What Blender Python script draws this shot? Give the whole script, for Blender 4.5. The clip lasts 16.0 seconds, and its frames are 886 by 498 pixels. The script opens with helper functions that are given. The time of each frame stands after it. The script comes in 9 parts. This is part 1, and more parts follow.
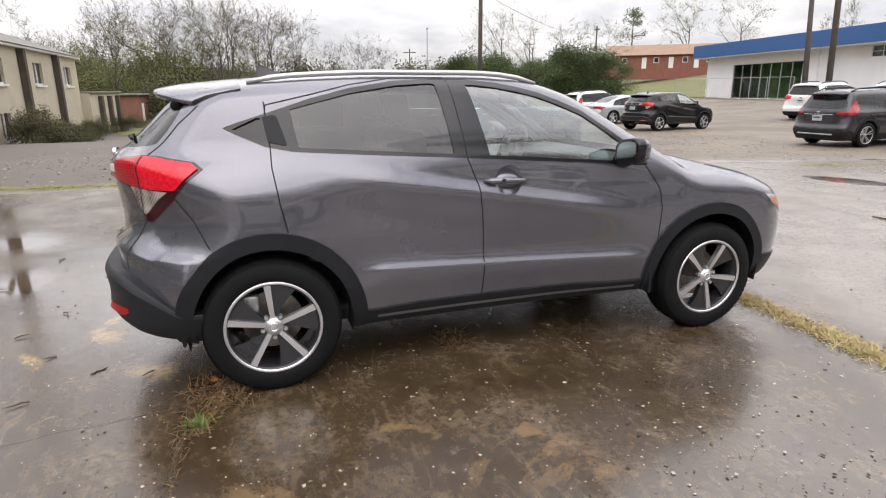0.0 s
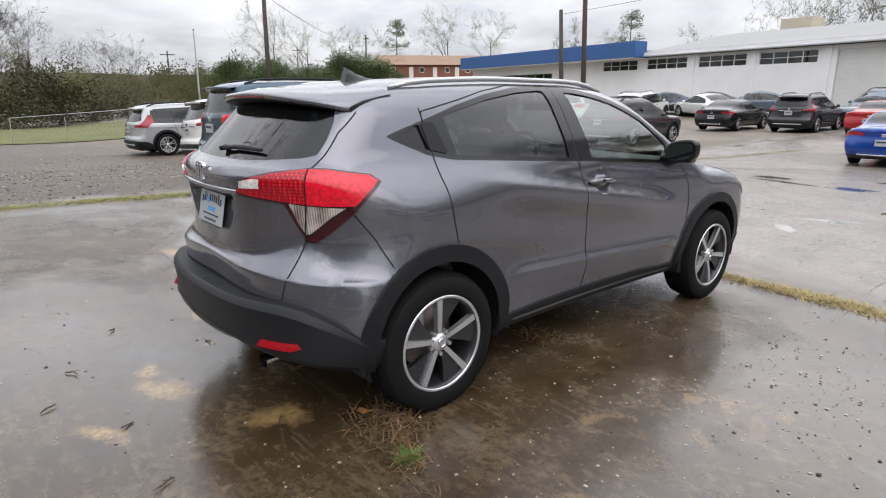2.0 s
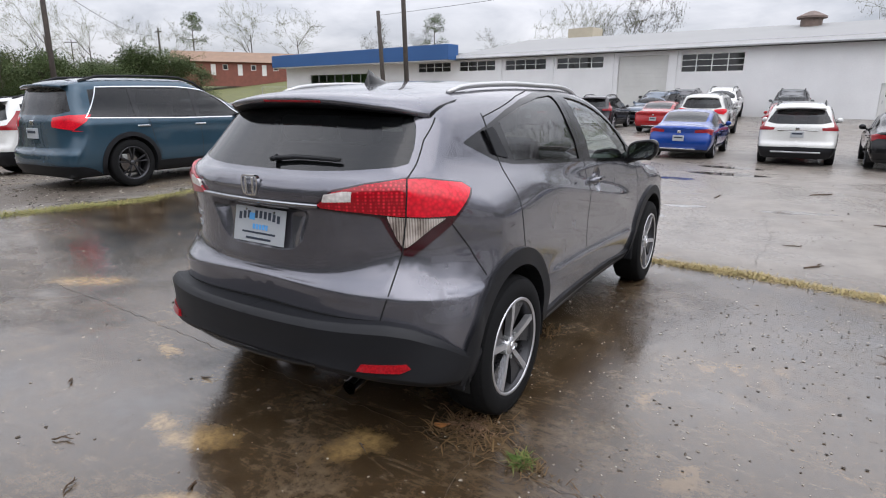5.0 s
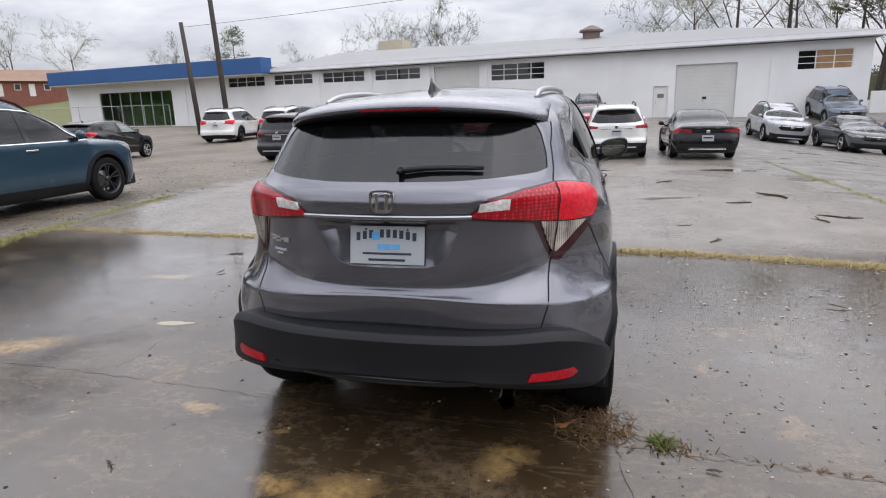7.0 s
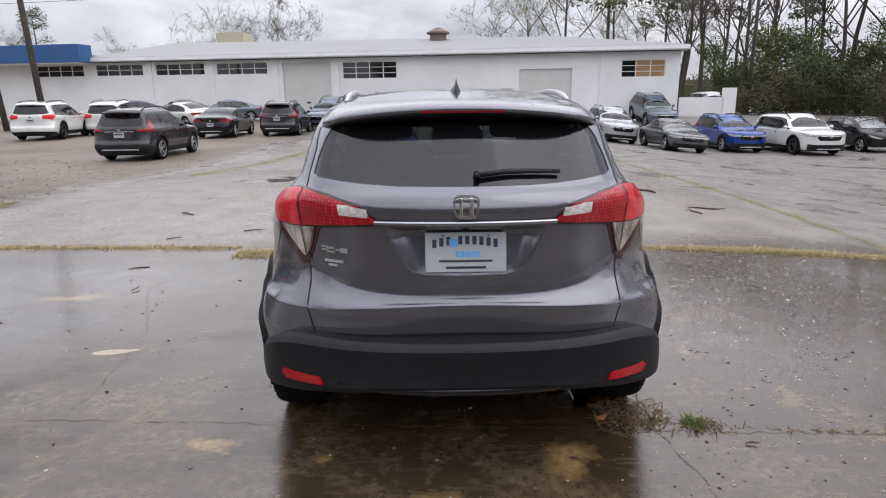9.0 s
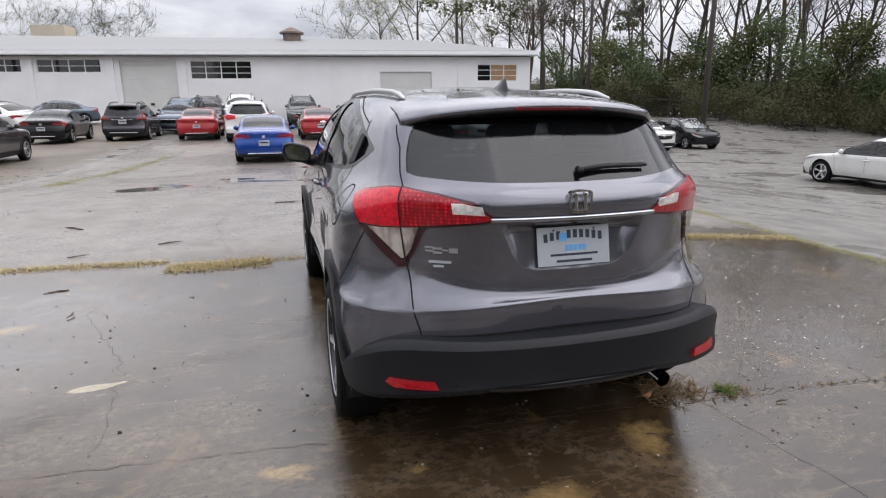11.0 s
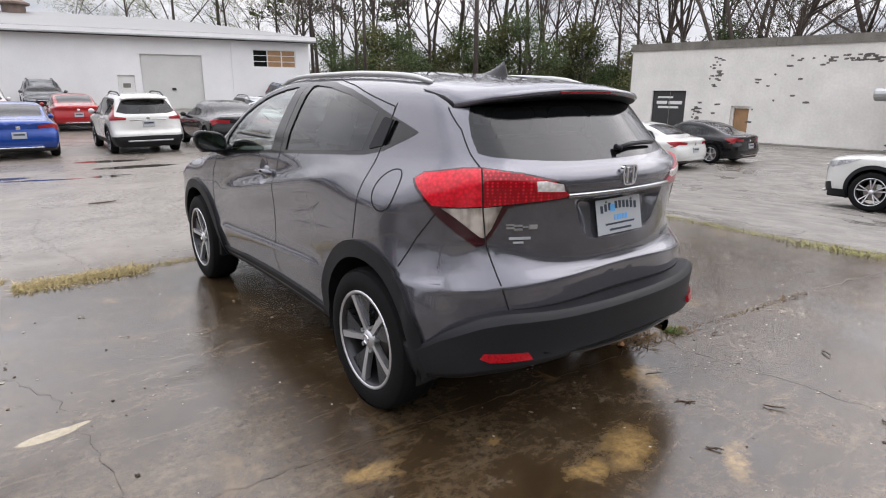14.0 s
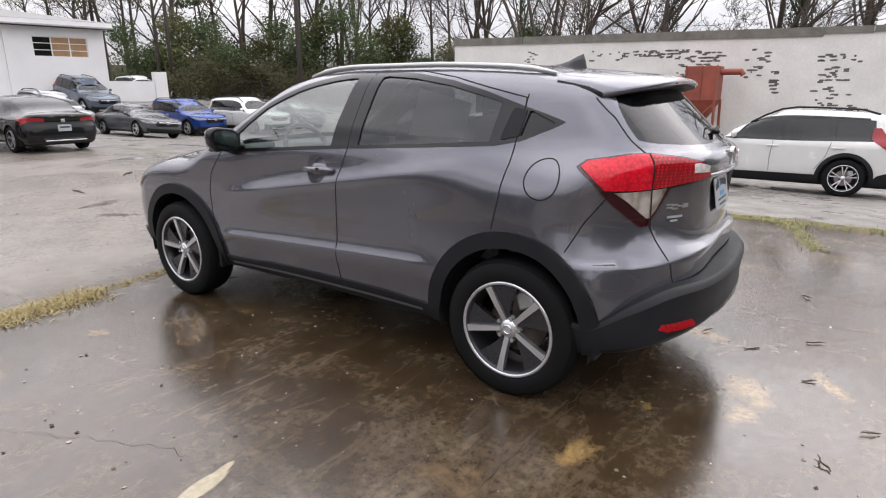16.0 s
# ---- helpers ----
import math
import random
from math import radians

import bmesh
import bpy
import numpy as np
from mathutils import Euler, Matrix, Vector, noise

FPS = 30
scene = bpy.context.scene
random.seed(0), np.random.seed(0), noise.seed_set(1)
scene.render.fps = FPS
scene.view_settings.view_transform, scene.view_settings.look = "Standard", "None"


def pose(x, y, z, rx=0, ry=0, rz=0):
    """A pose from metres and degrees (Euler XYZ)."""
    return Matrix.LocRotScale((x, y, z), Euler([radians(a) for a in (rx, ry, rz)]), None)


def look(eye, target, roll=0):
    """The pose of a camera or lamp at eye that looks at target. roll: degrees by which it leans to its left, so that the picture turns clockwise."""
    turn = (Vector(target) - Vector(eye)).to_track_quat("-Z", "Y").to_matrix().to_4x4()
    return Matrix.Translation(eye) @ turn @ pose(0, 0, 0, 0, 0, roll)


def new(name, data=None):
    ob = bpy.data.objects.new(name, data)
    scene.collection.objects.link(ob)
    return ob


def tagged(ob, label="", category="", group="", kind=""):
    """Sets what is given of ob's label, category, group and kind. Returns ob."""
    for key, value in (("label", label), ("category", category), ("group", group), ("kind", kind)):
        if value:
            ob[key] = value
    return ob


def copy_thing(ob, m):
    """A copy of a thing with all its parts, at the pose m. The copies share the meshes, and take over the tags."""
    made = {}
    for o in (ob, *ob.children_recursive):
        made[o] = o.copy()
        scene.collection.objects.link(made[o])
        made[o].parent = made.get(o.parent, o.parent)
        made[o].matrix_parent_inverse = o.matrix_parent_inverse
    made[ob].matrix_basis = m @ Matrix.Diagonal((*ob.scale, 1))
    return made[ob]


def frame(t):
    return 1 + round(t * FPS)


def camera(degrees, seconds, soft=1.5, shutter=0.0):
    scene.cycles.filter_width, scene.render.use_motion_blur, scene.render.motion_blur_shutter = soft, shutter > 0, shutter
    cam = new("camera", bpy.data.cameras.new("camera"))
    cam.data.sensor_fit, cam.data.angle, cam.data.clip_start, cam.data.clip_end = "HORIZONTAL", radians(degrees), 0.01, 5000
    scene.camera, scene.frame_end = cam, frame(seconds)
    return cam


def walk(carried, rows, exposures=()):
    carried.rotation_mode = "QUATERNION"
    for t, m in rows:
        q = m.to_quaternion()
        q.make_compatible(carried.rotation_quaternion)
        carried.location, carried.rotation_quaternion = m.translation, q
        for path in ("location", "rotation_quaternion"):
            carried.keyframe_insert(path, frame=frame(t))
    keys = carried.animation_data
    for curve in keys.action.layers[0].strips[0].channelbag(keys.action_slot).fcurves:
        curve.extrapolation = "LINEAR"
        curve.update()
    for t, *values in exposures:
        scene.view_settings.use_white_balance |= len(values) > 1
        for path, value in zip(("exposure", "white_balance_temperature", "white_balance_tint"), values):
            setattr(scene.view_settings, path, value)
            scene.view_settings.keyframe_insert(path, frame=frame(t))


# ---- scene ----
cam = camera(73.7, 16.0, soft=1.1)
PATH = [
    (0, (3.691, -1.369, 1.449), (1.858, -0.759, 0.93), -0.3),
    (0.5, (3.546, -1.795, 1.447), (1.786, -1.0, 0.929), 0.0),
    (1, (3.372, -2.225, 1.444), (1.693, -1.26, 0.945), 0.2),
    (1.5, (3.092, -2.597, 1.448), (1.511, -1.482, 0.941), 0.4),
    (2, (2.837, -2.962, 1.449), (1.36, -1.71, 0.951), 0.2),
    (2.5, (2.534, -3.183, 1.436), (1.164, -1.818, 0.931), 0.1),
    (3, (2.294, -3.364, 1.448), (1.015, -1.915, 0.936), 0.1),
    (3.5, (2.155, -3.512, 1.467), (0.956, -1.994, 0.958), 0.3),
    (4, (2.134, -3.554, 1.464), (0.994, -1.991, 0.957), 0.4),
    (4.2, (2.126, -3.56, 1.468), (1.008, -1.981, 0.962), 0.6),
    (6.3, (1.276, -4.021, 1.447), (0.55, -2.217, 0.981), -1.3),
    (6.5, (1.139, -4.058, 1.428), (0.482, -2.226, 0.966), -1.5),
    (7, (0.757, -4.138, 1.451), (0.286, -2.25, 0.987), -1.6),
    (7.5, (0.386, -4.249, 1.459), (0.075, -2.324, 1.015), -1.4),
    (8, (0.106, -4.191, 1.452), (-0.052, -2.252, 0.988), -1.1),
    (8.5, (-0.052, -4.173, 1.468), (-0.097, -2.229, 0.999), -0.8),
    (9, (-0.129, -4.16, 1.479), (-0.09, -2.218, 1.001), -0.5),
    (9.2, (-0.146, -4.147, 1.482), (-0.065, -2.207, 1.002), -0.4),
    (11.3, (-1.281, -3.935, 1.453), (-0.666, -2.093, 0.978), -0.5),
    (11.5, (-1.408, -3.86, 1.439), (-0.723, -2.043, 0.958), -0.6),
    (12, (-1.679, -3.698, 1.455), (-0.848, -1.945, 0.969), -0.6),
    (12.5, (-1.937, -3.645, 1.461), (-0.99, -1.951, 0.977), -0.5),
    (13, (-2.041, -3.626, 1.46), (-1.008, -1.985, 0.969), -0.3),
    (13.5, (-2.072, -3.618, 1.456), (-0.961, -2.033, 0.953), 0.0),
    (14, (-2.142, -3.547, 1.443), (-0.967, -2.01, 0.933), 0.2),
    (14.5, (-2.328, -3.353, 1.453), (-1.065, -1.883, 0.959), 0.2),
    (15, (-2.648, -3.146, 1.448), (-1.283, -1.776, 0.939), 0.2),
    (15.5, (-2.915, -2.845, 1.429), (-1.437, -1.601, 0.911), 0.1),
    (16, (-3.163, -2.513, 1.433), (-1.574, -1.42, 0.902), -0.0),
]
walk(cam, [(t, look(eye, target, roll)) for t, eye, target, roll in PATH], exposures=((0.0, 0.6, 6750, 15), (2.0, 0.38, 6450, 13), (4.0, 0.30, 6300, 14), (9.0, 0.2, 6350, 15), (13.0, 0.34, 6450, 15), (16.0, 0.46, 6600, 16)))

# ---- light: overcast sky ----
world = bpy.data.worlds.new("overcast_sky")
scene.world = world
world.use_nodes = True
wn, wl = world.node_tree.nodes, world.node_tree.links
wn.clear()
SUN_UP, SUN_AZ = 50.0, 105.0
w_out = wn.new("ShaderNodeOutputWorld")
w_bg = wn.new("ShaderNodeBackground")
w_sky = wn.new("ShaderNodeTexSky")
w_sky.sky_type = "NISHITA"
w_sky.sun_disc = False
w_sky.sun_elevation, w_sky.sun_rotation = radians(SUN_UP), radians(SUN_AZ)
w_tc = wn.new("ShaderNodeTexCoord")
w_sep = wn.new("ShaderNodeSeparateXYZ")
wl.new(w_tc.outputs["Generated"], w_sep.inputs[0])
# cloud deck: direction flattened onto a plane overhead
w_lift = wn.new("ShaderNodeMath"); w_lift.operation = "MAXIMUM"; w_lift.inputs[1].default_value = 0.0
wl.new(w_sep.outputs["Z"], w_lift.inputs[0])
w_add = wn.new("ShaderNodeMath"); w_add.operation = "ADD"; w_add.inputs[1].default_value = 0.22
wl.new(w_lift.outputs[0], w_add.inputs[0])
w_div = wn.new("ShaderNodeVectorMath"); w_div.operation = "DIVIDE"
w_cmb = wn.new("ShaderNodeCombineXYZ")
for k in range(3):
    wl.new(w_add.outputs[0], w_cmb.inputs[k])
wl.new(w_tc.outputs["Generated"], w_div.inputs[0])
wl.new(w_cmb.outputs[0], w_div.inputs[1])
w_n1 = wn.new("ShaderNodeTexNoise")
w_n1.inputs["Scale"].default_value, w_n1.inputs["Detail"].default_value, w_n1.inputs["Roughness"].default_value = 1.3, 7, 0.55
w_n1.inputs["Distortion"].default_value = 0.4
wl.new(w_div.outputs[0], w_n1.inputs["Vector"])
w_ramp = wn.new("ShaderNodeValToRGB")
w_ramp.color_ramp.elements[0].position, w_ramp.color_ramp.elements[0].color = 0.32, (0.50, 0.53, 0.57, 1)
w_ramp.color_ramp.elements[1].position, w_ramp.color_ramp.elements[1].color = 0.68, (0.98, 0.99, 1.0, 1)
wl.new(w_n1.outputs["Fac"], w_ramp.inputs["Fac"])
# an overcast sky is brighter overhead
w_zen = wn.new("ShaderNodeMapRange")
w_zen.inputs["From Min"].default_value, w_zen.inputs["From Max"].default_value = 0.0, 1.0
w_zen.inputs["To Min"].default_value, w_zen.inputs["To Max"].default_value = 0.56, 3.0
w_pow = wn.new("ShaderNodeMath"); w_pow.operation = "POWER"; w_pow.inputs[1].default_value = 0.7
wl.new(w_lift.outputs[0], w_pow.inputs[0])
wl.new(w_pow.outputs[0], w_zen.inputs["Value"])
w_mul = wn.new("ShaderNodeVectorMath"); w_mul.operation = "SCALE"
wl.new(w_ramp.outputs["Color"], w_mul.inputs[0])
wl.new(w_zen.outputs[0], w_mul.inputs["Scale"])
w_nsc = wn.new("ShaderNodeVectorMath"); w_nsc.operation = "SCALE"; w_nsc.inputs["Scale"].default_value = 0.08
wl.new(w_sky.outputs["Color"], w_nsc.inputs[0])
w_mix = wn.new("ShaderNodeMix"); w_mix.data_type = "RGBA"; w_mix.inputs["Factor"].default_value = 0.9
wl.new(w_nsc.outputs[0], w_mix.inputs["A"])
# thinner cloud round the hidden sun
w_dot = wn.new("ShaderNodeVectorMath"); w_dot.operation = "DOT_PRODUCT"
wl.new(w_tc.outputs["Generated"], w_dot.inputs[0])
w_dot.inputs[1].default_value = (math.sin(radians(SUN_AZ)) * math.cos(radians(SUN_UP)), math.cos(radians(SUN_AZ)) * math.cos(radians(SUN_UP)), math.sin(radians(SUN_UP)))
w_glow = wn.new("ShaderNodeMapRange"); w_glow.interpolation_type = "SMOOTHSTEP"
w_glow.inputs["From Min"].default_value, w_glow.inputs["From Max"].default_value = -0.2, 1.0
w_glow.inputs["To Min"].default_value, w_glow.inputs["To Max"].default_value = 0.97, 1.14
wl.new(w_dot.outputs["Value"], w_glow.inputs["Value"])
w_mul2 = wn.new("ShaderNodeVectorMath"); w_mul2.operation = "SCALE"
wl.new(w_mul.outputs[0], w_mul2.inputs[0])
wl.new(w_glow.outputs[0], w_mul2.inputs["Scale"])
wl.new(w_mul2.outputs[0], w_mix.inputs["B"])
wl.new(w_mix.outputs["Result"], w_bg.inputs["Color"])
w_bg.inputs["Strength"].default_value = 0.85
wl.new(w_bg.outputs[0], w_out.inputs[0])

sun_data = bpy.data.lights.new("sun", "SUN")
sun_data.energy, sun_data.angle, sun_data.color = 0.6, radians(60), (1.0, 0.97, 0.92)
sun = new("sun", sun_data)
az = radians(SUN_AZ)
sun.matrix_world = look((math.sin(az) * 40, math.cos(az) * 40, 40 * math.tan(radians(SUN_UP))), (0, 0, 0))

# ---- materials ----
def mat_nodes(name):
    m = bpy.data.materials.new(name)
    m.use_nodes = True
    nt = m.node_tree
    bsdf = nt.nodes["Principled BSDF"]
    return m, nt.nodes, nt.links, bsdf


def coords(nodes, links, space="Object"):
    tc = nodes.new("ShaderNodeTexCoord")
    return tc.outputs[space]


def noise_node(nodes, links, vec, scale, detail=4, rough=0.55, distort=0.0):
    n = nodes.new("ShaderNodeTexNoise")
    n.inputs["Scale"].default_value, n.inputs["Detail"].default_value = scale, detail
    n.inputs["Roughness"].default_value, n.inputs["Distortion"].default_value = rough, distort
    links.new(vec, n.inputs["Vector"])
    return n.outputs["Fac"]


def ramp_node(nodes, links, fac, *stops):
    r = nodes.new("ShaderNodeValToRGB")
    els = r.color_ramp.elements
    while len(els) < len(stops):
        els.new(0.5)
    for e, (p, c) in zip(els, stops):
        e.position, e.color = p, (*c, 1) if len(c) == 3 else c
    links.new(fac, r.inputs["Fac"])
    return r.outputs["Color"]


def range_node(nodes, links, fac, a, b, c, d):
    r = nodes.new("ShaderNodeMapRange")
    for k, v in zip(("From Min", "From Max", "To Min", "To Max"), (a, b, c, d)):
        r.inputs[k].default_value = v
    links.new(fac, r.inputs["Value"])
    return r.outputs[0]


def math_node(nodes, links, op, a, b):
    n = nodes.new("ShaderNodeMath")
    n.operation = op
    for k, v in enumerate((a, b)):
        if isinstance(v, (int, float)):
            n.inputs[k].default_value = v
        else:
            links.new(v, n.inputs[k])
    return n.outputs[0]


def mix_node(nodes, links, fac, a, b):
    n = nodes.new("ShaderNodeMix")
    n.data_type = "RGBA"
    if isinstance(fac, (int, float)):
        n.inputs["Factor"].default_value = fac
    else:
        links.new(fac, n.inputs["Factor"])
    for k, v in (("A", a), ("B", b)):
        if isinstance(v, tuple):
            n.inputs[k].default_value = (*v, 1)
        else:
            links.new(v, n.inputs[k])
    return n.outputs["Result"]


def bump_node(nodes, links, bsdf, height, strength=0.3, distance=0.01):
    b = nodes.new("ShaderNodeBump")
    b.inputs["Strength"].default_value, b.inputs["Distance"].default_value = strength, distance
    links.new(height, b.inputs["Height"])
    links.new(b.outputs[0], bsdf.inputs["Normal"])


def surf(name, base, rough=0.6, metal=0.0, vary=0.25, scale=2.0, grain=60.0, bump=0.15, depth=0.004, rvary=0.12, coat=0.0, spec=0.5, tint=None):
    """A surface with stains at a large scale and grain at a small one."""
    m, nd, lk, b = mat_nodes(name)
    v = coords(nd, lk)
    big = noise_node(nd, lk, v, scale, 5, 0.6)
    small = noise_node(nd, lk, v, grain, 3, 0.6)
    both = math_node(nd, lk, "ADD", math_node(nd, lk, "MULTIPLY", big, 0.65), math_node(nd, lk, "MULTIPLY", small, 0.35))
    lo = tuple(max(0, c * (1 - vary)) for c in base)
    hi = tuple(min(1, c * (1 + vary)) for c in (tint or base))
    lk.new(ramp_node(nd, lk, both, (0.32, lo), (0.68, hi)), b.inputs["Base Color"])
    lk.new(range_node(nd, lk, both, 0.3, 0.7, max(0.02, rough - rvary), min(1, rough + rvary)), b.inputs["Roughness"])
    b.inputs["Metallic"].default_value = metal
    b.inputs["Specular IOR Level"].default_value = spec
    b.inputs["Coat Weight"].default_value = coat
    b.inputs["Coat Roughness"].default_value = 0.05
    if bump:
        bump_node(nd, lk, b, small, bump, depth)
    return m


def plain(name, base, rough=0.4, metal=0.0, emit=0.0, coat=0.0, trans=0.0):
    m, nd, lk, b = mat_nodes(name)
    b.inputs["Base Color"].default_value = (*base, 1)
    b.inputs["Roughness"].default_value = rough
    b.inputs["Metallic"].default_value = metal
    b.inputs["Coat Weight"].default_value = coat
    b.inputs["Transmission Weight"].default_value = trans
    return m


def car_paint(name, base, flake=0.35, metal=0.55, wet=True, coat=1.7):
    """Metallic clear-coated paint with fine flakes and beads of rain."""
    m, nd, lk, b = mat_nodes(name)
    v = coords(nd, lk)
    fl = nd.new("ShaderNodeTexVoronoi")
    fl.inputs["Scale"].default_value = 900
    lk.new(v, fl.inputs["Vector"])
    film = noise_node(nd, lk, v, 2.2, 4, 0.6)
    col = ramp_node(nd, lk, math_node(nd, lk, "ADD", math_node(nd, lk, "MULTIPLY", fl.outputs["Distance"], flake), math_node(nd, lk, "MULTIPLY", film, 0.25)),
                    (0.1, tuple(c * 0.8 for c in base)), (0.55, tuple(min(1, c * 1.3) for c in base)))
    lk.new(col, b.inputs["Base Color"])
    b.inputs["Metallic"].default_value = metal
    lk.new(range_node(nd, lk, film, 0.3, 0.7, 0.22, 0.28), b.inputs["Roughness"])
    b.inputs["Specular IOR Level"].default_value = 0.1
    b.inputs["Coat Weight"].default_value = 1.0
    b.inputs["Coat Roughness"].default_value = 0.03
    b.inputs["Coat IOR"].default_value = coat
    if wet:
        drops = nd.new("ShaderNodeTexVoronoi")
        drops.inputs["Scale"].default_value = 55
        lk.new(v, drops.inputs["Vector"])
        spot = noise_node(nd, lk, v, 6, 3, 0.6)
        bead = math_node(nd, lk, "MULTIPLY", range_node(nd, lk, drops.outputs["Distance"], 0.10, 0.28, 1.0, 0.0),
                         range_node(nd, lk, spot, 0.56, 0.66, 0.0, 1.0))
        bm_n = nd.new("ShaderNodeBump")
        bm_n.inputs["Strength"].default_value, bm_n.inputs["Distance"].default_value = 0.25, 0.002
        lk.new(bead, bm_n.inputs["Height"])
        lk.new(bm_n.outputs[0], b.inputs["Coat Normal"])
    return m


def glass(name, tint, rough=0.0, opaque=0.0, skin=0.09):
    """Window glass: a see-through sheet with a mirror-like skin; opaque tells how dark privacy film is."""
    m, nd, lk, b = mat_nodes(name)
    nd.remove(b)
    out = nd["Material Output"]
    tr = nd.new("ShaderNodeBsdfTransparent")
    tr.inputs[0].default_value = (*tint, 1)
    dark = nd.new("ShaderNodeBsdfDiffuse")
    dark.inputs[0].default_value = (0.012, 0.013, 0.014, 1)
    body = nd.new("ShaderNodeMixShader")
    body.inputs[0].default_value = opaque
    lk.new(tr.outputs[0], body.inputs[1])
    lk.new(dark.outputs[0], body.inputs[2])
    gl = nd.new("ShaderNodeBsdfGlossy")
    gl.inputs["Roughness"].default_value = rough
    lw = nd.new("ShaderNodeLayerWeight")
    lw.inputs["Blend"].default_value = 0.5
    p5 = math_node(nd, lk, "POWER", lw.outputs["Facing"], 4.0)
    fres = math_node(nd, lk, "ADD", math_node(nd, lk, "MULTIPLY", p5, 0.9), skin)
    mx = nd.new("ShaderNodeMixShader")
    lk.new(fres, mx.inputs[0])
    lk.new(body.outputs[0], mx.inputs[1])
    lk.new(gl.outputs[0], mx.inputs[2])
    lk.new(mx.outputs[0], out.inputs[0])
    return m


def wet_ground():
    """Old concrete slab between two tracts of worn asphalt, rain-soaked, with puddles."""
    m, nd, lk, b = mat_nodes("wet_concrete_and_asphalt")
    v = coords(nd, lk)
    sep = nd.new("ShaderNodeSeparateXYZ")
    lk.new(v, sep.inputs[0])
    n_edge = noise_node(nd, lk, v, 0.8, 4, 0.6)
    n_big = noise_node(nd, lk, v, 0.33, 6, 0.6, 0.5)
    n_mid = noise_node(nd, lk, v, 1.9, 8, 0.68, 0.3)
    n_fine = noise_node(nd, lk, v, 22, 6, 0.75)
    n_grit = noise_node(nd, lk, v, 130, 4, 0.75)
    wob = math_node(nd, lk, "MULTIPLY", math_node(nd, lk, "SUBTRACT", n_edge, 0.5), 0.9)
    xw = math_node(nd, lk, "ADD", sep.outputs["X"], wob)
    on_slab = math_node(nd, lk, "MULTIPLY", range_node(nd, lk, xw, -6.7, -6.3, 0, 1), range_node(nd, lk, xw, 4.6, 4.9, 1, 0))
    gravel = range_node(nd, lk, xw, -7.4, -6.5, 1, 0)
    # colours: soaked concrete, ochre silt, drier asphalt, brown gravel
    conc = ramp_node(nd, lk, n_mid, (0.28, (0.024, 0.014, 0.006)), (0.45, (0.056, 0.035, 0.017)), (0.58, (0.104, 0.073, 0.043)), (0.75, (0.21, 0.165, 0.115)))
    conc = mix_node(nd, lk, range_node(nd, lk, n_fine, 0.38, 0.62, 0.0, 0.75), conc, (0.024, 0.016, 0.009))
    pits = range_node(nd, lk, n_grit, 0.33, 0.44, 0.75, 0.0)
    conc = mix_node(nd, lk, pits, conc, (0.010, 0.007, 0.005))
    comb = nd.new("ShaderNodeMapping")
    comb.inputs["Scale"].default_value = (0.9, 3.0, 1.0)
    comb.inputs["Rotation"].default_value = (0, 0, radians(14))
    lk.new(v, comb.inputs["Vector"])
    streak = noise_node(nd, lk, comb.outputs[0], 2.6, 8, 0.72, 1.6)
    conc = mix_node(nd, lk, range_node(nd, lk, streak, 0.52, 0.70, 0.0, 0.55), conc, (0.15, 0.112, 0.070))
    lime = range_node(nd, lk, noise_node(nd, lk, v, 7.0, 6, 0.75, 0.4), 0.60, 0.72, 0.0, 0.55)
    conc = mix_node(nd, lk, lime, conc, (0.19, 0.155, 0.115))
    # the next slab is paler; part is the white wall's reflection put into colour
    next_slab_sheen = range_node(nd, lk, sep.outputs["Y"], 1.5, 2.6, 0.0, 0.66)
    conc = mix_node(nd, lk, math_node(nd, lk, "MULTIPLY", next_slab_sheen, range_node(nd, lk, n_mid, 0.3, 0.6, 0.6, 1.0)), conc, (0.29, 0.262, 0.232))
    silt = noise_node(nd, lk, v, 1.5, 7, 0.72, 0.9)
    n_rust = noise_node(nd, lk, v, 0.45, 3, 0.5)
    conc = mix_node(nd, lk, math_node(nd, lk, "MULTIPLY", range_node(nd, lk, silt, 0.585, 0.65, 0, 0.75), range_node(nd, lk, n_rust, 0.46, 0.58, 0.0, 1)), conc, (0.20, 0.13, 0.062))
    dirt = range_node(nd, lk, n_big, 0.42, 0.60, 0.0, 0.6)
    asph = ramp_node(nd, lk, n_mid, (0.3, (0.12, 0.109, 0.096)), (0.5, (0.19, 0.175, 0.156)), (0.7, (0.27, 0.25, 0.225)))
    asph = mix_node(nd, lk, range_node(nd, lk, n_fine, 0.4, 0.7, 0.0, 0.4), asph, (0.05, 0.046, 0.043))
    grav = ramp_node(nd, lk, math_node(nd, lk, "ADD", math_node(nd, lk, "MULTIPLY", n_mid, 0.6), math_node(nd, lk, "MULTIPLY", n_fine, 0.4)),
                     (0.32, (0.055, 0.042, 0.030)), (0.5, (0.115, 0.093, 0.069)), (0.68, (0.22, 0.182, 0.138)))
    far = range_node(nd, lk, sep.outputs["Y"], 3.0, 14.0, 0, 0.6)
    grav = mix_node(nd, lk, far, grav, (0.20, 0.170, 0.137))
    grav = mix_node(nd, lk, math_node(nd, lk, "MULTIPLY", range_node(nd, lk, silt, 0.5, 0.62, 0, 0.7), range_node(nd, lk, n_rust, 0.42, 0.58, 0.2, 1)), grav, (0.23, 0.165, 0.075))
    grav = mix_node(nd, lk, dirt, grav, (0.075, 0.060, 0.045))
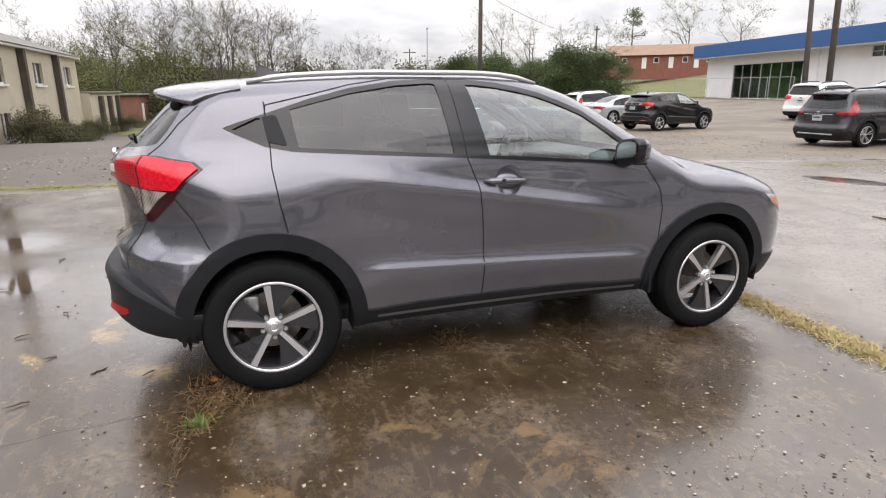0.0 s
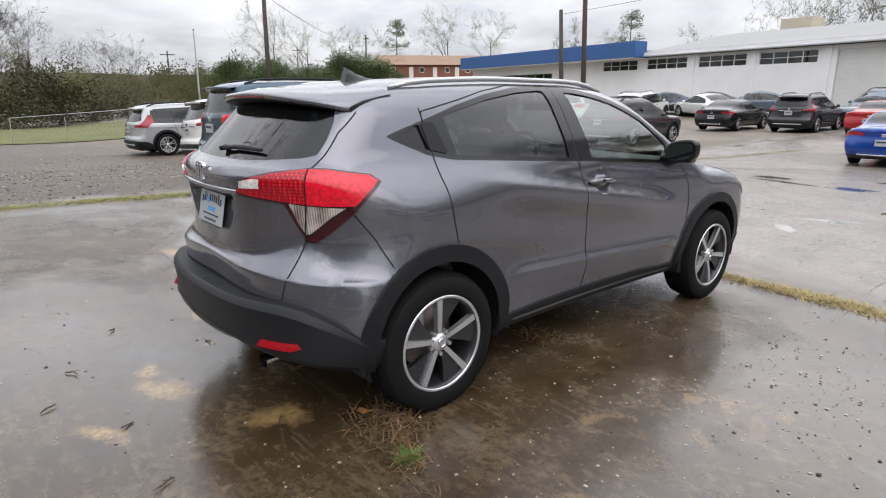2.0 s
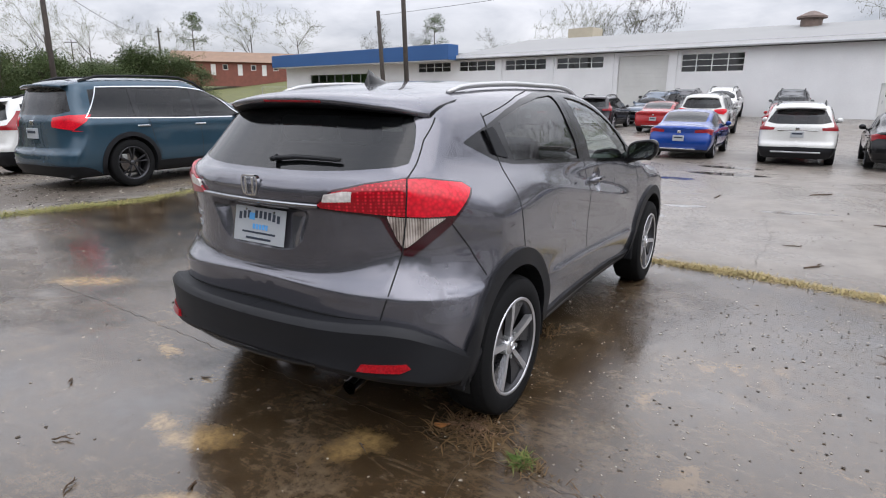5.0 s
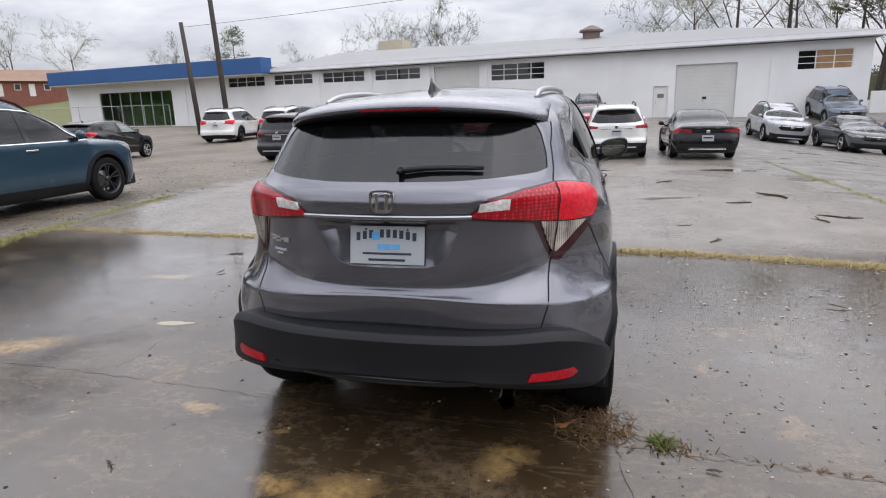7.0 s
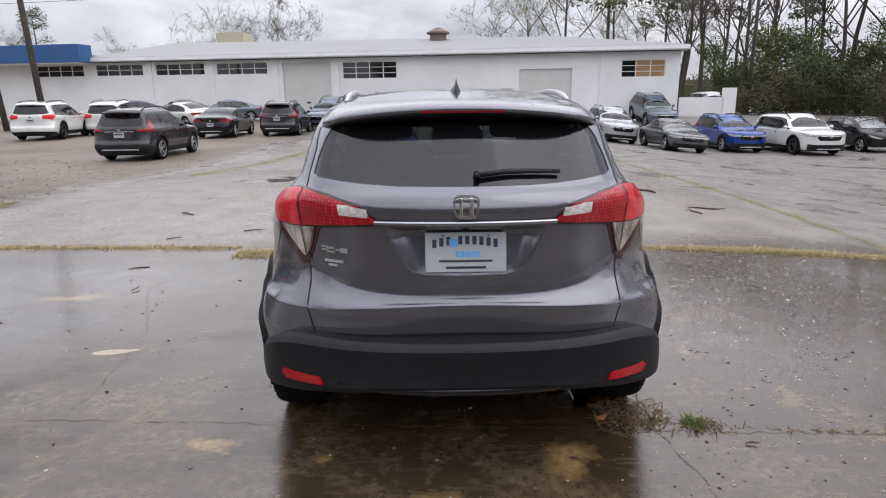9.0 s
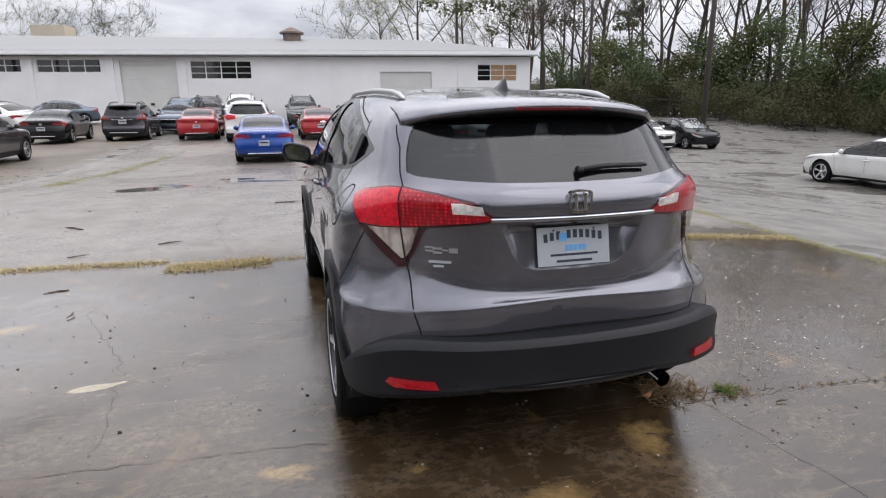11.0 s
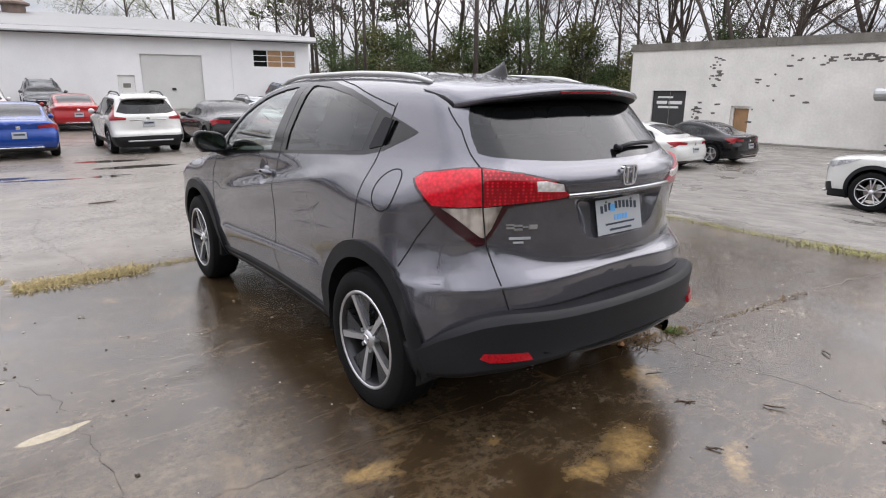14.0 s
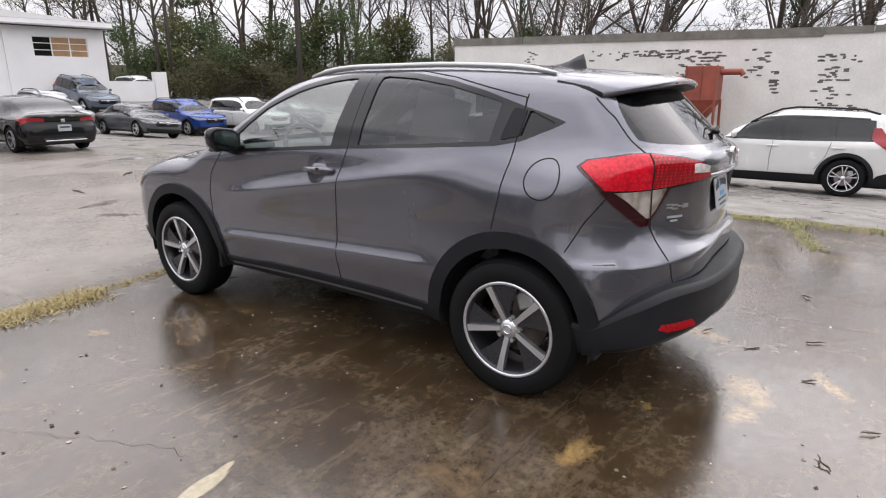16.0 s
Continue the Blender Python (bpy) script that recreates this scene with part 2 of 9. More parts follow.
    south = range_node(nd, lk, math_node(nd, lk, "ADD", sep.outputs["Y"], math_node(nd, lk, "MULTIPLY", wob, 3.0)), -2.0, 4.0, 0.75, 0)
    grav = mix_node(nd, lk, south, grav, (0.075, 0.062, 0.05))
    warp = nd.new("ShaderNodeTexNoise")
    warp.inputs["Scale"].default_value, warp.inputs["Detail"].default_value, warp.inputs["Roughness"].default_value = 5.0, 6, 0.7
    lk.new(v, warp.inputs["Vector"])
    shift = nd.new("ShaderNodeVectorMath"); shift.operation = "MULTIPLY_ADD"
    shift.inputs[1].default_value = (0.30, 0.30, 0.0)
    lk.new(warp.outputs["Color"], shift.inputs[0]); lk.new(v, shift.inputs[2])

    def blob(x, y, lx, ly, yaw, edge=0.45, bend=1.0):
        """A patch with a ragged edge: 1 inside, 0 outside."""
        mp = nd.new("ShaderNodeMapping")
        mp.vector_type = "TEXTURE"
        mp.inputs["Location"].default_value = (x + 0.15 * bend, y + 0.15 * bend, 0)
        mp.inputs["Rotation"].default_value = (0, 0, radians(yaw))
        mp.inputs["Scale"].default_value = (lx, ly, 1000)
        lk.new(shift.outputs[0] if bend else v, mp.inputs["Vector"])
        ln = nd.new("ShaderNodeVectorMath"); ln.operation = "LENGTH"
        lk.new(mp.outputs[0], ln.inputs[0])
        return range_node(nd, lk, ln.outputs["Value"], 1 - edge, 1 + edge, 1, 0)

    def union(spots):
        total = None
        for sp in spots:
            q = blob(*sp)
            total = q if total is None else math_node(nd, lk, "MAXIMUM", total, q)
        return total

    mud = union(((-0.18, -2.28, 0.15, 0.09, 20), (0.45, -1.93, 0.13, 0.08, 60), (-0.45, -2.28, 0.09, 0.05, 10), (-0.6, -1.90, 0.05, 0.03, 30), (-1.12, -1.79, 0.09, 0.05, 0), (0.10, -2.6, 0.14, 0.05, 40), (-3.0, 0.4, 0.22, 0.07, 10), (-2.9, -1.3, 0.3, 0.12, 30)))
    conc = mix_node(nd, lk, math_node(nd, lk, "MULTIPLY", mud, range_node(nd, lk, n_fine, 0.3, 0.6, 0.15, 0.8)), conc, (0.36, 0.235, 0.095))
    leafy = union(((-2.12, -0.71, 0.115, 0.040, 6, 0.10, 0.0), (-2.03, -0.69, 0.075, 0.020, 12, 0.10, 0.0)))
    conc = mix_node(nd, lk, math_node(nd, lk, "MULTIPLY", leafy, range_node(nd, lk, n_fine, 0.3, 0.6, 1.0, 0.6)), conc, (0.44, 0.37, 0.24))
    pond = union(((-3.05, -3.5, 0.45, 0.28, 20, 0.5), (-1.5, -3.1, 0.42, 0.26, 15, 0.5), (-2.77, 8.5, 0.85, 0.17, -45, 0.12), (-1.97, 9.8, 0.36, 0.26, 0, 0.12),
                  (-1.5, 9.1, 0.70, 0.13, -19, 0.12), (0.2, 13.1, 0.75, 0.35, -10, 0.12), (0.4, 10.9, 0.80, 0.40, 0, 0.12), (-0.35, 8.95, 0.38, 0.25, 10, 0.12), (-3.5, 8.2, 0.65, 0.38, 20, 0.12), (0.26, 4.45, 0.24, 0.09, -50, 0.12),
                  (0.45, 5.3, 0.28, 0.10, 20, 0.2), (1.9, 5.6, 0.45, 0.12, 20, 0.2), (4.0, 10.8, 0.7, 0.3, 0, 0.12)))
    sheen = union(((2.3, -0.2, 1.5, 1.5, 20, 0.5), (-3.4, 0.6, 1.7, 1.0, 0, 0.5), (2.6, -2.6, 0.8, 0.7, 0, 0.5), (-3.4, -0.2, 1.5, 1.0, 10, 0.5), (-0.7, -2.5, 1.3, 0.6, 10, 0.5), (3.0, 0.6, 1.3, 0.9, 0, 0.4), (-1.2, 4.0, 2.6, 0.9, 0, 0.5), (2.6, 7.5, 2.2, 0.9, 0, 0.5)))
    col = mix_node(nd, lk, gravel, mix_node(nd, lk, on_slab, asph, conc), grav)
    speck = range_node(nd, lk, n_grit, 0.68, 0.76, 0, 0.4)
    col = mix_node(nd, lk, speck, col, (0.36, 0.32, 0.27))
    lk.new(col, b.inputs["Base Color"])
    # wetness: standing water is smooth, damp concrete a little rough
    pool = math_node(nd, lk, "ADD", math_node(nd, lk, "MULTIPLY", n_big, 0.80), math_node(nd, lk, "MULTIPLY", n_mid, 0.20))
    water = math_node(nd, lk, "MAXIMUM", range_node(nd, lk, math_node(nd, lk, "ADD", pool, math_node(nd, lk, "MULTIPLY", sheen, 0.09)), 0.41, 0.51, 0, 1), pond)
    film = math_node(nd, lk, "ADD", math_node(nd, lk, "MULTIPLY", n_fine, 0.5), math_node(nd, lk, "MULTIPLY", n_grit, 0.5))
    r_conc = math_node(nd, lk, "ADD", range_node(nd, lk, water, 0, 1, 0.28, 0.11), math_node(nd, lk, "MULTIPLY", math_node(nd, lk, "SUBTRACT", film, 0.45), range_node(nd, lk, water, 0, 1, 0.45, 0.10)))
    r_conc = math_node(nd, lk, "ADD", r_conc, range_node(nd, lk, sep.outputs["Y"], 1.7, 2.4, 0.0, 0.16))
    pud = range_node(nd, lk, math_node(nd, lk, "ADD", math_node(nd, lk, "MULTIPLY", n_big, 0.6), math_node(nd, lk, "MULTIPLY", n_edge, 0.4)), 0.55, 0.575, 0, 1)
    r_asph = math_node(nd, lk, "MULTIPLY", range_node(nd, lk, n_mid, 0.35, 0.65, 0.6, 0.34), range_node(nd, lk, pud, 0, 1, 1, 0.06))
    mixr = nd.new("ShaderNodeMix")
    lk.new(on_slab, mixr.inputs["Factor"]); lk.new(r_asph, mixr.inputs["A"]); lk.new(r_conc, mixr.inputs["B"])
    mixg = nd.new("ShaderNodeMix")
    lk.new(gravel, mixg.inputs["Factor"]); lk.new(mixr.outputs["Result"], mixg.inputs["A"]); mixg.inputs["B"].default_value = 0.62
    spec = nd.new("ShaderNodeMix")
    lk.new(on_slab, spec.inputs["Factor"]); spec.inputs["A"].default_value, spec.inputs["B"].default_value = 0.5, 0.7
    lk.new(spec.outputs["Result"], b.inputs["Specular IOR Level"])
    smooth_w = nd.new("ShaderNodeMix")
    lk.new(pond, smooth_w.inputs["Factor"]); lk.new(mixg.outputs["Result"], smooth_w.inputs["A"]); smooth_w.inputs["B"].default_value = 0.02
    lk.new(smooth_w.outputs["Result"], b.inputs["Roughness"])
    hgt = math_node(nd, lk, "ADD", math_node(nd, lk, "MULTIPLY", n_fine, 0.7), math_node(nd, lk, "MULTIPLY", n_grit, 0.5))
    wet = math_node(nd, lk, "MULTIPLY", water, on_slab)
    hgt = math_node(nd, lk, "MULTIPLY", hgt, range_node(nd, lk, wet, 0, 1, 0.9, 0.24))
    hgt = math_node(nd, lk, "MULTIPLY", hgt, range_node(nd, lk, pond, 0, 1, 1.0, 0.05))
    bump_node(nd, lk, b, hgt, 0.55, 0.009)
    # a clear film of rain lies over the wet parts
    far_slab = range_node(nd, lk, sep.outputs["Y"], 1.7, 2.3, 0.0, 1.0)
    near = math_node(nd, lk, "SUBTRACT", 1.0, far_slab)
    shine = math_node(nd, lk, "MULTIPLY", math_node(nd, lk, "MULTIPLY", math_node(nd, lk, "MAXIMUM", sheen, 0.35), wet), near)
    shine = math_node(nd, lk, "MULTIPLY", shine, range_node(nd, lk, n_mid, 0.35, 0.65, 1.0, 0.45))
    lk.new(math_node(nd, lk, "MULTIPLY", math_node(nd, lk, "MAXIMUM", pond, shine), on_slab), b.inputs["Coat Weight"])
    b.inputs["Coat IOR"].default_value = 1.45
    b.inputs["Coat Roughness"].default_value = 0.05
    ripple = nd.new("ShaderNodeBump")
    ripple.inputs["Strength"].default_value, ripple.inputs["Distance"].default_value = 0.10, 0.006
    lk.new(math_node(nd, lk, "MULTIPLY", n_fine, range_node(nd, lk, pond, 0, 1, 1.0, 0.1)), ripple.inputs["Height"])
    lk.new(ripple.outputs[0], b.inputs["Coat Normal"])
    return m


def island_mat(name, *colors, rough=0.8):
    """A colour for each blade, stone or leaf of a joined mesh."""
    m, nd, lk, b = mat_nodes(name)
    g = nd.new("ShaderNodeNewGeometry")
    k = len(colors)
    lk.new(ramp_node(nd, lk, g.outputs["Random Per Island"], *[(i / max(1, k - 1), c) for i, c in enumerate(colors)]), b.inputs["Base Color"])
    b.inputs["Roughness"].default_value = rough
    b.inputs["Specular IOR Level"].default_value = 0.2
    return m


GROUND = wet_ground()
WHITE_WALL = surf("white_painted_block", (0.76, 0.76, 0.76), 0.65, vary=0.07, scale=0.5, grain=14, bump=0.12)
OLD_WALL = surf("weathered_white_brick_paint", (0.72, 0.70, 0.665), 0.8, vary=0.14, scale=0.6, grain=9, bump=0.3, depth=0.01)
BARE_BRICK = surf("bare_grey_brick", (0.13, 0.12, 0.11), 0.9, vary=0.35, scale=3, grain=20)
BLUE_PANEL = surf("blue_fascia_paint", (0.024, 0.09, 0.25), 0.4, vary=0.1, scale=0.5, bump=0.03)
ROOF_WHITE = surf("white_metal_roof", (0.25, 0.25, 0.245), 0.6, vary=0.12, scale=0.3, grain=5)
TRIM_GREY = surf("weathered_grey_coping", (0.17, 0.16, 0.14), 0.85, vary=0.4, scale=1.5, grain=15)
DOOR_GREY = surf("off_white_roll_door", (0.60, 0.60, 0.575), 0.55, vary=0.06, scale=1, grain=12, bump=0.05)
PANE_DARK = glass("dark_window_pane", (0.25, 0.27, 0.28), 0.02, 0.75)
PANE_GREEN = glass("showroom_glass", (0.62, 0.75, 0.62), 0.01, 0.1)
BOARD = surf("plywood_board", (0.34, 0.20, 0.10), 0.7, vary=0.25, scale=2, grain=20)
POLE_WOOD = surf("creosoted_pole_wood", (0.055, 0.045, 0.038), 0.85, vary=0.4, scale=4, grain=40, bump=0.4)
CABLE = plain("black_cable", (0.02, 0.02, 0.02), 0.6)
RUST_RED = surf("rusty_red_steel", (0.27, 0.065, 0.04), 0.6, vary=0.35, scale=1.3, grain=25, bump=0.2)
GALV = surf("galvanised_steel", (0.42, 0.43, 0.43), 0.45, metal=0.7, vary=0.15, scale=3)
RUST_GREY = surf("rusty_grey_sheet", (0.17, 0.125, 0.105), 0.7, vary=0.4, scale=1.5, grain=15)
GRASS = surf("lawn_grass", (0.115, 0.12, 0.04), 0.9, vary=0.4, scale=0.5, grain=20, bump=0.6, depth=0.05)
BRICK_RED = surf("red_brick", (0.20, 0.075, 0.055), 0.85, vary=0.25, scale=1.2, grain=12)
ROOF_BROWN = surf("brown_shingle_roof", (0.25, 0.165, 0.115), 0.85, vary=0.2, scale=0.8, grain=6)
BRICK_FAR = surf("red_brown_brick", (0.17, 0.075, 0.05), 0.85, vary=0.3, scale=1.5, grain=18)
CREAM = surf("cream_stucco", (0.46, 0.41, 0.31), 0.8, vary=0.15, scale=0.8, grain=10)
STRAW = island_mat("dead_grass_blades", (0.32, 0.24, 0.11), (0.50, 0.40, 0.21), (0.24, 0.175, 0.085), (0.42, 0.34, 0.165), (0.19, 0.19, 0.06))
GREENBLADE = island_mat("green_grass_blades", (0.05, 0.09, 0.018), (0.08, 0.13, 0.026), (0.14, 0.15, 0.045))
VERGE = island_mat("verge_grass_blades", (0.16, 0.18, 0.05), (0.30, 0.26, 0.11), (0.20, 0.21, 0.06), (0.34, 0.28, 0.14))
STONES = island_mat("loose_stones", (0.02, 0.018, 0.016), (0.06, 0.05, 0.04), (0.30, 0.27, 0.23), (0.42, 0.39, 0.34), (0.10, 0.08, 0.06), (0.03, 0.025, 0.02), rough=0.55)
TWIGS = island_mat("wet_twigs", (0.035, 0.025, 0.018), (0.075, 0.05, 0.032), (0.05, 0.038, 0.028), rough=0.5)
BARK = surf("grey_brown_bark", (0.065, 0.052, 0.042), 0.9, vary=0.35, scale=2, grain=25, bump=0.4, depth=0.02)
TWIG_FAR = surf("fine_branches", (0.075, 0.058, 0.047), 0.9, vary=0.3, scale=1, grain=8, bump=0)
LEAF_DARK = island_mat("evergreen_leaves", (0.035, 0.055, 0.020), (0.070, 0.100, 0.034), (0.055, 0.075, 0.034), (0.10, 0.125, 0.05))
LEAF_SPRING = island_mat("spring_buds", (0.10, 0.125, 0.045), (0.15, 0.16, 0.06), (0.12, 0.105, 0.055), (0.085, 0.11, 0.035))
LEAF_BROWN = island_mat("brown_undergrowth", (0.050, 0.050, 0.024), (0.085, 0.075, 0.038), (0.055, 0.068, 0.028))
IVY = island_mat("ivy_leaves", (0.020, 0.036, 0.012), (0.04, 0.06, 0.02))
LEAF_FAR = island_mat("far_foliage", (0.05, 0.060, 0.035), (0.10, 0.090, 0.060), (0.075, 0.085, 0.045), (0.13, 0.115, 0.085))
STRAW_DARK = island_mat("brown_weed_stalks", (0.09, 0.055, 0.025), (0.16, 0.10, 0.045), (0.06, 0.04, 0.022))
CRACK = plain("wet_dirt", (0.05, 0.038, 0.026), 0.4)

# ---- building helpers ----
def obj_from(name, bm, material, parent=None, label="", smooth=False):
    me = bpy.data.meshes.new(name)
    bm.to_mesh(me)
    bm.free()
    if smooth:
        for p in me.polygons:
            p.use_smooth = True
    if material:
        me.materials.append(material)
    ob = new(name, me)
    if parent:
        ob.parent = parent
    if label:
        ob["label"] = label
    return ob


def part(name, bm, material, parent, label="", smooth=False):
    return obj_from(name, bm, material, parent, label, smooth)


def thing(name, m, label, category, group="", kind=""):
    e = new(name)
    e.empty_display_size = 0.1
    e.matrix_world = m
    return tagged(e, label, category, group, kind)


def box(bm, x0, x1, y0, y1, z0, z1, bevel=0.0):
    r = bmesh.ops.create_cube(bm, size=1)
    vs = r["verts"]
    for v in vs:
        v.co = ((x0 + x1) / 2 + v.co.x * (x1 - x0), (y0 + y1) / 2 + v.co.y * (y1 - y0), (z0 + z1) / 2 + v.co.z * (z1 - z0))
    if bevel:
        es = list({e for v in vs for e in v.link_edges})
        bmesh.ops.bevel(bm, geom=es, offset=bevel, segments=2, affect="EDGES", profile=0.5)
    return bm


def boxed(*dims, bevel=0.0):
    return box(bmesh.new(), *dims, bevel=bevel)


def tube(bm, pts, radii, n=8, cap=True):
    """A tapered tube along points."""
    rings = []
    pts = [Vector(p) for p in pts]
    if isinstance(radii, (int, float)):
        radii = [radii] * len(pts)
    side = None
    for i, p in enumerate(pts):
        d = (pts[min(i + 1, len(pts) - 1)] - pts[max(i - 1, 0)]).normalized()
        if side is None or abs(side.dot(d)) > 0.95:
            side = d.orthogonal().normalized()
        side = (side - d * side.dot(d)).normalized()
        up = d.cross(side)
        rings.append([bm.verts.new(p + radii[i] * (math.cos(a) * side + math.sin(a) * up)) for a in (2 * math.pi * k / n for k in range(n))])
    for a, b in zip(rings, rings[1:]):
        for k in range(n):
            bm.faces.new((a[k], a[(k + 1) % n], b[(k + 1) % n], b[k]))
    if cap:
        bm.faces.new(rings[0][::-1])
        bm.faces.new(rings[-1])
    return bm


def smooth01(t):
    t = min(1.0, max(0.0, t))
    return t * t * (3 - 2 * t)


def ground_z(x, y):
    """The lot falls gently to the east, dips before the workshop and rises to its doors and to the lawn."""
    east = -0.85 * smooth01((x - 2.5) / 12) * (1 - smooth01((y - 25) / 11))
    dip = -0.22 * smooth01((y - 6) / 9) * (1 - smooth01((y - 17) / 9)) * (1 - smooth01((x - 1) / 8))
    west = -0.45 * smooth01((-x - 8) / 10) * (1 - smooth01((y - 3) / 12))
    vale = -1.15 * smooth01((-x - 20) / 22) * (1 - smooth01((y - 6) / 18))
    rise = 0.5 * smooth01((y - 28) / 9)
    hill = 6.0 * smooth01((y - 42 + 0.25 * (x + 60)) / 60) * smooth01((-x - 45) / 35)
    fall = -0.018 * smooth01((y - 0.3) / 1.0)
    return east + dip + west + vale + rise + hill + fall


# ---- ground: one sheet to the horizon ----
def grid_axis(near, far, fine, coarse):
    out, p = [0.0], 0.0
    while p < far:
        p += fine if p < near else coarse * (1 + (p - near) / 60)
        out.append(p)
    return [-v for v in out[:0:-1]] + out


bm = bmesh.new()
ax = grid_axis(24, 2500, 1.0, 3.0)
rows = [[bm.verts.new((x, y, ground_z(x, y))) for x in ax] for y in ax]
for a, b in zip(rows, rows[1:]):
    for k in range(len(ax) - 1):
        bm.faces.new((a[k], a[k + 1], b[k + 1], b[k]))
ground = obj_from("ground", bm, GROUND, smooth=True)
tagged(ground, "rain-soaked old concrete and asphalt car lot with puddles", "ground", kind="structure")


def wall_with_holes(x0, x1, z0, z1, holes, thick, y=0.0):
    """A wall in the local xz plane, its face at y and its back at y + thick, with rectangular openings cut through."""
    bm = bmesh.new()
    xs = sorted({x0, x1, *(h[0] for h in holes), *(h[1] for h in holes)})
    zs = sorted({z0, z1, *(h[2] for h in holes), *(h[3] for h in holes)})
    for a, b in zip(xs, xs[1:]):
        for c, d in zip(zs, zs[1:]):
            mx, mz = (a + b) / 2, (c + d) / 2
            if any(h[0] < mx < h[1] and h[2] < mz < h[3] for h in holes):
                continue
            box(bm, a, b, y, y + thick, c, d)
    bmesh.ops.remove_doubles(bm, verts=bm.verts, dist=0.0005)
    inner = [f for f in bm.faces if sum(1 for g in bm.faces if g is not f and (g.calc_center_median() - f.calc_center_median()).length < 1e-4)] if len(bm.faces) < 600 else []
    bmesh.ops.delete(bm, geom=inner, context="FACES_ONLY")
    return bm


def steel_window(parent, x0, x1, z0, z1, cols, rows, boarded=()):
    """A factory window: frame, bars and panes set back in the wall."""
    w = part("window", boxed(x0, x1, 0.16, 0.20, z0 - 0.05, z0, bevel=0.005), TRIM_WIN, parent)
    part("frame", wall_with_holes(x0, x1, z0, z1, [(x0 + 0.05, x1 - 0.05, z0 + 0.05, z1 - 0.05)], 0.06, 0.06), TRIM_WIN, w)
    cw, rh = (x1 - x0) / cols, (z1 - z0) / rows
    for c in range(cols):
        if c:
            part("mullion", boxed(x0 + c * cw - 0.03, x0 + c * cw + 0.03, 0.05, 0.12, z0 + 0.05, z1 - 0.05), TRIM_WIN, w)
        for r in range(rows):
            if r:
                part("bar", boxed(x0 + c * cw + 0.03, x0 + (c + 1) * cw - 0.03, 0.06, 0.11, z0 + r * rh - 0.02, z0 + r * rh + 0.02), TRIM_WIN, w)
            pane = part("pane", boxed(x0 + c * cw + 0.03, x0 + (c + 1) * cw - 0.03, 0.085, 0.095, z0 + r * rh + 0.02, z0 + (r + 1) * rh - 0.02),
                        BOARD if c in boarded else PANE_DARK, w, "brown plywood board" if c in boarded else "")
    return w


CREAM_GREEN = surf("pale_green_wall", (0.55, 0.60, 0.36), 0.7, vary=0.2, scale=0.5)
TRIM_WIN = surf("white_window_paint", (0.70, 0.70, 0.68), 0.5, vary=0.06, scale=2, bump=0.03)
# the shade of an unlit room, put into a near-black colour
DARK_ROOM = surf("unlit_room_tone", (0.06, 0.06, 0.06), 0.9, vary=0.2)


def roll_door(parent, x0, x1, z0, z1):
    d = part("roll_door", boxed(x0, x1, 0.16, 0.19, z0, z1), DOOR_GREY, parent, "closed off-white sectional garage door")
    n = 14
    h = (z1 - z0) / n
    for k in range(n):
        part("slat", boxed(x0 + 0.02, x1 - 0.02, 0.13, 0.157, z0 + k * h + 0.004, z0 + (k + 1) * h - 0.004, bevel=0.004), DOOR_GREY, d)
    part("handle", boxed((x0 + x1) / 2 - 0.12, (x0 + x1) / 2 + 0.12, 0.09, 0.13, z0 + 1.25, z0 + 1.40, bevel=0.01), CABLE, d, "black handle plate")
    return d


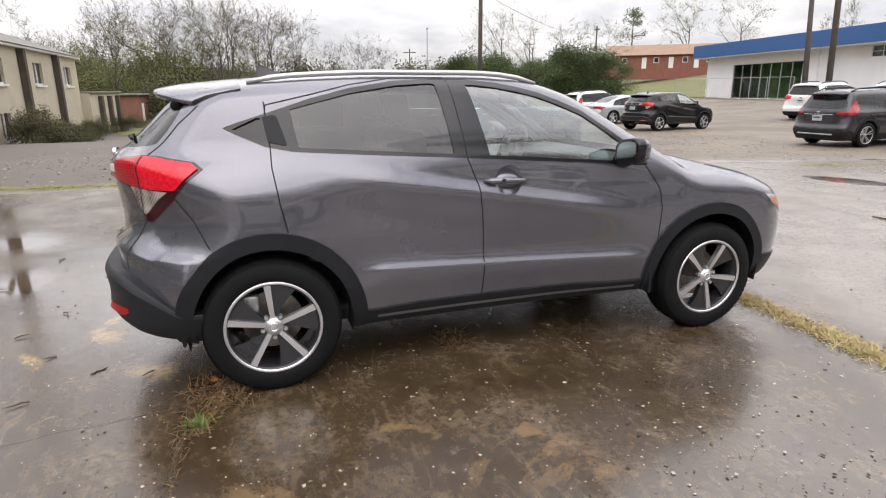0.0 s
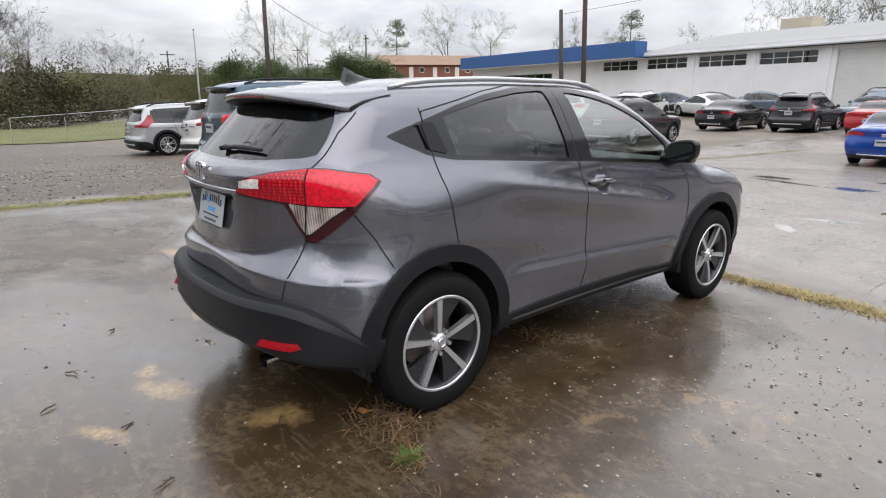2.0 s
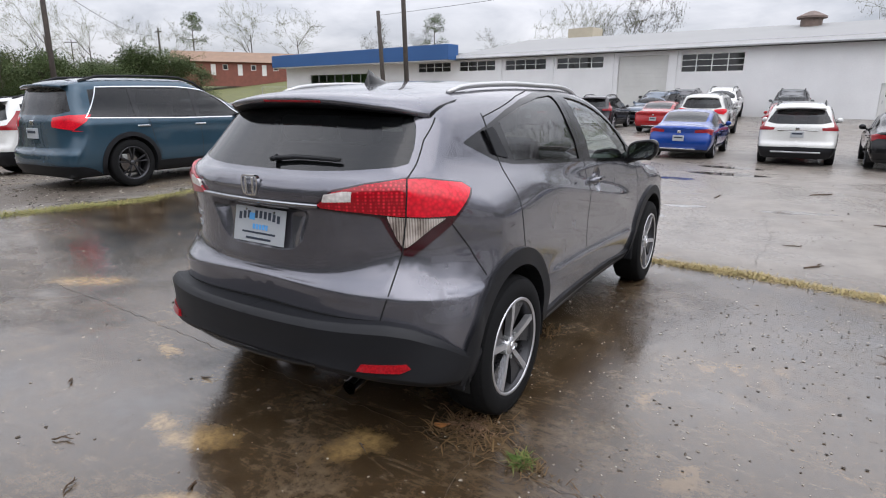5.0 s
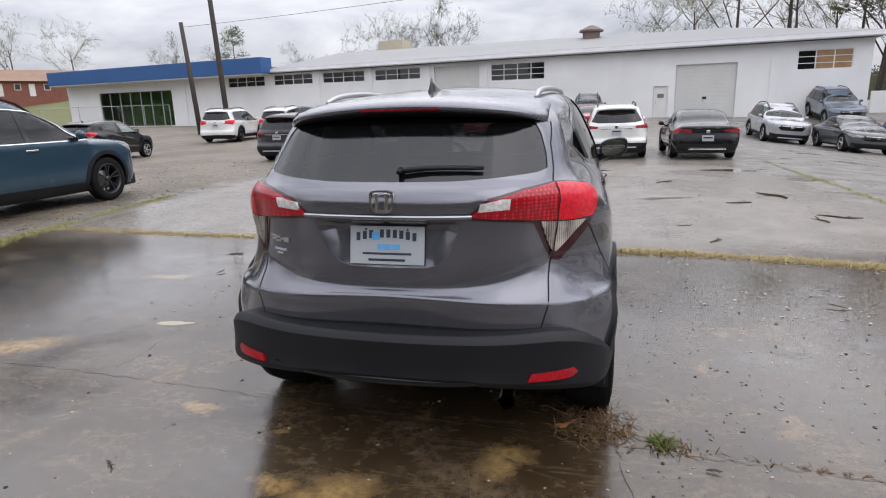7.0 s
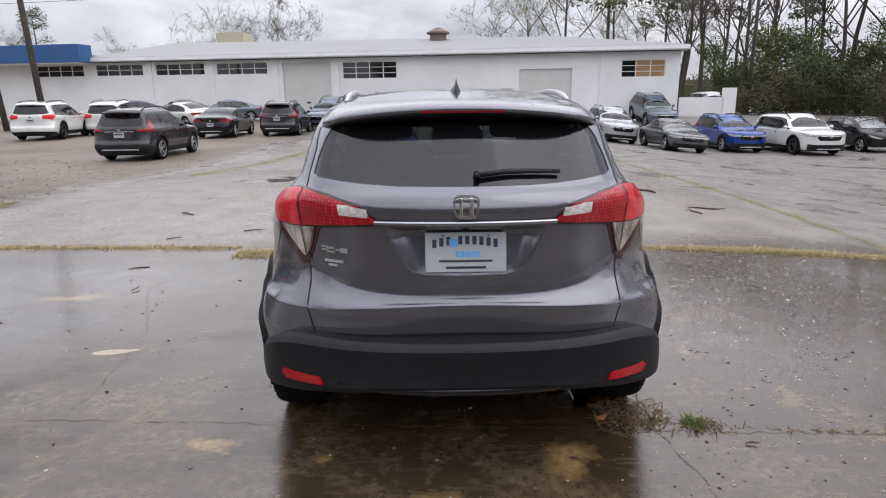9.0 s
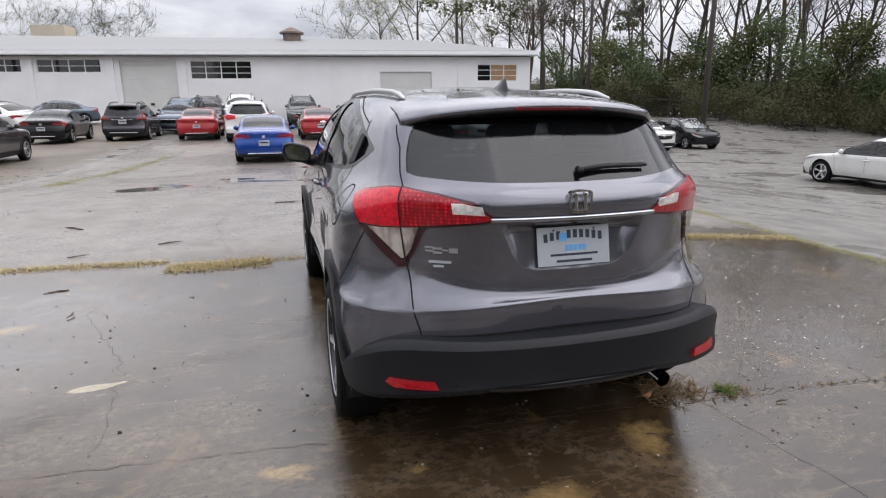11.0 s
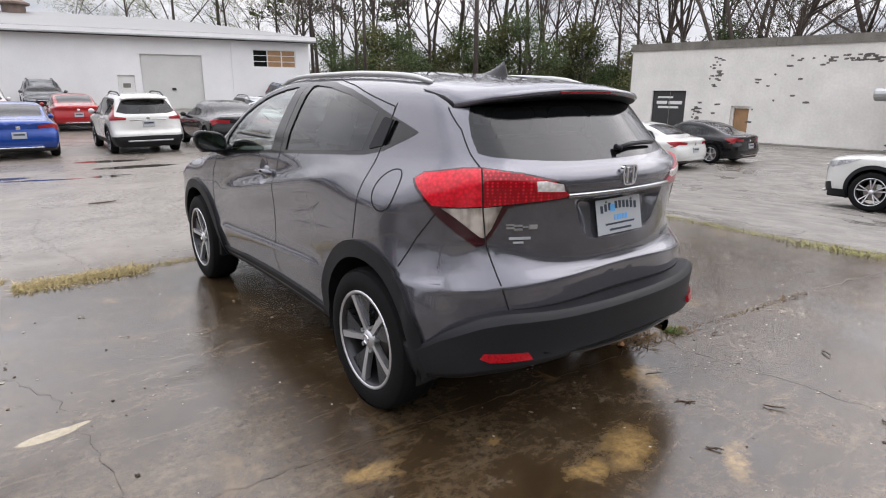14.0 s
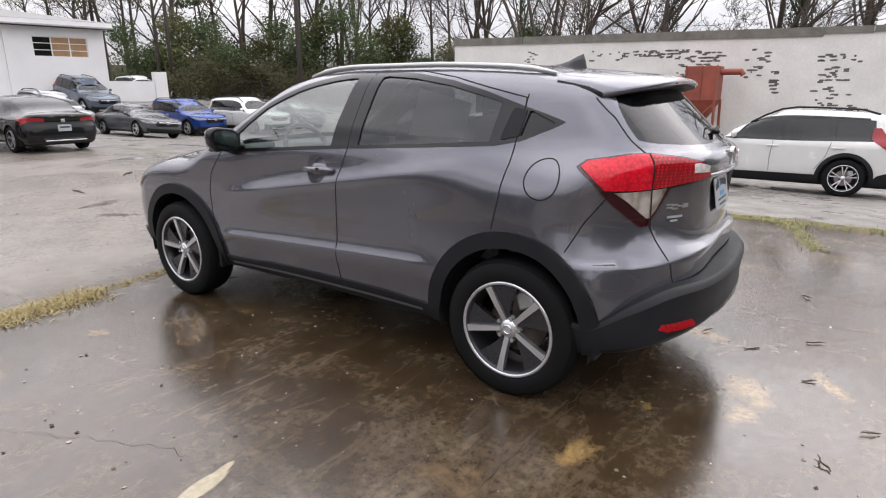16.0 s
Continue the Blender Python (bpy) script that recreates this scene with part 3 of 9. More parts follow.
# ---- long white workshop with a blue showroom front ----
def workshop():
    b = thing("workshop_building", pose(15.94, 35.0, 0.0, 0, 0, -10.41), "long low white painted workshop with roll doors and high windows", "building")
    z0, ze = -0.4, 4.62
    win = [(-3.64, -0.9, 3.03, 4.13), (-22.5, -18.6, 3.2, 4.36), (-31.97, -28.06, 3.62, 4.45), (-36.8, -32.9, 3.64, 4.47), (-41.7, -37.8, 3.66, 4.5), (-46.7, -42.7, 3.66, 4.5)]
    doors = [(-10.2, -6.75, z0, 3.66), (-26.9, -23.35, z0, 4.36)]
    man = (-11.5, -10.6, z0, 2.42)
    show = (-63.4, -53.6, z0, 3.75)
    holes = win + doors + [man, show]
    part("front_wall", wall_with_holes(-68.0, 0.0, z0, ze, holes, 0.25), WHITE_WALL, b)
    part("side_wall", boxed(-0.25, 0.0, 0.25, 24.0, z0, ze), WHITE_WALL, b)
    part("side_wall", boxed(-68.0, -67.75, 0.25, 24.0, z0, ze), WHITE_WALL, b)
    part("back_wall", boxed(-67.75, -0.25, 23.75, 24.0, z0, ze), WHITE_WALL, b)
    # sheet added behind the panes; its colour carries the hall's shade
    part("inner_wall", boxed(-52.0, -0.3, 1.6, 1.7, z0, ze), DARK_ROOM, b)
    # hipped low roof with a thick eave board
    bm = bmesh.new()
    e = [(-41.8, -0.45), (0.35, -0.45), (0.35, 24.4), (-41.8, 24.4)]
    lo = [bm.verts.new((x, y, ze + 0.04)) for x, y in e]
    mid = [bm.verts.new((x, y, ze + 0.36)) for x, y in e]
    top = [bm.verts.new(p) for p in ((-41.8, 10.5, 7.0), (-7.5, 10.5, 6.75), (-7.5, 13.5, 6.75), (-41.8, 13.5, 7.0))]
    for a, c in ((lo, mid), (mid, top)):
        for k in range(4):
            bm.faces.new((a[k], a[(k + 1) % 4], c[(k + 1) % 4], c[k]))
    bm.faces.new(top)
    bm.faces.new(lo[::-1])
    part("roof", bm, ROOF_WHITE, b, "white low-pitched metal roof")
    part("eave_board", boxed(-41.7, 0.40, -0.52, -0.46, ze + 0.06, ze + 0.34), WHITE_WALL, b)
    part("gutter", boxed(-41.7, 0.40, -0.60, -0.525, ze + 0.02, ze + 0.12, bevel=0.02), GALV, b)
    # flat block behind the blue front
    part("flat_roof", boxed(-68.2, -41.85, -0.2, 24.2, ze + 0.02, 5.2), ROOF_WHITE, b)
    part("blue_fascia", boxed(-68.4, -41.6, -1.6, -0.25, 4.60, 5.86, bevel=0.02), BLUE_PANEL, b, "deep blue painted fascia band")
    part("soffit", boxed(-68.3, -41.7, -1.55, -0.02, 4.54, 4.597), TRIM_WIN, b)
    for x in (-4.75, -22.95, -27.45, -32.4, -37.3, -52.0):
        part("pilaster", boxed(x - 0.22, x + 0.22, -0.08, -0.003, z0, ze), WHITE_WALL, b)
    for (x0, x1, a, c), (cols, rows, brd) in zip(win, ((3, 3, (1, 2)), (4, 3, ()), (4, 2, ()), (4, 2, ()), (4, 2, ()), (4, 2, ()))):
        steel_window(b, x0, x1, a, c, cols, rows, brd)
    for x0, x1, a, c in doors:
        roll_door(b, x0, x1, 0.3, c)
    d = part("door", boxed(man[0] + 0.01, man[1] - 0.01, 0.10, 0.15, 0.3, man[3] - 0.01), TRIM_WIN, b, "closed white personnel door")
    part("door_handle", boxed(man[0] + 0.14, man[0] + 0.18, 0.05, 0.097, 1.35, 1.5, bevel=0.005), GALV, d)
    part("sign", boxed(man[0] + 0.25, man[1] - 0.25, 0.09, 0.098, 1.7, 1.95), TRIM_GREY, d)
    # showroom glazing
    n = 7
    w = (show[1] - show[0]) / n
    sh = part("showroom_front", boxed(show[0], show[1], 0.10, 0.22, 0.28, 0.55), TRIM_WIN, b)
    for k in range(n):
        x = show[0] + k * w
        part("pane", boxed(x + 0.05, x + w - 0.05, 0.14, 0.16, 0.55, 3.7), PANE_GREEN, sh)
        part("mullion", boxed(x - 0.05, x + 0.05, 0.09, 0.2, 0.55, 3.75), GALV, sh)
    part("floor", boxed(-63.4, -53.6, 0.3, 9.0, 0.2, 0.3), CREAM, b)
    part("inner_wall", boxed(-63.4, -53.6, 2.6, 2.7, 0.3, 4.5), CREAM_GREEN, b)
    # roof vent
    bm = bmesh.new()
    tube(bm, [(-17.2, 9, 6.0), (-17.2, 9, 7.0)], 0.68, 16)
    tube(bm, [(-17.2, 9, 7.0), (-17.2, 9, 7.12), (-17.2, 9, 7.42), (-17.2, 9, 7.5)], [0.95, 0.95, 0.35, 0.12], 16)
    part("roof_vent", bm, RUST_GREY, b, "rusty grey mushroom roof ventilator")
    bm = boxed(-39.5, -36.8, 14.0, 16.0, 6.9, 8.2)
    part("chimney", bm, CREAM, b)
    part("side_low_wall", boxed(0.6, 3.4, 2.2, 2.45, -0.4, 1.75), WHITE_WALL, b)
    part("side_post", boxed(3.4, 4.2, 2.1, 2.6, -0.4, 2.35), WHITE_WALL, b)
    return b


workshop()


# ---- weathered white brick building ----
def old_store():
    b = thing("weathered_brick_building", pose(28.2, 18.2, 0, 0, 0, -90.3), "old white painted brick building with flaking paint", "building")
    # local x runs along the wall away from the corner, local y into the building
    L, z0 = 34.0, -1.4
    holes = [(1.5, 3.55, z0, 1.62), (6.1, 7.1, -0.9, 0.87)]
    part("front_wall", wall_with_holes(0, L, z0, 3.55, holes, 0.4), OLD_WALL, b)
    bm = bmesh.new()
    vs = [bm.verts.new(p) for p in ((0, 0, 3.55), (L, 0, 3.55), (L, 0, 3.56), (0, 0, 4.05), (0, 0.4, 3.55), (L, 0.4, 3.55), (L, 0.4, 3.56), (0, 0.4, 4.05))]
    for f in ((0, 1, 2, 3), (5, 4, 7, 6), (3, 2, 6, 7), (0, 3, 7, 4), (1, 5, 6, 2)):
        bm.faces.new([vs[k] for k in f])
    part("parapet", bm, OLD_WALL, b)
    part("end_wall", boxed(0, 0.4, 0.4, 26, z0, 4.05), OLD_WALL, b)
    part("back_wall", boxed(0.4, L, 25.6, 26, z0, 3.55), OLD_WALL, b)
    part("roof", boxed(0.4, L, 0.4, 25.6, 3.2, 3.3), TRIM_GREY, b)
    # stepped coping courses, darker and stained
    rnd = random.Random(5)
    x = -0.05
    while x < L:
        w = rnd.uniform(1.6, 6.5)
        t0, t1 = 4.07 - 0.5 * x / L, 4.07 - 0.5 * (x + w) / L
        drop = rnd.choice((0.16, 0.20, 0.30))
        bm = bmesh.new()
        vs = [bm.verts.new(p) for p in ((x, -0.07, t0 - drop), (x + w - 0.02, -0.07, t1 - drop), (x + w - 0.02, -0.07, t1 + 0.08), (x, -0.07, t0 + 0.08),
                                        (x, 0.45, t0 - drop), (x + w - 0.02, 0.45, t1 - drop), (x + w - 0.02, 0.45, t1 + 0.08), (x, 0.45, t0 + 0.08))]
        for f in ((0, 1, 2, 3), (5, 4, 7, 6), (3, 2, 6, 7), (0, 3, 7, 4), (1, 5, 6, 2), (0, 4, 5, 1)):
            bm.faces.new([vs[k] for k in f])
        part("coping", bm, TRIM_GREY, b)
        x += w
    # bare brick where paint has flaked off: clusters of missing brick faces
    bm = bmesh.new()
    spots = [(5.0, 2.6, 0.35, 1.7, 26), (4.2, 0.4, 0.3, 0.8, 18), (11.5, 3.0, 2.4, 0.35, 64), (14.0, 2.6, 0.9, 0.7, 44), (13.2, 1.2, 0.35, 2.0, 60), (16.5, 2.4, 0.5, 0.9, 16),
             (9.0, 1.5, 3.0, 1.3, 12), (19.5, 1.6, 0.7, 1.8, 48), (20.3, 0.1, 0.8, 0.9, 22), (17.2, 1.6, 0.2, 0.5, 12), (24.0, 1.0, 2.0, 1.2, 24), (13.5, -0.6, 0.8, 0.6, 30), (22.0, 2.6, 1.2, 0.5, 18)]
    for cx, cz, sx, sz, n in spots:
        for _ in range(n):
            px, pz = rnd.gauss(cx, sx * 0.5), rnd.gauss(cz, sz * 0.5)
            pz = round(pz / 0.075) * 0.075
            if pz > 3.3 - 0.0147 * px or px < 0.2:
                continue
            w, h = rnd.choice((0.1, 0.2, 0.2, 0.3)), 0.066
            vs = [bm.verts.new((px + dx + rnd.uniform(-0.03, 0.03), -0.006, pz + dz + rnd.uniform(-0.012, 0.012))) for dx, dz in ((0, 0), (w / 2, -0.01), (w, 0), (w, h), (w / 2, h + 0.01), (0, h))]
            bm.faces.new(vs)
    tagged(part("flaked_paint", bm, BARE_BRICK, b, "bare grey brick where paint flaked off"), kind="stuff")
    # black painted sign board over a closed doorway, its lettering worn
    s = part("sign_board", boxed(1.5, 3.55, 0.10, 0.16, z0, 1.62), SIGN_BLACK, b, "black painted sign panel with worn lettering")
    for k, (a, c, z, h) in enumerate(((1.8, 2.75, 1.22, 0.10), (1.75, 2.4, 0.90, 0.17), (2.5, 3.3, 0.90, 0.17), (1.85, 3.1, 0.68, 0.11))):
        part("letter_bar", boxed(a, c, 0.093, 0.098, z, z + h), TRIM_WIN, s)
    part("panel_joint", boxed(2.54, 2.57, 0.085, 0.098, z0, 1.62), TRIM_GREY, s)
    w = part("boarded_window", boxed(6.1, 7.1, 0.2, 0.25, -0.9, 0.87), BOARD, b, "brown boarded window in a worn frame")
    part("frame", wall_with_holes(6.1, 7.1, -0.9, 0.87, [(6.22, 6.98, -0.8, 0.75)], 0.08, 0.1), OLD_WALL, w)
    part("kerb", boxed(-0.5, L, -1.1, -0.7, -1.4, -0.80, bevel=0.03), TRIM_GREY, b, "grey concrete kerb along the wall")
    return b


SIGN_BLACK = surf("faded_black_paint", (0.035, 0.035, 0.036), 0.7, vary=0.3, scale=3)
old_store()


def dust_hopper():
    """A rusty red steel collector: tank, cone, braced legs, duct and fan."""
    h = thing("dust_hopper", pose(26.6, 3.55, -0.95), "rusty red steel dust hopper on braced legs beside the wall", "hopper")
    bm = boxed(-0.68, 0.68, -0.68, 0.68, 1.75, 3.25, bevel=0.03)
    body = part("tank", bm, RUST_RED, h)
    for y in (-0.65, 0, 0.65):
        part("rib", boxed(-0.73, -0.682, y - 0.03, y + 0.03, 1.75, 3.28), RUST_RED, body)
    bm = bmesh.new()
    a = [bm.verts.new((sx * 0.68, sy * 0.68, 1.746)) for sx, sy in ((-1, -1), (1, -1), (1, 1), (-1, 1))]
    c = [bm.verts.new((sx * 0.2, sy * 0.2, 0.85)) for sx, sy in ((-1, -1), (1, -1), (1, 1), (-1, 1))]
    for k in range(4):
        bm.faces.new((a[k], a[(k + 1) % 4], c[(k + 1) % 4], c[k]))
    bm.faces.new(c)
    part("cone", bm, RUST_RED, h)
    for sx in (-1, 1):
        for sy in (-1, 1):
            part("leg", tube(bmesh.new(), [(sx * 0.72, sy * 0.72, -0.1), (sx * 0.66, sy * 0.66, 1.8)], 0.06, 6), RUST_RED, h)
    for sy in (-1, 1):
        part("brace", tube(bmesh.new(), [(-0.71, sy * 0.71, 0.1), (-0.67, -sy * 0.67, 1.7)], 0.035, 6), RUST_RED, h)
    part("duct", tube(bmesh.new(), [(0, 0.6, 2.45), (0, 1.1, 2.45)], 0.28, 14), RUST_RED, h)
    fan = part("fan_casing", tube(bmesh.new(), [(0, 0.95, 2.4), (0, 1.25, 2.4)], 0.42, 16), RUST_RED, h)
    part("motor", tube(bmesh.new(), [(0, 1.26, 2.4), (0, 1.3, 2.4), (0, 1.85, 2.4), (0, 1.9, 2.4)], [0.2, 0.26, 0.26, 0.2], 14), GALV, fan, "grey electric motor")
    part("pipe", tube(bmesh.new(), [(0, -0.6, 3.0), (0, -1.5, 3.0), (0, -1.6, 2.85)], 0.14, 10), RUST_RED, h)
    return h


dust_hopper()


# ---- poles and lines ----
def utility_pole(x, y, top, lean=(0.0, 0.0), arm=0.0, yaw=0.0, base=None, r=0.14, lamp=False):
    z = ground_z(x, y) if base is None else base
    p = thing("utility_pole", pose(x, y, z, 0, 0, yaw), "dark weathered wooden utility pole", "pole", "utility poles")
    h = top - z
    part("post", tube(bmesh.new(), [(0, 0, -0.3), (lean[0] * 0.5, lean[1] * 0.5, h * 0.5), (lean[0], lean[1], h)], [r, r * 0.9, r * 0.75], 10), POLE_WOOD, p, smooth=True)
    if arm:
        part("cross_arm", boxed(lean[0] - arm, lean[0] + arm, lean[1] - 0.06, lean[1] + 0.06, h - 0.7, h - 0.55), POLE_WOOD, p)
        for k in (-0.9, -0.45, 0.45, 0.9):
            part("insulator", tube(bmesh.new(), [(lean[0] + k * arm, lean[1], h - 0.55), (lean[0] + k * arm, lean[1], h - 0.4)], [0.05, 0.03], 8), GALV, p)
    if lamp:
        part("lamp_arm", tube(bmesh.new(), [(lean[0], lean[1], h - 1.3), (lean[0] - 0.8, lean[1], h - 0.8), (lean[0] - 2.0, lean[1], h - 0.7)], 0.03, 6), GALV, p)
        part("lamp_head", boxed(lean[0] - 2.5, lean[0] - 1.9, lean[1] - 0.1, lean[1] + 0.1, h - 0.78, h - 0.66, bevel=0.03), GALV, p)
    return p


POLE1 = utility_pole(-34.5, 14.0, 9.5, arm=0, r=0.16)
utility_pole(-24.6, 31.3, 7.3, lean=(-0.6, 0.1), r=0.17)
utility_pole(-20.0, 27.6, 11.0, lean=(-0.5, 0.0), r=0.16, arm=0.9, lamp=False)
utility_pole(23.4, 40.4, 12.0, arm=1.0, yaw=30)
utility_pole(24.0, 27.2, 12.0, r=0.17)
utility_pole(-95, 61, 12.5, base=3.0, r=0.17, arm=0.9)
utility_pole(-110, 30, 9.0, base=0.0, arm=1.2, yaw=60)
utility_pole(-150, 75, 14.0, base=2.0, arm=1.4, yaw=40)


def wire(a, b, sag, r=0.012):
    a, b = Vector(a), Vector(b)
    pts = [a.lerp(b, k / 16) - Vector((0, 0, sag * 4 * (k / 16) * (1 - k / 16))) for k in range(17)]
    o = obj_from("overhead_cable", tube(bmesh.new(), pts, r, 5), CABLE)
    return tagged(o, "black overhead cable strung between poles", "cable", "overhead cables")


wire((-34.5, 14.0, 9.2), (-58, -30, 11.5), 1.3, 0.02)
wire((-34.5, 14.0, 7.6), (-95, 61, 11.5), 1.2, 0.02)
wire((-34.5, 14.0, 9.4), (-20.5, 27.6, 10.4), 1.0, 0.015)
wire((-20.5, 27.6, 9.6), (23.6, 40.4, 11.0), 1.0, 0.015)
wire((-20.5, 27.6, 10.8), (23.8, 40.4, 11.6), 1.0, 0.015)
wire((-25.2, 31.4, 7.0), (24.0, 27.2, 9.5), 0.4, 0.012)
wire((24.0, 27.2, 8.5), (34, -20, 7.5), 1.2, 0.012)
wire((24.0, 27.2, 8.2), (34, -20, 7.2), 1.2, 0.012)
wire((23.6, 40.4, 10.6), (24.0, 27.2, 10.5), 0.6, 0.012)

fp = thing("flagpole", pose(-64, 19.4, ground_z(-64, 19.4) - 0.4), "tall thin white metal flagpole, bare", "flagpole")
part("pole", tube(bmesh.new(), [(0, 0, 0), (0, 0, 8.9)], [0.11, 0.06], 8), GALV, fp)
part("ball", tube(bmesh.new(), [(0, 0, 8.9), (0, 0, 9.0), (0, 0, 9.1)], [0.03, 0.12, 0.03], 8), GALV, fp)


# ---- brick house on its lawn ----
def brick_house():
    h = thing("brick_house", pose(-97, 79, 5.3, 0, 0, 50.2), "long single-storey red brick house with brown roof", "house")
    wins = [(-9.0, -8.0, 1.1, 2.2), (-5.2, -4.3, 0.1, 2.2), (-3.0, -2.0, 1.1, 2.2), (-0.2, 0.7, 0.1, 2.2), (2.3, 3.3, 1.1, 2.2), (4.4, 5.3, 0.1, 2.2), (6.6, 7.6, 1.1, 2.2), (10.0, 10.9, 0.1, 2.2)]
    part("wall", wall_with_holes(-12, 14, -2.0, 2.6, wins, 0.25), BRICK_RED, h)
    part("wall", boxed(-12, -11.75, 0.25, 9, -2.0, 2.6), BRICK_RED, h)
    part("wall", boxed(13.75, 14, 0.25, 9, -2.0, 2.6), BRICK_RED, h)
    part("porch", boxed(-14.5, -12.02, 0.6, 5, -2.0, 2.2), BRICK_RED, h)
    part("porch_roof", boxed(-15.2, -9.5, -0.8, 5.4, 2.25, 2.45), TRIM_WIN, h)
    bm = bmesh.new()
    v = [bm.verts.new(p) for p in ((-12.5, -0.6, 2.62), (14.5, -0.6, 2.62), (14.5, 9.6, 2.62), (-12.5, 9.6, 2.62), (-12.5, 4.5, 4.8), (14.5, 4.5, 4.8))]
    for f in ((0, 1, 5, 4), (2, 3, 4, 5), (0, 4, 3), (1, 2, 5), (3, 2, 1, 0)):
        bm.faces.new([v[k] for k in f])
    part("roof", bm, ROOF_BROWN, h, "brown shingle roof")
    for a, c, z0, z1 in wins:
        w = part("window", boxed(a, c, 0.1, 0.14, z0, z1), TRIM_WIN, h)
        part("pane", boxed(a + 0.12, c - 0.12, 0.07, 0.098, z0 + 0.12, z1 - 0.12), PANE_DARK if z0 > 0.5 else TRIM_WIN, w)
    return h


brick_house()


# ---- overgrown two-storey cream houses past the road ----
def cream_house():
    """A row of two-storey houses along the road, its face to the lot, and a lower flat-roofed part at its end."""
    X0, X1, Y, Z, H = -47.2, -21.0, -12.4, -1.75, 5.6
    h = thing("row_house", pose(0, Y, Z), "pale cream two-storey row house overgrown with bare vines", "house", "cream houses")
    bays = [X0 + 2.6 + 6.5 * k for k in range(4)]
    wins = [(x - 0.85, x + 0.85, 3.6, 4.85) for x in bays] + [(x - 0.7, x + 0.7, 0.9, 2.2) for x in bays[1:]]
    wall = wall_with_holes(-X1, -X0, -0.5, H, [(-b, -a, c, d) for a, b, c, d in wins], 0.25)
    ob = part("wall", wall, CREAM, h)
    ob.matrix_local = pose(0, 0, 0, 0, 0, 180)
    part("wall", boxed(X0, X0 + 0.25, -8, -0.25, -0.5, H), CREAM, h)
    part("wall", boxed(X1 - 0.25, X1, -8, -0.25, -0.5, H), CREAM, h)
    for a, b, z0, z1 in wins:
        w = part("window", boxed(a, b, -0.18, -0.15, z0, z1), PANE_DARK, h)
        part("frame", boxed(a, b, -0.15, -0.08, z0, z0 + 0.1), TRIM_WIN, w)
        part("frame", boxed((a + b) / 2 - 0.04, (a + b) / 2 + 0.04, -0.15, -0.09, z0 + 0.1, z1), TRIM_WIN, w)
        part("sill", boxed(a - 0.1, b + 0.1, -0.1, 0.12, z0 - 0.1, z0), TRIM_WIN, w)
    for x in bays[:-1]:
        part("buttress", boxed(x + 2.95, x + 3.35, 0.003, 0.35, -0.5, H - 0.15, bevel=0.02), BARK, h, "dark vine-covered pier between the houses")
    part("gutter", boxed(X0 - 0.2, X1 + 0.2, 0.003, 0.3, H - 0.12, H + 0.02, bevel=0.02), TRIM_WIN, h)
    bm = bmesh.new()
    z = H + 0.03
    v = [bm.verts.new(p) for p in ((X0 - 0.3, 0.4, z), (X1 + 0.3, 0.4, z), (X1 + 0.3, -8.3, z), (X0 - 0.3, -8.3, z), (X0 + 0.2, -4, z + 1.5), (X1 - 0.2, -4, z + 1.5))]
    for f in ((0, 1, 5, 4), (2, 3, 4, 5), (0, 4, 3), (1, 2, 5), (3, 2, 1, 0)):
        bm.faces.new([v[k] for k in f])
    part("roof", bm, TRIM_GREY, h, "dark grey roof")
    lean = thing("lean_to", pose(0, Y + 0.6, Z), "pale stucco flat-roofed lean-to at the end of the row house", "house", "cream houses")
    part("wall", boxed(-59, X0 - 0.05, -6, 0, -0.5, 3.1, bevel=0.03), CREAM, lean)
    part("roof", boxed(-59.2, X0 - 0.05, -6.2, 0.2, 3.1, 3.25, bevel=0.03), TRIM_GREY, lean)
    for x in (-57.4, -54.0, -50.6):
        part("buttress", boxed(x, x + 0.7, 0.003, 0.3, -0.5, 2.9, bevel=0.03), BARK, lean)
    shed = thing("brick_shed", pose(-68, -11.0, -1.9), "small reddish brick outbuilding with a pale door", "shed")
    part("wall", boxed(-2.6, 2.6, -4, 0, -0.3, 3.0, bevel=0.02), BRICK_FAR, shed)
    part("roof", boxed(-2.9, 2.9, -4.2, 0.3, 3.0, 3.2, bevel=0.03), TRIM_GREY, shed)
    part("door", boxed(0.9, 2.1, 0.003, 0.06, -0.2, 2.2), TRIM_WIN, shed)


cream_house()


# ---- vehicles: a body is one smooth solid, cut along panel lines ----
from mathutils.geometry import delaunay_2d_cdt


def pchip(knots):
    """A smooth curve through (x, y) knots that does not overshoot."""
    xs, ys = np.array([k[0] for k in knots], float), np.array([k[1] for k in knots], float)
    h, d = np.diff(xs), np.diff(ys) / np.diff(xs)
    m = np.zeros(len(xs))
    m[0], m[-1] = d[0], d[-1]
    for k in range(1, len(xs) - 1):
        if d[k - 1] * d[k] > 0:
            w1, w2 = 2 * h[k] + h[k - 1], h[k] + 2 * h[k - 1]
            m[k] = (w1 + w2) / (w1 / d[k - 1] + w2 / d[k])

    def at(x):
        x = np.clip(np.asarray(x, float), xs[0], xs[-1])
        k = np.clip(np.searchsorted(xs, x) - 1, 0, len(h) - 1)
        t = (x - xs[k]) / h[k]
        return ((1 + 2 * t) * (1 - t) ** 2 * ys[k] + t * (1 - t) ** 2 * h[k] * m[k] + t * t * (3 - 2 * t) * ys[k + 1] + t * t * (t - 1) * h[k] * m[k + 1])
    return at


def smax(a, b, k):
    h = np.maximum(k - np.abs(a - b), 0) / k
    return np.maximum(a, b) + h * h * k / 4


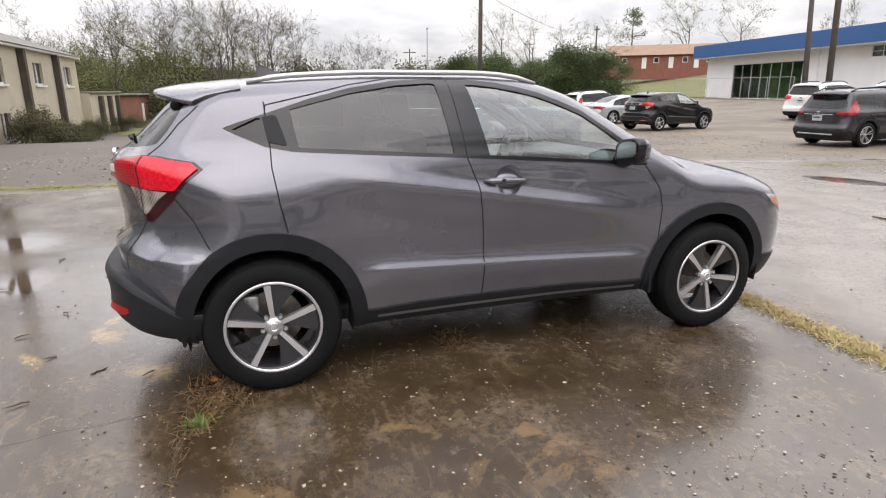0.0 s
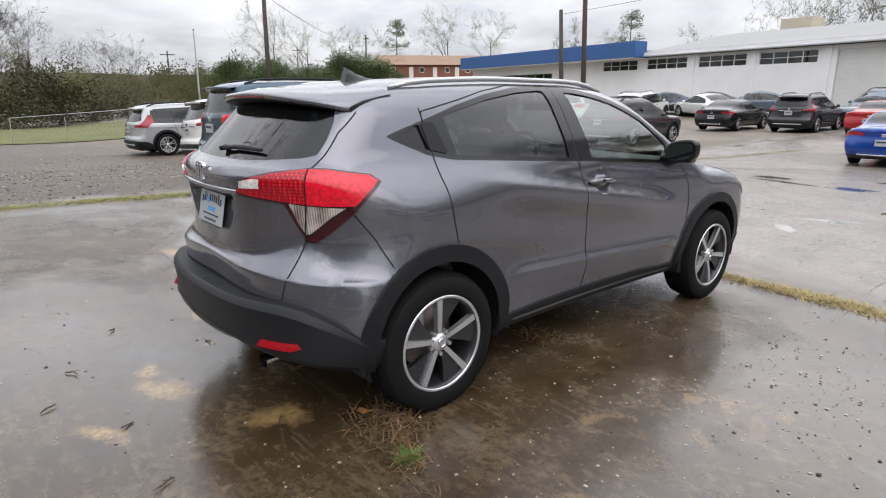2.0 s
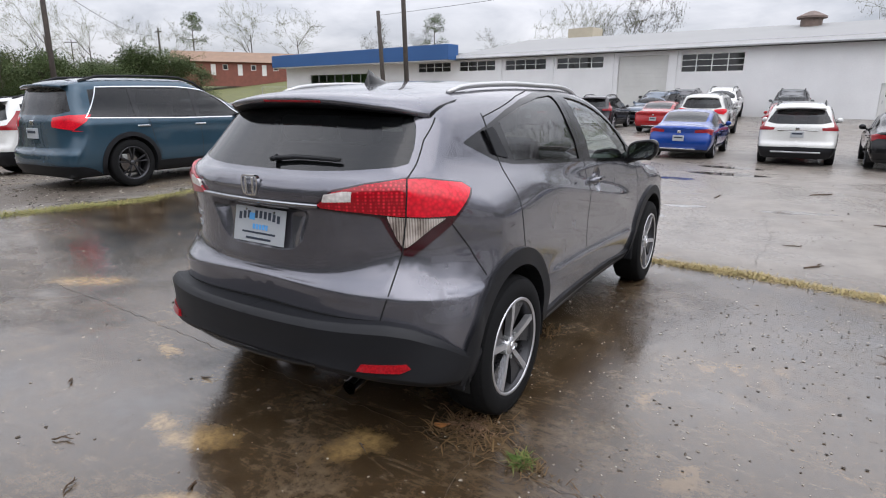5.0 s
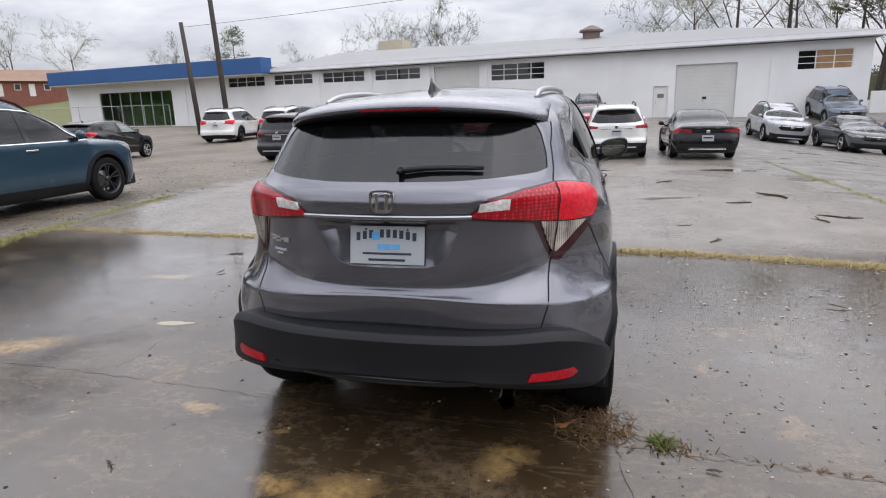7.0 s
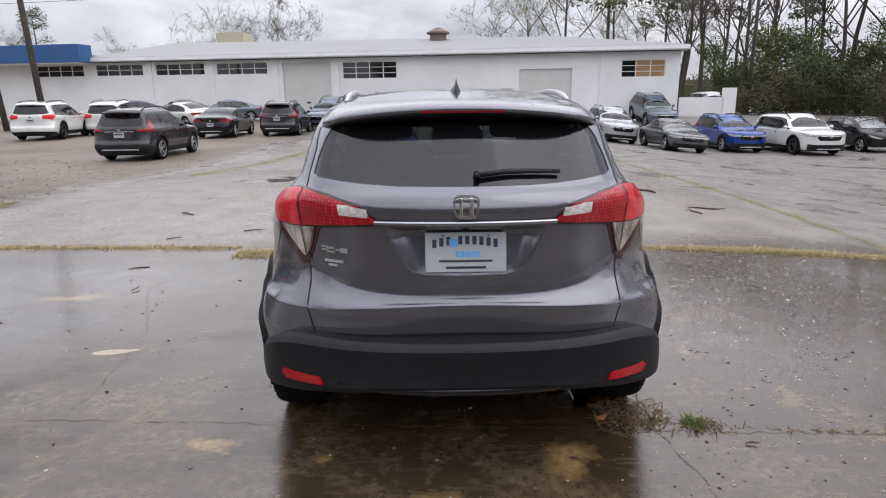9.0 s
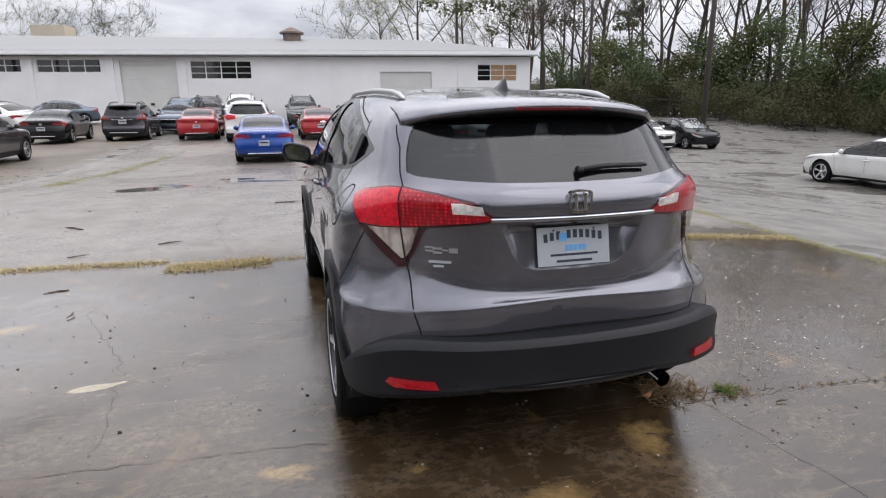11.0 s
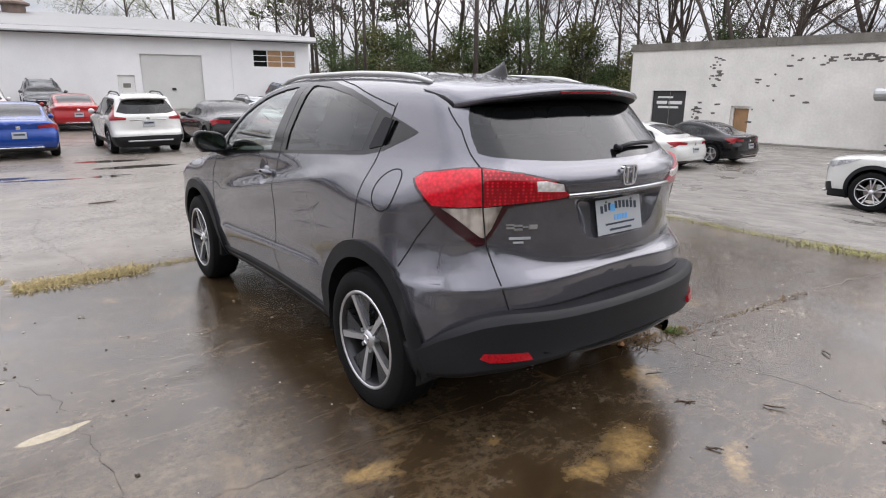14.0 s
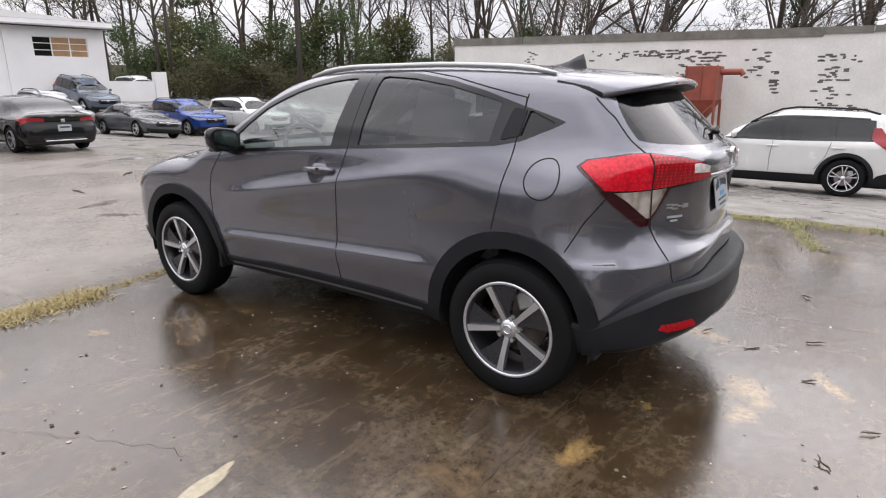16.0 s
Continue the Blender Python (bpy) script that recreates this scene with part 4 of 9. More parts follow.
def ss(t):
    t = np.clip(t, 0, 1)
    return t * t * (3 - 2 * t)


class Shape:
    """The closed form of a car body: sides, tail, nose and top meet in rounded edges."""

    def __init__(self, sec, plan, green, tail, nose, top, upper, crown=0.13, belt=1.0, curl=(0.22, 0.62), yr=-1.45, yf=1.5, crease=None, smile=0.0, round_top=0.09):
        self.sec, self.plan, self.green, self.tail, self.nose, self.top = (pchip(k) for k in (sec, plan, green, tail, nose, top))
        self.upper = pchip(upper)
        self.crown, self.belt, self.curl, self.yr, self.yf, self.crease, self.smile, self.rt = crown, belt, curl, yr, yf, crease, smile, round_top
        self.rho, self.xc, self.dish = 0.6, 0.35, True
        self.s_rear = yr - math.pi / 2 * self.rho - self.xc
        self.s_front = yf + math.pi / 2 * self.rho + self.xc

    def half(self, y, z):
        w = ss((z - self.belt + 0.06) / 0.28)
        x = self.sec(z) * ((1 - w) * self.plan(y) + w * self.green(y))
        if self.crease:
            x = x + self.crease(y, z)
        return x

    def f(self, x, y, z):
        ax = np.abs(x)
        side = ax - self.half(y, z)
        k2, k4 = self.curl
        bend = (k2 * ax**2 + k4 * ax**4) * (0.62 + 0.38 * ss((z - 0.55) / 0.35))
        if self.smile:  # the pressed ledge of the tailgate: a level crease with a bevel that widens towards the corners
            c = np.minimum(ax, 0.68)
            z1 = 0.738 - 0.08 * c**2
            z2 = z1 + 0.024 + self.smile * c**3 * (1 - ss((ax - 0.60) / 0.17))
            zm = np.where(z < 0.6, z, np.where(z < z1, 0.6 + (z - 0.6) * 0.108 / (z1 - 0.6), np.where(z < z2, 0.708 + (z - z1) * 0.052 / (z2 - z1), np.where(z < 1.15, 0.76 + (z - z2) * 0.39 / (1.15 - z2), z))))
        else:
            zm = z
        rear = self.tail(zm) + bend - y
        if self.smile and self.dish:  # the step dies out towards the middle
            rear = rear + 0.040 * (1 - ss(ax / 0.60)) * (1 - ss((z - z1) / (z2 - z1)))
        front = y - self.nose(z) + 0.16 * ax**2 + 0.30 * ax**4
        top = z - self.top(y) + self.crown * ax**2
        return smax(smax(smax(side, rear, 0.10), front, 0.14), top, self.rt)

    def _cast(self, o, d):
        lo, hi = np.zeros(len(o)), np.full(len(o), 3.0)
        for _ in range(34):
            mid = (lo + hi) / 2
            p = o + d * mid[:, None]
            inside = self.f(p[:, 0], p[:, 1], p[:, 2]) < 0
            lo, hi = np.where(inside, mid, lo), np.where(inside, hi, mid)
        return o + d * lo[:, None]

    def normal(self, p):
        e, g = 0.004, []
        for k in range(3):
            q, r = p.copy(), p.copy()
            q[:, k] += e
            r[:, k] -= e
            g.append(self.f(*q.T) - self.f(*r.T))
        g = np.stack(g, 1)
        return g / np.linalg.norm(g, axis=1, keepdims=True)

    def wrap(self, s, z):
        """Round the car at height z: s is y on the flank, then runs on round the corner to the middle of tail or nose."""
        s, z = np.asarray(s, float), np.asarray(z, float)
        o, d = np.zeros((len(s), 3)), np.zeros((len(s), 3))
        o[:, 2] = z
        tr, tf = (self.yr - s) / self.rho, (s - self.yf) / self.rho
        flank = (tr <= 0) & (tf <= 0)
        o[flank, 1], d[flank, 0] = s[flank], 1
        for t, y0, sign in ((tr, self.yr, -1), (tf, self.yf, 1)):
            bend = (t > 0) & (t <= math.pi / 2)
            o[bend, 0], o[bend, 1] = self.xc, y0
            d[bend, 0], d[bend, 1] = np.cos(t[bend]), sign * np.sin(t[bend])
            flat = t > math.pi / 2
            o[flat, 0], o[flat, 1] = np.maximum(self.xc - (t[flat] - math.pi / 2) * self.rho, 0), y0
            d[flat, 1] = sign
        p = self._cast(o, d)
        return p, self.normal(p)

    def over(self, x, y):
        o = np.stack([x, y, np.full(len(x), 0.45)], 1)
        d = np.tile([0.0, 0, 1], (len(x), 1))
        p = self._cast(o, d)
        return p, self.normal(p)

    def unwrap(self, x, y):
        """The s of a place near the tail or flank."""
        if self.yr <= y <= self.yf:
            return y
        y0, sign = (self.yr, -1) if y < self.yr else (self.yf, 1)
        if x <= self.xc:
            return y0 + sign * (math.pi / 2 * self.rho + self.xc - x)
        return y0 + sign * math.atan2(abs(y - y0), x - self.xc) * self.rho


def dense(poly, step, closed=True):
    out = []
    n = len(poly)
    for k in range(n if closed else n - 1):
        a, b = poly[k], poly[(k + 1) % n]
        m = max(1, int(math.ceil(math.dist(a, b) / step)))
        out += [(a[0] + (b[0] - a[0]) * i / m, a[1] + (b[1] - a[1]) * i / m) for i in range(m)]
    return out if closed else out + [tuple(poly[-1])]


def inside_poly(px, pz, poly):
    c = np.zeros(len(px), bool)
    n = len(poly)
    for k in range(n):
        (x0, y0), (x1, y1) = poly[k], poly[(k + 1) % n]
        if y0 == y1:
            continue
        hit = ((y0 > pz) != (y1 > pz)) & (px < (x1 - x0) * (pz - y0) / (y1 - y0) + x0)
        c ^= hit
    return c


def cut(domain, regions, step, lines=()):
    """Triangulates a flat domain along the outlines of its regions. Gives the points and, by region, the triangles."""
    pts, edges = [], []
    for poly in [domain] + [r[1] for r in regions]:
        d = dense(poly, step)
        k0 = len(pts)
        pts += d
        edges += [(k0 + i, k0 + (i + 1) % len(d)) for i in range(len(d))]
    for ln in lines:
        d = dense(ln, step, closed=False)
        k0 = len(pts)
        pts += d
        edges += [(k0 + i, k0 + i + 1) for i in range(len(d) - 1)]
    fixed = np.array(pts)
    lo, hi = fixed.min(0), fixed.max(0)
    gx, gz = np.meshgrid(np.arange(lo[0], hi[0], step), np.arange(lo[1], hi[1], step * 0.9))
    gx = gx + (np.arange(gx.shape[0]) % 2)[:, None] * step / 2
    g = np.stack([gx.ravel(), gz.ravel()], 1)
    g = g[inside_poly(g[:, 0], g[:, 1], domain)]
    keep = np.ones(len(g), bool)
    for k in range(0, len(fixed), 200):
        dist = ((g[:, None] - fixed[None, k : k + 200]) ** 2).sum(-1).min(1)
        keep &= dist > (0.45 * step) ** 2
    pts += [tuple(q) for q in g[keep]]
    v, _, faces, *_ = delaunay_2d_cdt([Vector(p) for p in pts], edges, [], 0, 1e-5)
    v = np.array([(p.x, p.y) for p in v])
    tri = np.array([f for f in faces if len(f) == 3])
    c = v[tri].mean(1)
    left = inside_poly(c[:, 0], c[:, 1], domain)
    out = {}
    for name, poly in regions:
        inn = left & inside_poly(c[:, 0], c[:, 1], poly)
        left &= ~inn
        out.setdefault(name, []).append(tri[inn])
    out["rest"] = [tri[left]]
    return v, {k: np.concatenate(t) for k, t in out.items()}


def shell(name, p, n, tri, material, parent, offset=0.0, skirt=0.0, mirror=0, label="", own=False):
    """One panel: the triangles lifted by offset, with a turned-in edge. mirror: 0 right side, 1 left side, 2 both in one mesh."""
    used, inv = np.unique(tri, return_inverse=True)
    t = inv.reshape(-1, 3)
    if not len(t):
        return None
    q, nn = p[used] + n[used] * (offset if np.isscalar(offset) else offset[used][:, None]), n[used]
    nrm = np.cross(q[t[:, 1]] - q[t[:, 0]], q[t[:, 2]] - q[t[:, 0]])
    flip = (nrm * nn[t[:, 0]]).sum(1) < 0
    t[flip] = t[flip][:, ::-1]
    verts, faces, norms = [], [], []
    for side in ((1,), (-1,), (1, -1))[mirror]:
        k0 = len(verts)
        m = np.array([side, 1, 1])
        verts += list(q * m)
        tt = t if side > 0 else t[:, ::-1]
        faces += [tuple(int(i) + k0 for i in f) for f in tt]
        norms += [tuple(x) for f in tt for x in (nn[f] * m)]
        if skirt:
            e = {}
            for f in tt:
                for a, b in ((f[0], f[1]), (f[1], f[2]), (f[2], f[0])):
                    e[(int(a), int(b))] = 1
            rim = [(a, b) for a, b in e if (b, a) not in e and not (abs(q[a][0]) < 1e-4 and abs(q[b][0]) < 1e-4)]
            for a, b in rim:
                k1 = len(verts)
                verts += [q[a] * m, q[b] * m, (q[b] - nn[b] * skirt) * m, (q[a] - nn[a] * skirt) * m]
                faces.append((k1 + 1, k1, k1 + 3, k1 + 2))
                norms += [(0, 0, 0)] * 4
    me = bpy.data.meshes.new(name)
    me.from_pydata([tuple(v) for v in verts], [], faces)
    for poly in me.polygons:
        poly.use_smooth = True
    me.materials.append(material)
    me.update()
    if not own:
        me.normals_split_custom_set(norms)
    ob = new(name, me)
    ob.parent = parent
    if label:
        ob["label"] = label
    return ob


def ribbon(shape, line, width, lift, mirror=1):
    """A thin dark joint that follows a line on the body."""
    d = dense(line, 0.03, closed=False)
    p, n = shape.wrap([a for a, _ in d], [b for _, b in d])
    bm = bmesh.new()
    prev = None
    for k in range(len(p)):
        t = p[min(k + 1, len(p) - 1)] - p[max(k - 1, 0)]
        side = np.cross(n[k], t)
        side = side / (np.linalg.norm(side) + 1e-9) * width / 2
        a = [bm.verts.new(((q[0]) * mirror, q[1], q[2])) for q in (p[k] + n[k] * lift - side, p[k] + n[k] * lift + side)]
        if prev:
            bm.faces.new((prev[0], prev[1], a[1], a[0]))
        prev = a
    return bm


def circle(cy, cz, r, a0, a1, n=28):
    return [(cy + r * math.cos(radians(a0 + (a1 - a0) * k / n)), cz + r * math.sin(radians(a0 + (a1 - a0) * k / n))) for k in range(n + 1)]


def lathe(bm, profile, n=48, axis="x"):
    """Turns a profile of (offset along the axle, radius) about the x axis."""
    rings = []
    for x, r in profile:
        rings.append([bm.verts.new((x, r * math.cos(2 * math.pi * k / n), r * math.sin(2 * math.pi * k / n))) for k in range(n)])
    for a, b in zip(rings, rings[1:]):
        for k in range(n):
            bm.faces.new((a[k], a[(k + 1) % n], b[(k + 1) % n], b[k]))
    return bm


BLACK_TRIM = surf("black_textured_plastic", (0.012, 0.0126, 0.0148), 0.5, spec=0.25, vary=0.2, scale=4, grain=300, bump=0.12, depth=0.001, rvary=0.06)
GLOSS_BLACK = plain("gloss_black_frame", (0.008, 0.008, 0.009), 0.15)
GAP = plain("panel_gap", (0.004, 0.004, 0.004), 0.8)
RUBBER = surf("tyre_rubber", (0.0065, 0.0067, 0.0072), 0.8, spec=0.18, vary=0.25, scale=8, grain=150, bump=0.2, depth=0.002)
ALLOY = surf("machined_alloy", (0.66, 0.66, 0.68), 0.36, metal=0.9, vary=0.08, scale=6, grain=220, bump=0.03, depth=0.001)
DARK_ALLOY = surf("dark_grey_painted_alloy", (0.055, 0.056, 0.062), 0.30, metal=0.75, vary=0.12, scale=6, bump=0.02, coat=0.3)
BARREL = surf("black_painted_alloy", (0.05, 0.05, 0.054), 0.35, metal=0.7, vary=0.1, scale=6)
DISC = surf("brake_disc_steel", (0.25, 0.22, 0.2), 0.4, metal=0.85, vary=0.3, scale=10)
CHROME = plain("chrome", (0.75, 0.76, 0.78), 0.08, metal=1.0)
BAR_CHROME = plain("dark_chrome", (0.42, 0.43, 0.45), 0.12, metal=1.0)
# mirror metal coloured with the dark greenish reflection of the scene behind
MIRROR = plain("mirror_reflection_tone", (0.42, 0.48, 0.49), 0.02, metal=1.0)
SATIN = plain("satin_silver", (0.55, 0.56, 0.57), 0.3, metal=0.8)
PRIVACY_SIDE = glass("privacy_side_glass", (0.24, 0.25, 0.26), 0.0, 0.3, 0.085)
PRIVACY = glass("privacy_glass", (0.17, 0.18, 0.19), 0.0, 0.4, 0.05)
CLEAR = glass("clear_green_glass", (0.82, 0.92, 0.87), 0.0, 0.0, 0.22)
UNDER = plain("underbody_black", (0.01, 0.01, 0.01), 0.8)
SEAT = surf("grey_fabric", (0.16, 0.16, 0.165), 0.85, vary=0.15, scale=5, grain=120)
DASH = surf("dark_dashboard", (0.03, 0.03, 0.032), 0.6, vary=0.1)


def lamp_mat(name, base, deep, scale=70.0, cells=0.5, even=1.0):
    """A moulded lamp lens over a reflector: bright facets under a glossy coat."""
    m, nd, lk, b = mat_nodes(name)
    v = coords(nd, lk)
    vo = nd.new("ShaderNodeTexVoronoi")
    vo.inputs["Scale"].default_value = scale
    lk.new(v, vo.inputs["Vector"])
    big = noise_node(nd, lk, v, 7, 2, 0.5)
    fac = math_node(nd, lk, "ADD", math_node(nd, lk, "MULTIPLY", vo.outputs["Distance"], cells), math_node(nd, lk, "MULTIPLY", big, 0.5))
    lk.new(ramp_node(nd, lk, fac, (0.25, base), (0.75, deep)), b.inputs["Base Color"])
    vo.inputs["Randomness"].default_value = even
    b.inputs["Roughness"].default_value = 0.3
    b.inputs["Specular IOR Level"].default_value = 0.15
    b.inputs["Coat Weight"].default_value = 0.9
    b.inputs["Coat IOR"].default_value = 1.45
    b.inputs["Coat Roughness"].default_value = 0.02
    bump_node(nd, lk, b, vo.outputs["Distance"], 0.25, 0.003)
    return m


LAMP_RED = lamp_mat("red_lamp_lens", (0.82, 0.008, 0.028), (0.40, 0.003, 0.012), 62.0, 0.5)
LAMP_DIM = lamp_mat("dark_red_lens", (0.36, 0.010, 0.018), (0.15, 0.003, 0.007), 60.0)
LAMP_DOTS = lamp_mat("red_dotted_lamp_lens", (0.85, 0.02, 0.04), (0.28, 0.002, 0.008), 72.0, 1.0, 0.12)


def fluted_lamp():
    """A clear lens with upright flutes over a bright reflector bowl."""
    m, nd, lk, b = mat_nodes("clear_fluted_lens")
    v = coords(nd, lk)
    wv = nd.new("ShaderNodeTexWave")
    wv.bands_direction = "DIAGONAL"
    wv.inputs["Scale"].default_value, wv.inputs["Distortion"].default_value = 26.0, 2.2
    mp = nd.new("ShaderNodeMapping")
    mp.inputs["Scale"].default_value = (1.6, 1.6, 0.12)
    lk.new(v, mp.inputs["Vector"])
    lk.new(mp.outputs[0], wv.inputs["Vector"])
    big = noise_node(nd, lk, v, 14, 2, 0.5)
    fac = math_node(nd, lk, "ADD", math_node(nd, lk, "MULTIPLY", wv.outputs["Fac"], 0.26), math_node(nd, lk, "MULTIPLY", big, 0.85))
    lk.new(ramp_node(nd, lk, fac, (0.28, (0.12, 0.09, 0.08)), (0.5, (0.36, 0.31, 0.275)), (0.78, (0.74, 0.68, 0.63))), b.inputs["Base Color"])
    b.inputs["Metallic"].default_value = 0.5
    b.inputs["Roughness"].default_value = 0.24
    b.inputs["Coat Weight"].default_value = 1.0
    b.inputs["Coat Roughness"].default_value = 0.02
    bump_node(nd, lk, b, wv.outputs["Fac"], 0.3, 0.004)
    return m


LAMP_CLEAR = fluted_lamp()
LAMP_WHITE = lamp_mat("white_lamp_lens", (0.78, 0.75, 0.72), (0.45, 0.42, 0.40), 60.0)
LAMP_DARK = plain("dark_lamp_surround", (0.035, 0.002, 0.006), 0.15, coat=0.4)
REFLECTOR = lamp_mat("red_reflector", (0.38, 0.006, 0.012), (0.18, 0.002, 0.005), 110.0)
HEAD = lamp_mat("head_lamp_lens", (0.55, 0.56, 0.57), (0.10, 0.10, 0.11), 25.0)
AMBER = lamp_mat("amber_lens", (0.75, 0.28, 0.08), (0.45, 0.12, 0.03), 60.0)
WHITE_PLATE = surf("white_plate", (0.38, 0.40, 0.42), 0.35, vary=0.04, scale=5, bump=0.0)
INK = plain("plate_ink", (0.02, 0.03, 0.05), 0.5)
INK_BLUE = plain("plate_blue_ink", (0.10, 0.36, 0.72), 0.5)


# ---- wheels ----
def wheel_parts(parent, r=0.334, width=0.215, rim=0.225, style="turbine", side=1, rim_mat=None, face_mat=None, tread=True, flush=0.80):
    """Axle along x, outer face at +x * side. Tyre, barrel, spokes, hub cap, nuts, disc."""
    w = width / 2
    s = side
    bm = bmesh.new()
    prof = [(-w * 0.80, rim), (-w * 0.98, rim + 0.02), (-w, (rim + r) / 2), (-w * 0.93, r - 0.022), (-w * 0.80, r - 0.006), (-w * 0.4, r), (w * 0.4, r), (w * 0.80, r - 0.006), (w * 0.93, r - 0.022),
            (w, (rim + r) / 2), (w * 1.0, rim + 0.03), (w * 0.95, rim + 0.012), (w * 0.80, rim)]
    lathe(bm, [(x * s, q) for x, q in prof], 56)
    tyre = part("tyre", bm, RUBBER, parent, "black rubber tyre with moulded sidewall", smooth=True)
    if tread:
        bm = bmesh.new()
        for k in range(64):
            for row, (x0, x1) in enumerate(((-0.9, -0.48), (-0.42, -0.04), (0.04, 0.42), (0.48, 0.9))):
                a = 2 * math.pi * (k + (row % 2) * 0.5) / 64
                vs = []
                for da, dr in ((-0.040, 0.0015), (0.036, 0.0015)):
                    for xx in (x0, x1):
                        rr = r + dr - (0.011 if abs(xx) > 0.8 else 0.0)
                        vs.append(bm.verts.new((xx * w * s, rr * math.cos(a + da + 0.03 * xx), rr * math.sin(a + da + 0.03 * xx))))
                bm.faces.new((vs[0], vs[1], vs[3], vs[2]))
        part("tread", bm, RUBBER, parent)
    bm = bmesh.new()
    lathe(bm, [(x * s, q) for x, q in ((w * 0.86, rim + 0.012), (w * 0.93, rim + 0.008), (w * 0.93, rim - 0.006), (w * 0.80, rim - 0.014), (w * 0.2, rim - 0.03), (-w * 0.8, rim - 0.02), (-w * 0.8, rim + 0.002))], 56)
    barrel = part("rim", bm, BARREL, parent, smooth=True)
    bm = bmesh.new()
    lathe(bm, [(x * s, q) for x, q in ((w * 0.87, rim + 0.012), (w * 0.97, rim + 0.009), (w * 0.98, rim + 0.002), (w * 0.95, rim - 0.004), (w * 0.84, rim - 0.010))], 56)
    part("rim_lip", bm, face_mat or ALLOY, parent, smooth=True)
    bm = bmesh.new()
    lathe(bm, [(x * s, q) for x, q in ((-0.03, 0.0), (-0.03, 0.15), (-0.04, 0.15), (-0.04, 0.0))], 32)
    part("brake_disc", bm, DISC, parent, smooth=False)
    cal = part("caliper", boxed(min(-0.02 * s, 0.035 * s), max(-0.02 * s, 0.035 * s), -0.15, -0.06, 0.06, 0.15, bevel=0.012), GALV, parent, "grey brake caliper")
    face = w * flush
    n = 5

    def blade(angles, radii, x_out, x_in, mat_, name):
        """A spoke between two edges that sweep round the hub: angles at each radius, raised towards the rim."""
        b2 = bmesh.new()
        rows_ = []
        for (a0, a1), q, xo in zip(angles, radii, x_out):
            c0, c1 = radians(a0), radians(a1)
            rows_.append([b2.verts.new((xx * s, q * math.cos(a), q * math.sin(a))) for xx, a in ((xo, c0), (xo, c1), (xo - x_in, c1), (xo - x_in, c0))])
        for u, v_ in zip(rows_, rows_[1:]):
            for k in range(4):
                b2.faces.new((u[k], u[(k + 1) % 4], v_[(k + 1) % 4], v_[k]))
        b2.faces.new(rows_[0][::-1])
        b2.faces.new(rows_[-1])
        bmesh.ops.recalc_face_normals(b2, faces=b2.faces)
        return part(name, b2, mat_, parent)

    for k in range(n):
        a = 90 + 72 * k
        if style == "turbine":
            rad = [0.045, 0.09, 0.14, 0.19, rim - 0.004]
            xo = [face - 0.018, face - 0.012, face - 0.006, face - 0.002, face]
            sw = [5, 5, 5, 5, 5]
            blade([(a + g * s - wd, a + g * s + wd) for g, wd in zip(sw, (15, 8.0, 5.6, 4.6, 4.4))], rad, xo, 0.03, ALLOY, "spoke")
            blade([(a + s * (g - 5), a + s * (g - e)) for g, e in zip(sw, (26, 30, 33, 36, 38))], rad, [q - 0.014 for q in xo], 0.03, DARK_ALLOY, "spoke_web")
        elif style == "ten":
            for d in (-9, 9):
                blade([(a + d * 0.5 - 6, a + d * 0.5 + 6), (a + d - 3.5, a + d + 3.5), (a + d * 1.2 - 3, a + d * 1.2 + 3)], [0.05, 0.13, rim - 0.004], [face - 0.02, face - 0.008, face], 0.03, rim_mat or ALLOY, "spoke")
        else:
            blade([(a - 22, a + 22), (a - 10, a + 10), (a - 7, a + 7), (a - 12, a + 12)], [0.05, 0.11, 0.17, rim - 0.004], [face - 0.02, face - 0.01, face - 0.004, face], 0.03, rim_mat or ALLOY, "spoke")
    bm = bmesh.new()
    lathe(bm, [(x * s, q) for x, q in ((face - 0.05, 0.050), (face - 0.020, 0.047), (face - 0.013, 0.036), (face - 0.008, 0.028), (face - 0.006, 0.0))], 24)
    hub = part("hub_cap", bm, rim_mat or ALLOY, parent, smooth=True)
    if tread:
        bm = bmesh.new()
        lathe(bm, [(x * s, q) for x, q in ((face - 0.008, 0.024), (face - 0.003, 0.023), (face - 0.003, 0.018), (face - 0.008, 0.017))], 24)
        part("badge", bm, CHROME, parent, smooth=True)
    for k in range(5 if tread else 0):
        a = radians(90 + 36 + 72 * k)
        bm = tube(bmesh.new(), [((face - 0.04) * s, 0.052 * 1.1 * math.cos(a), 0.052 * 1.1 * math.sin(a)), ((face - 0.012) * s, 0.057 * math.cos(a), 0.057 * math.sin(a))], [0.011, 0.010], 8)
        part("lug_nut", bm, GALV if tread else (rim_mat or ALLOY), parent)


def add_wheel(car, x, y, z, r, side, spin=0.0, **kw):
    w = new("wheel")
    w.parent = car
    w.location = (x, y, z)
    w.rotation_euler = (radians(spin), 0, 0)
    wheel_parts(w, r=r, side=side, **kw)
    return w


# ---- the grey crossover ----
HERO_PAINT = car_paint("gunmetal_grey_metallic", (0.126, 0.126, 0.146), metal=0.66, coat=1.6)


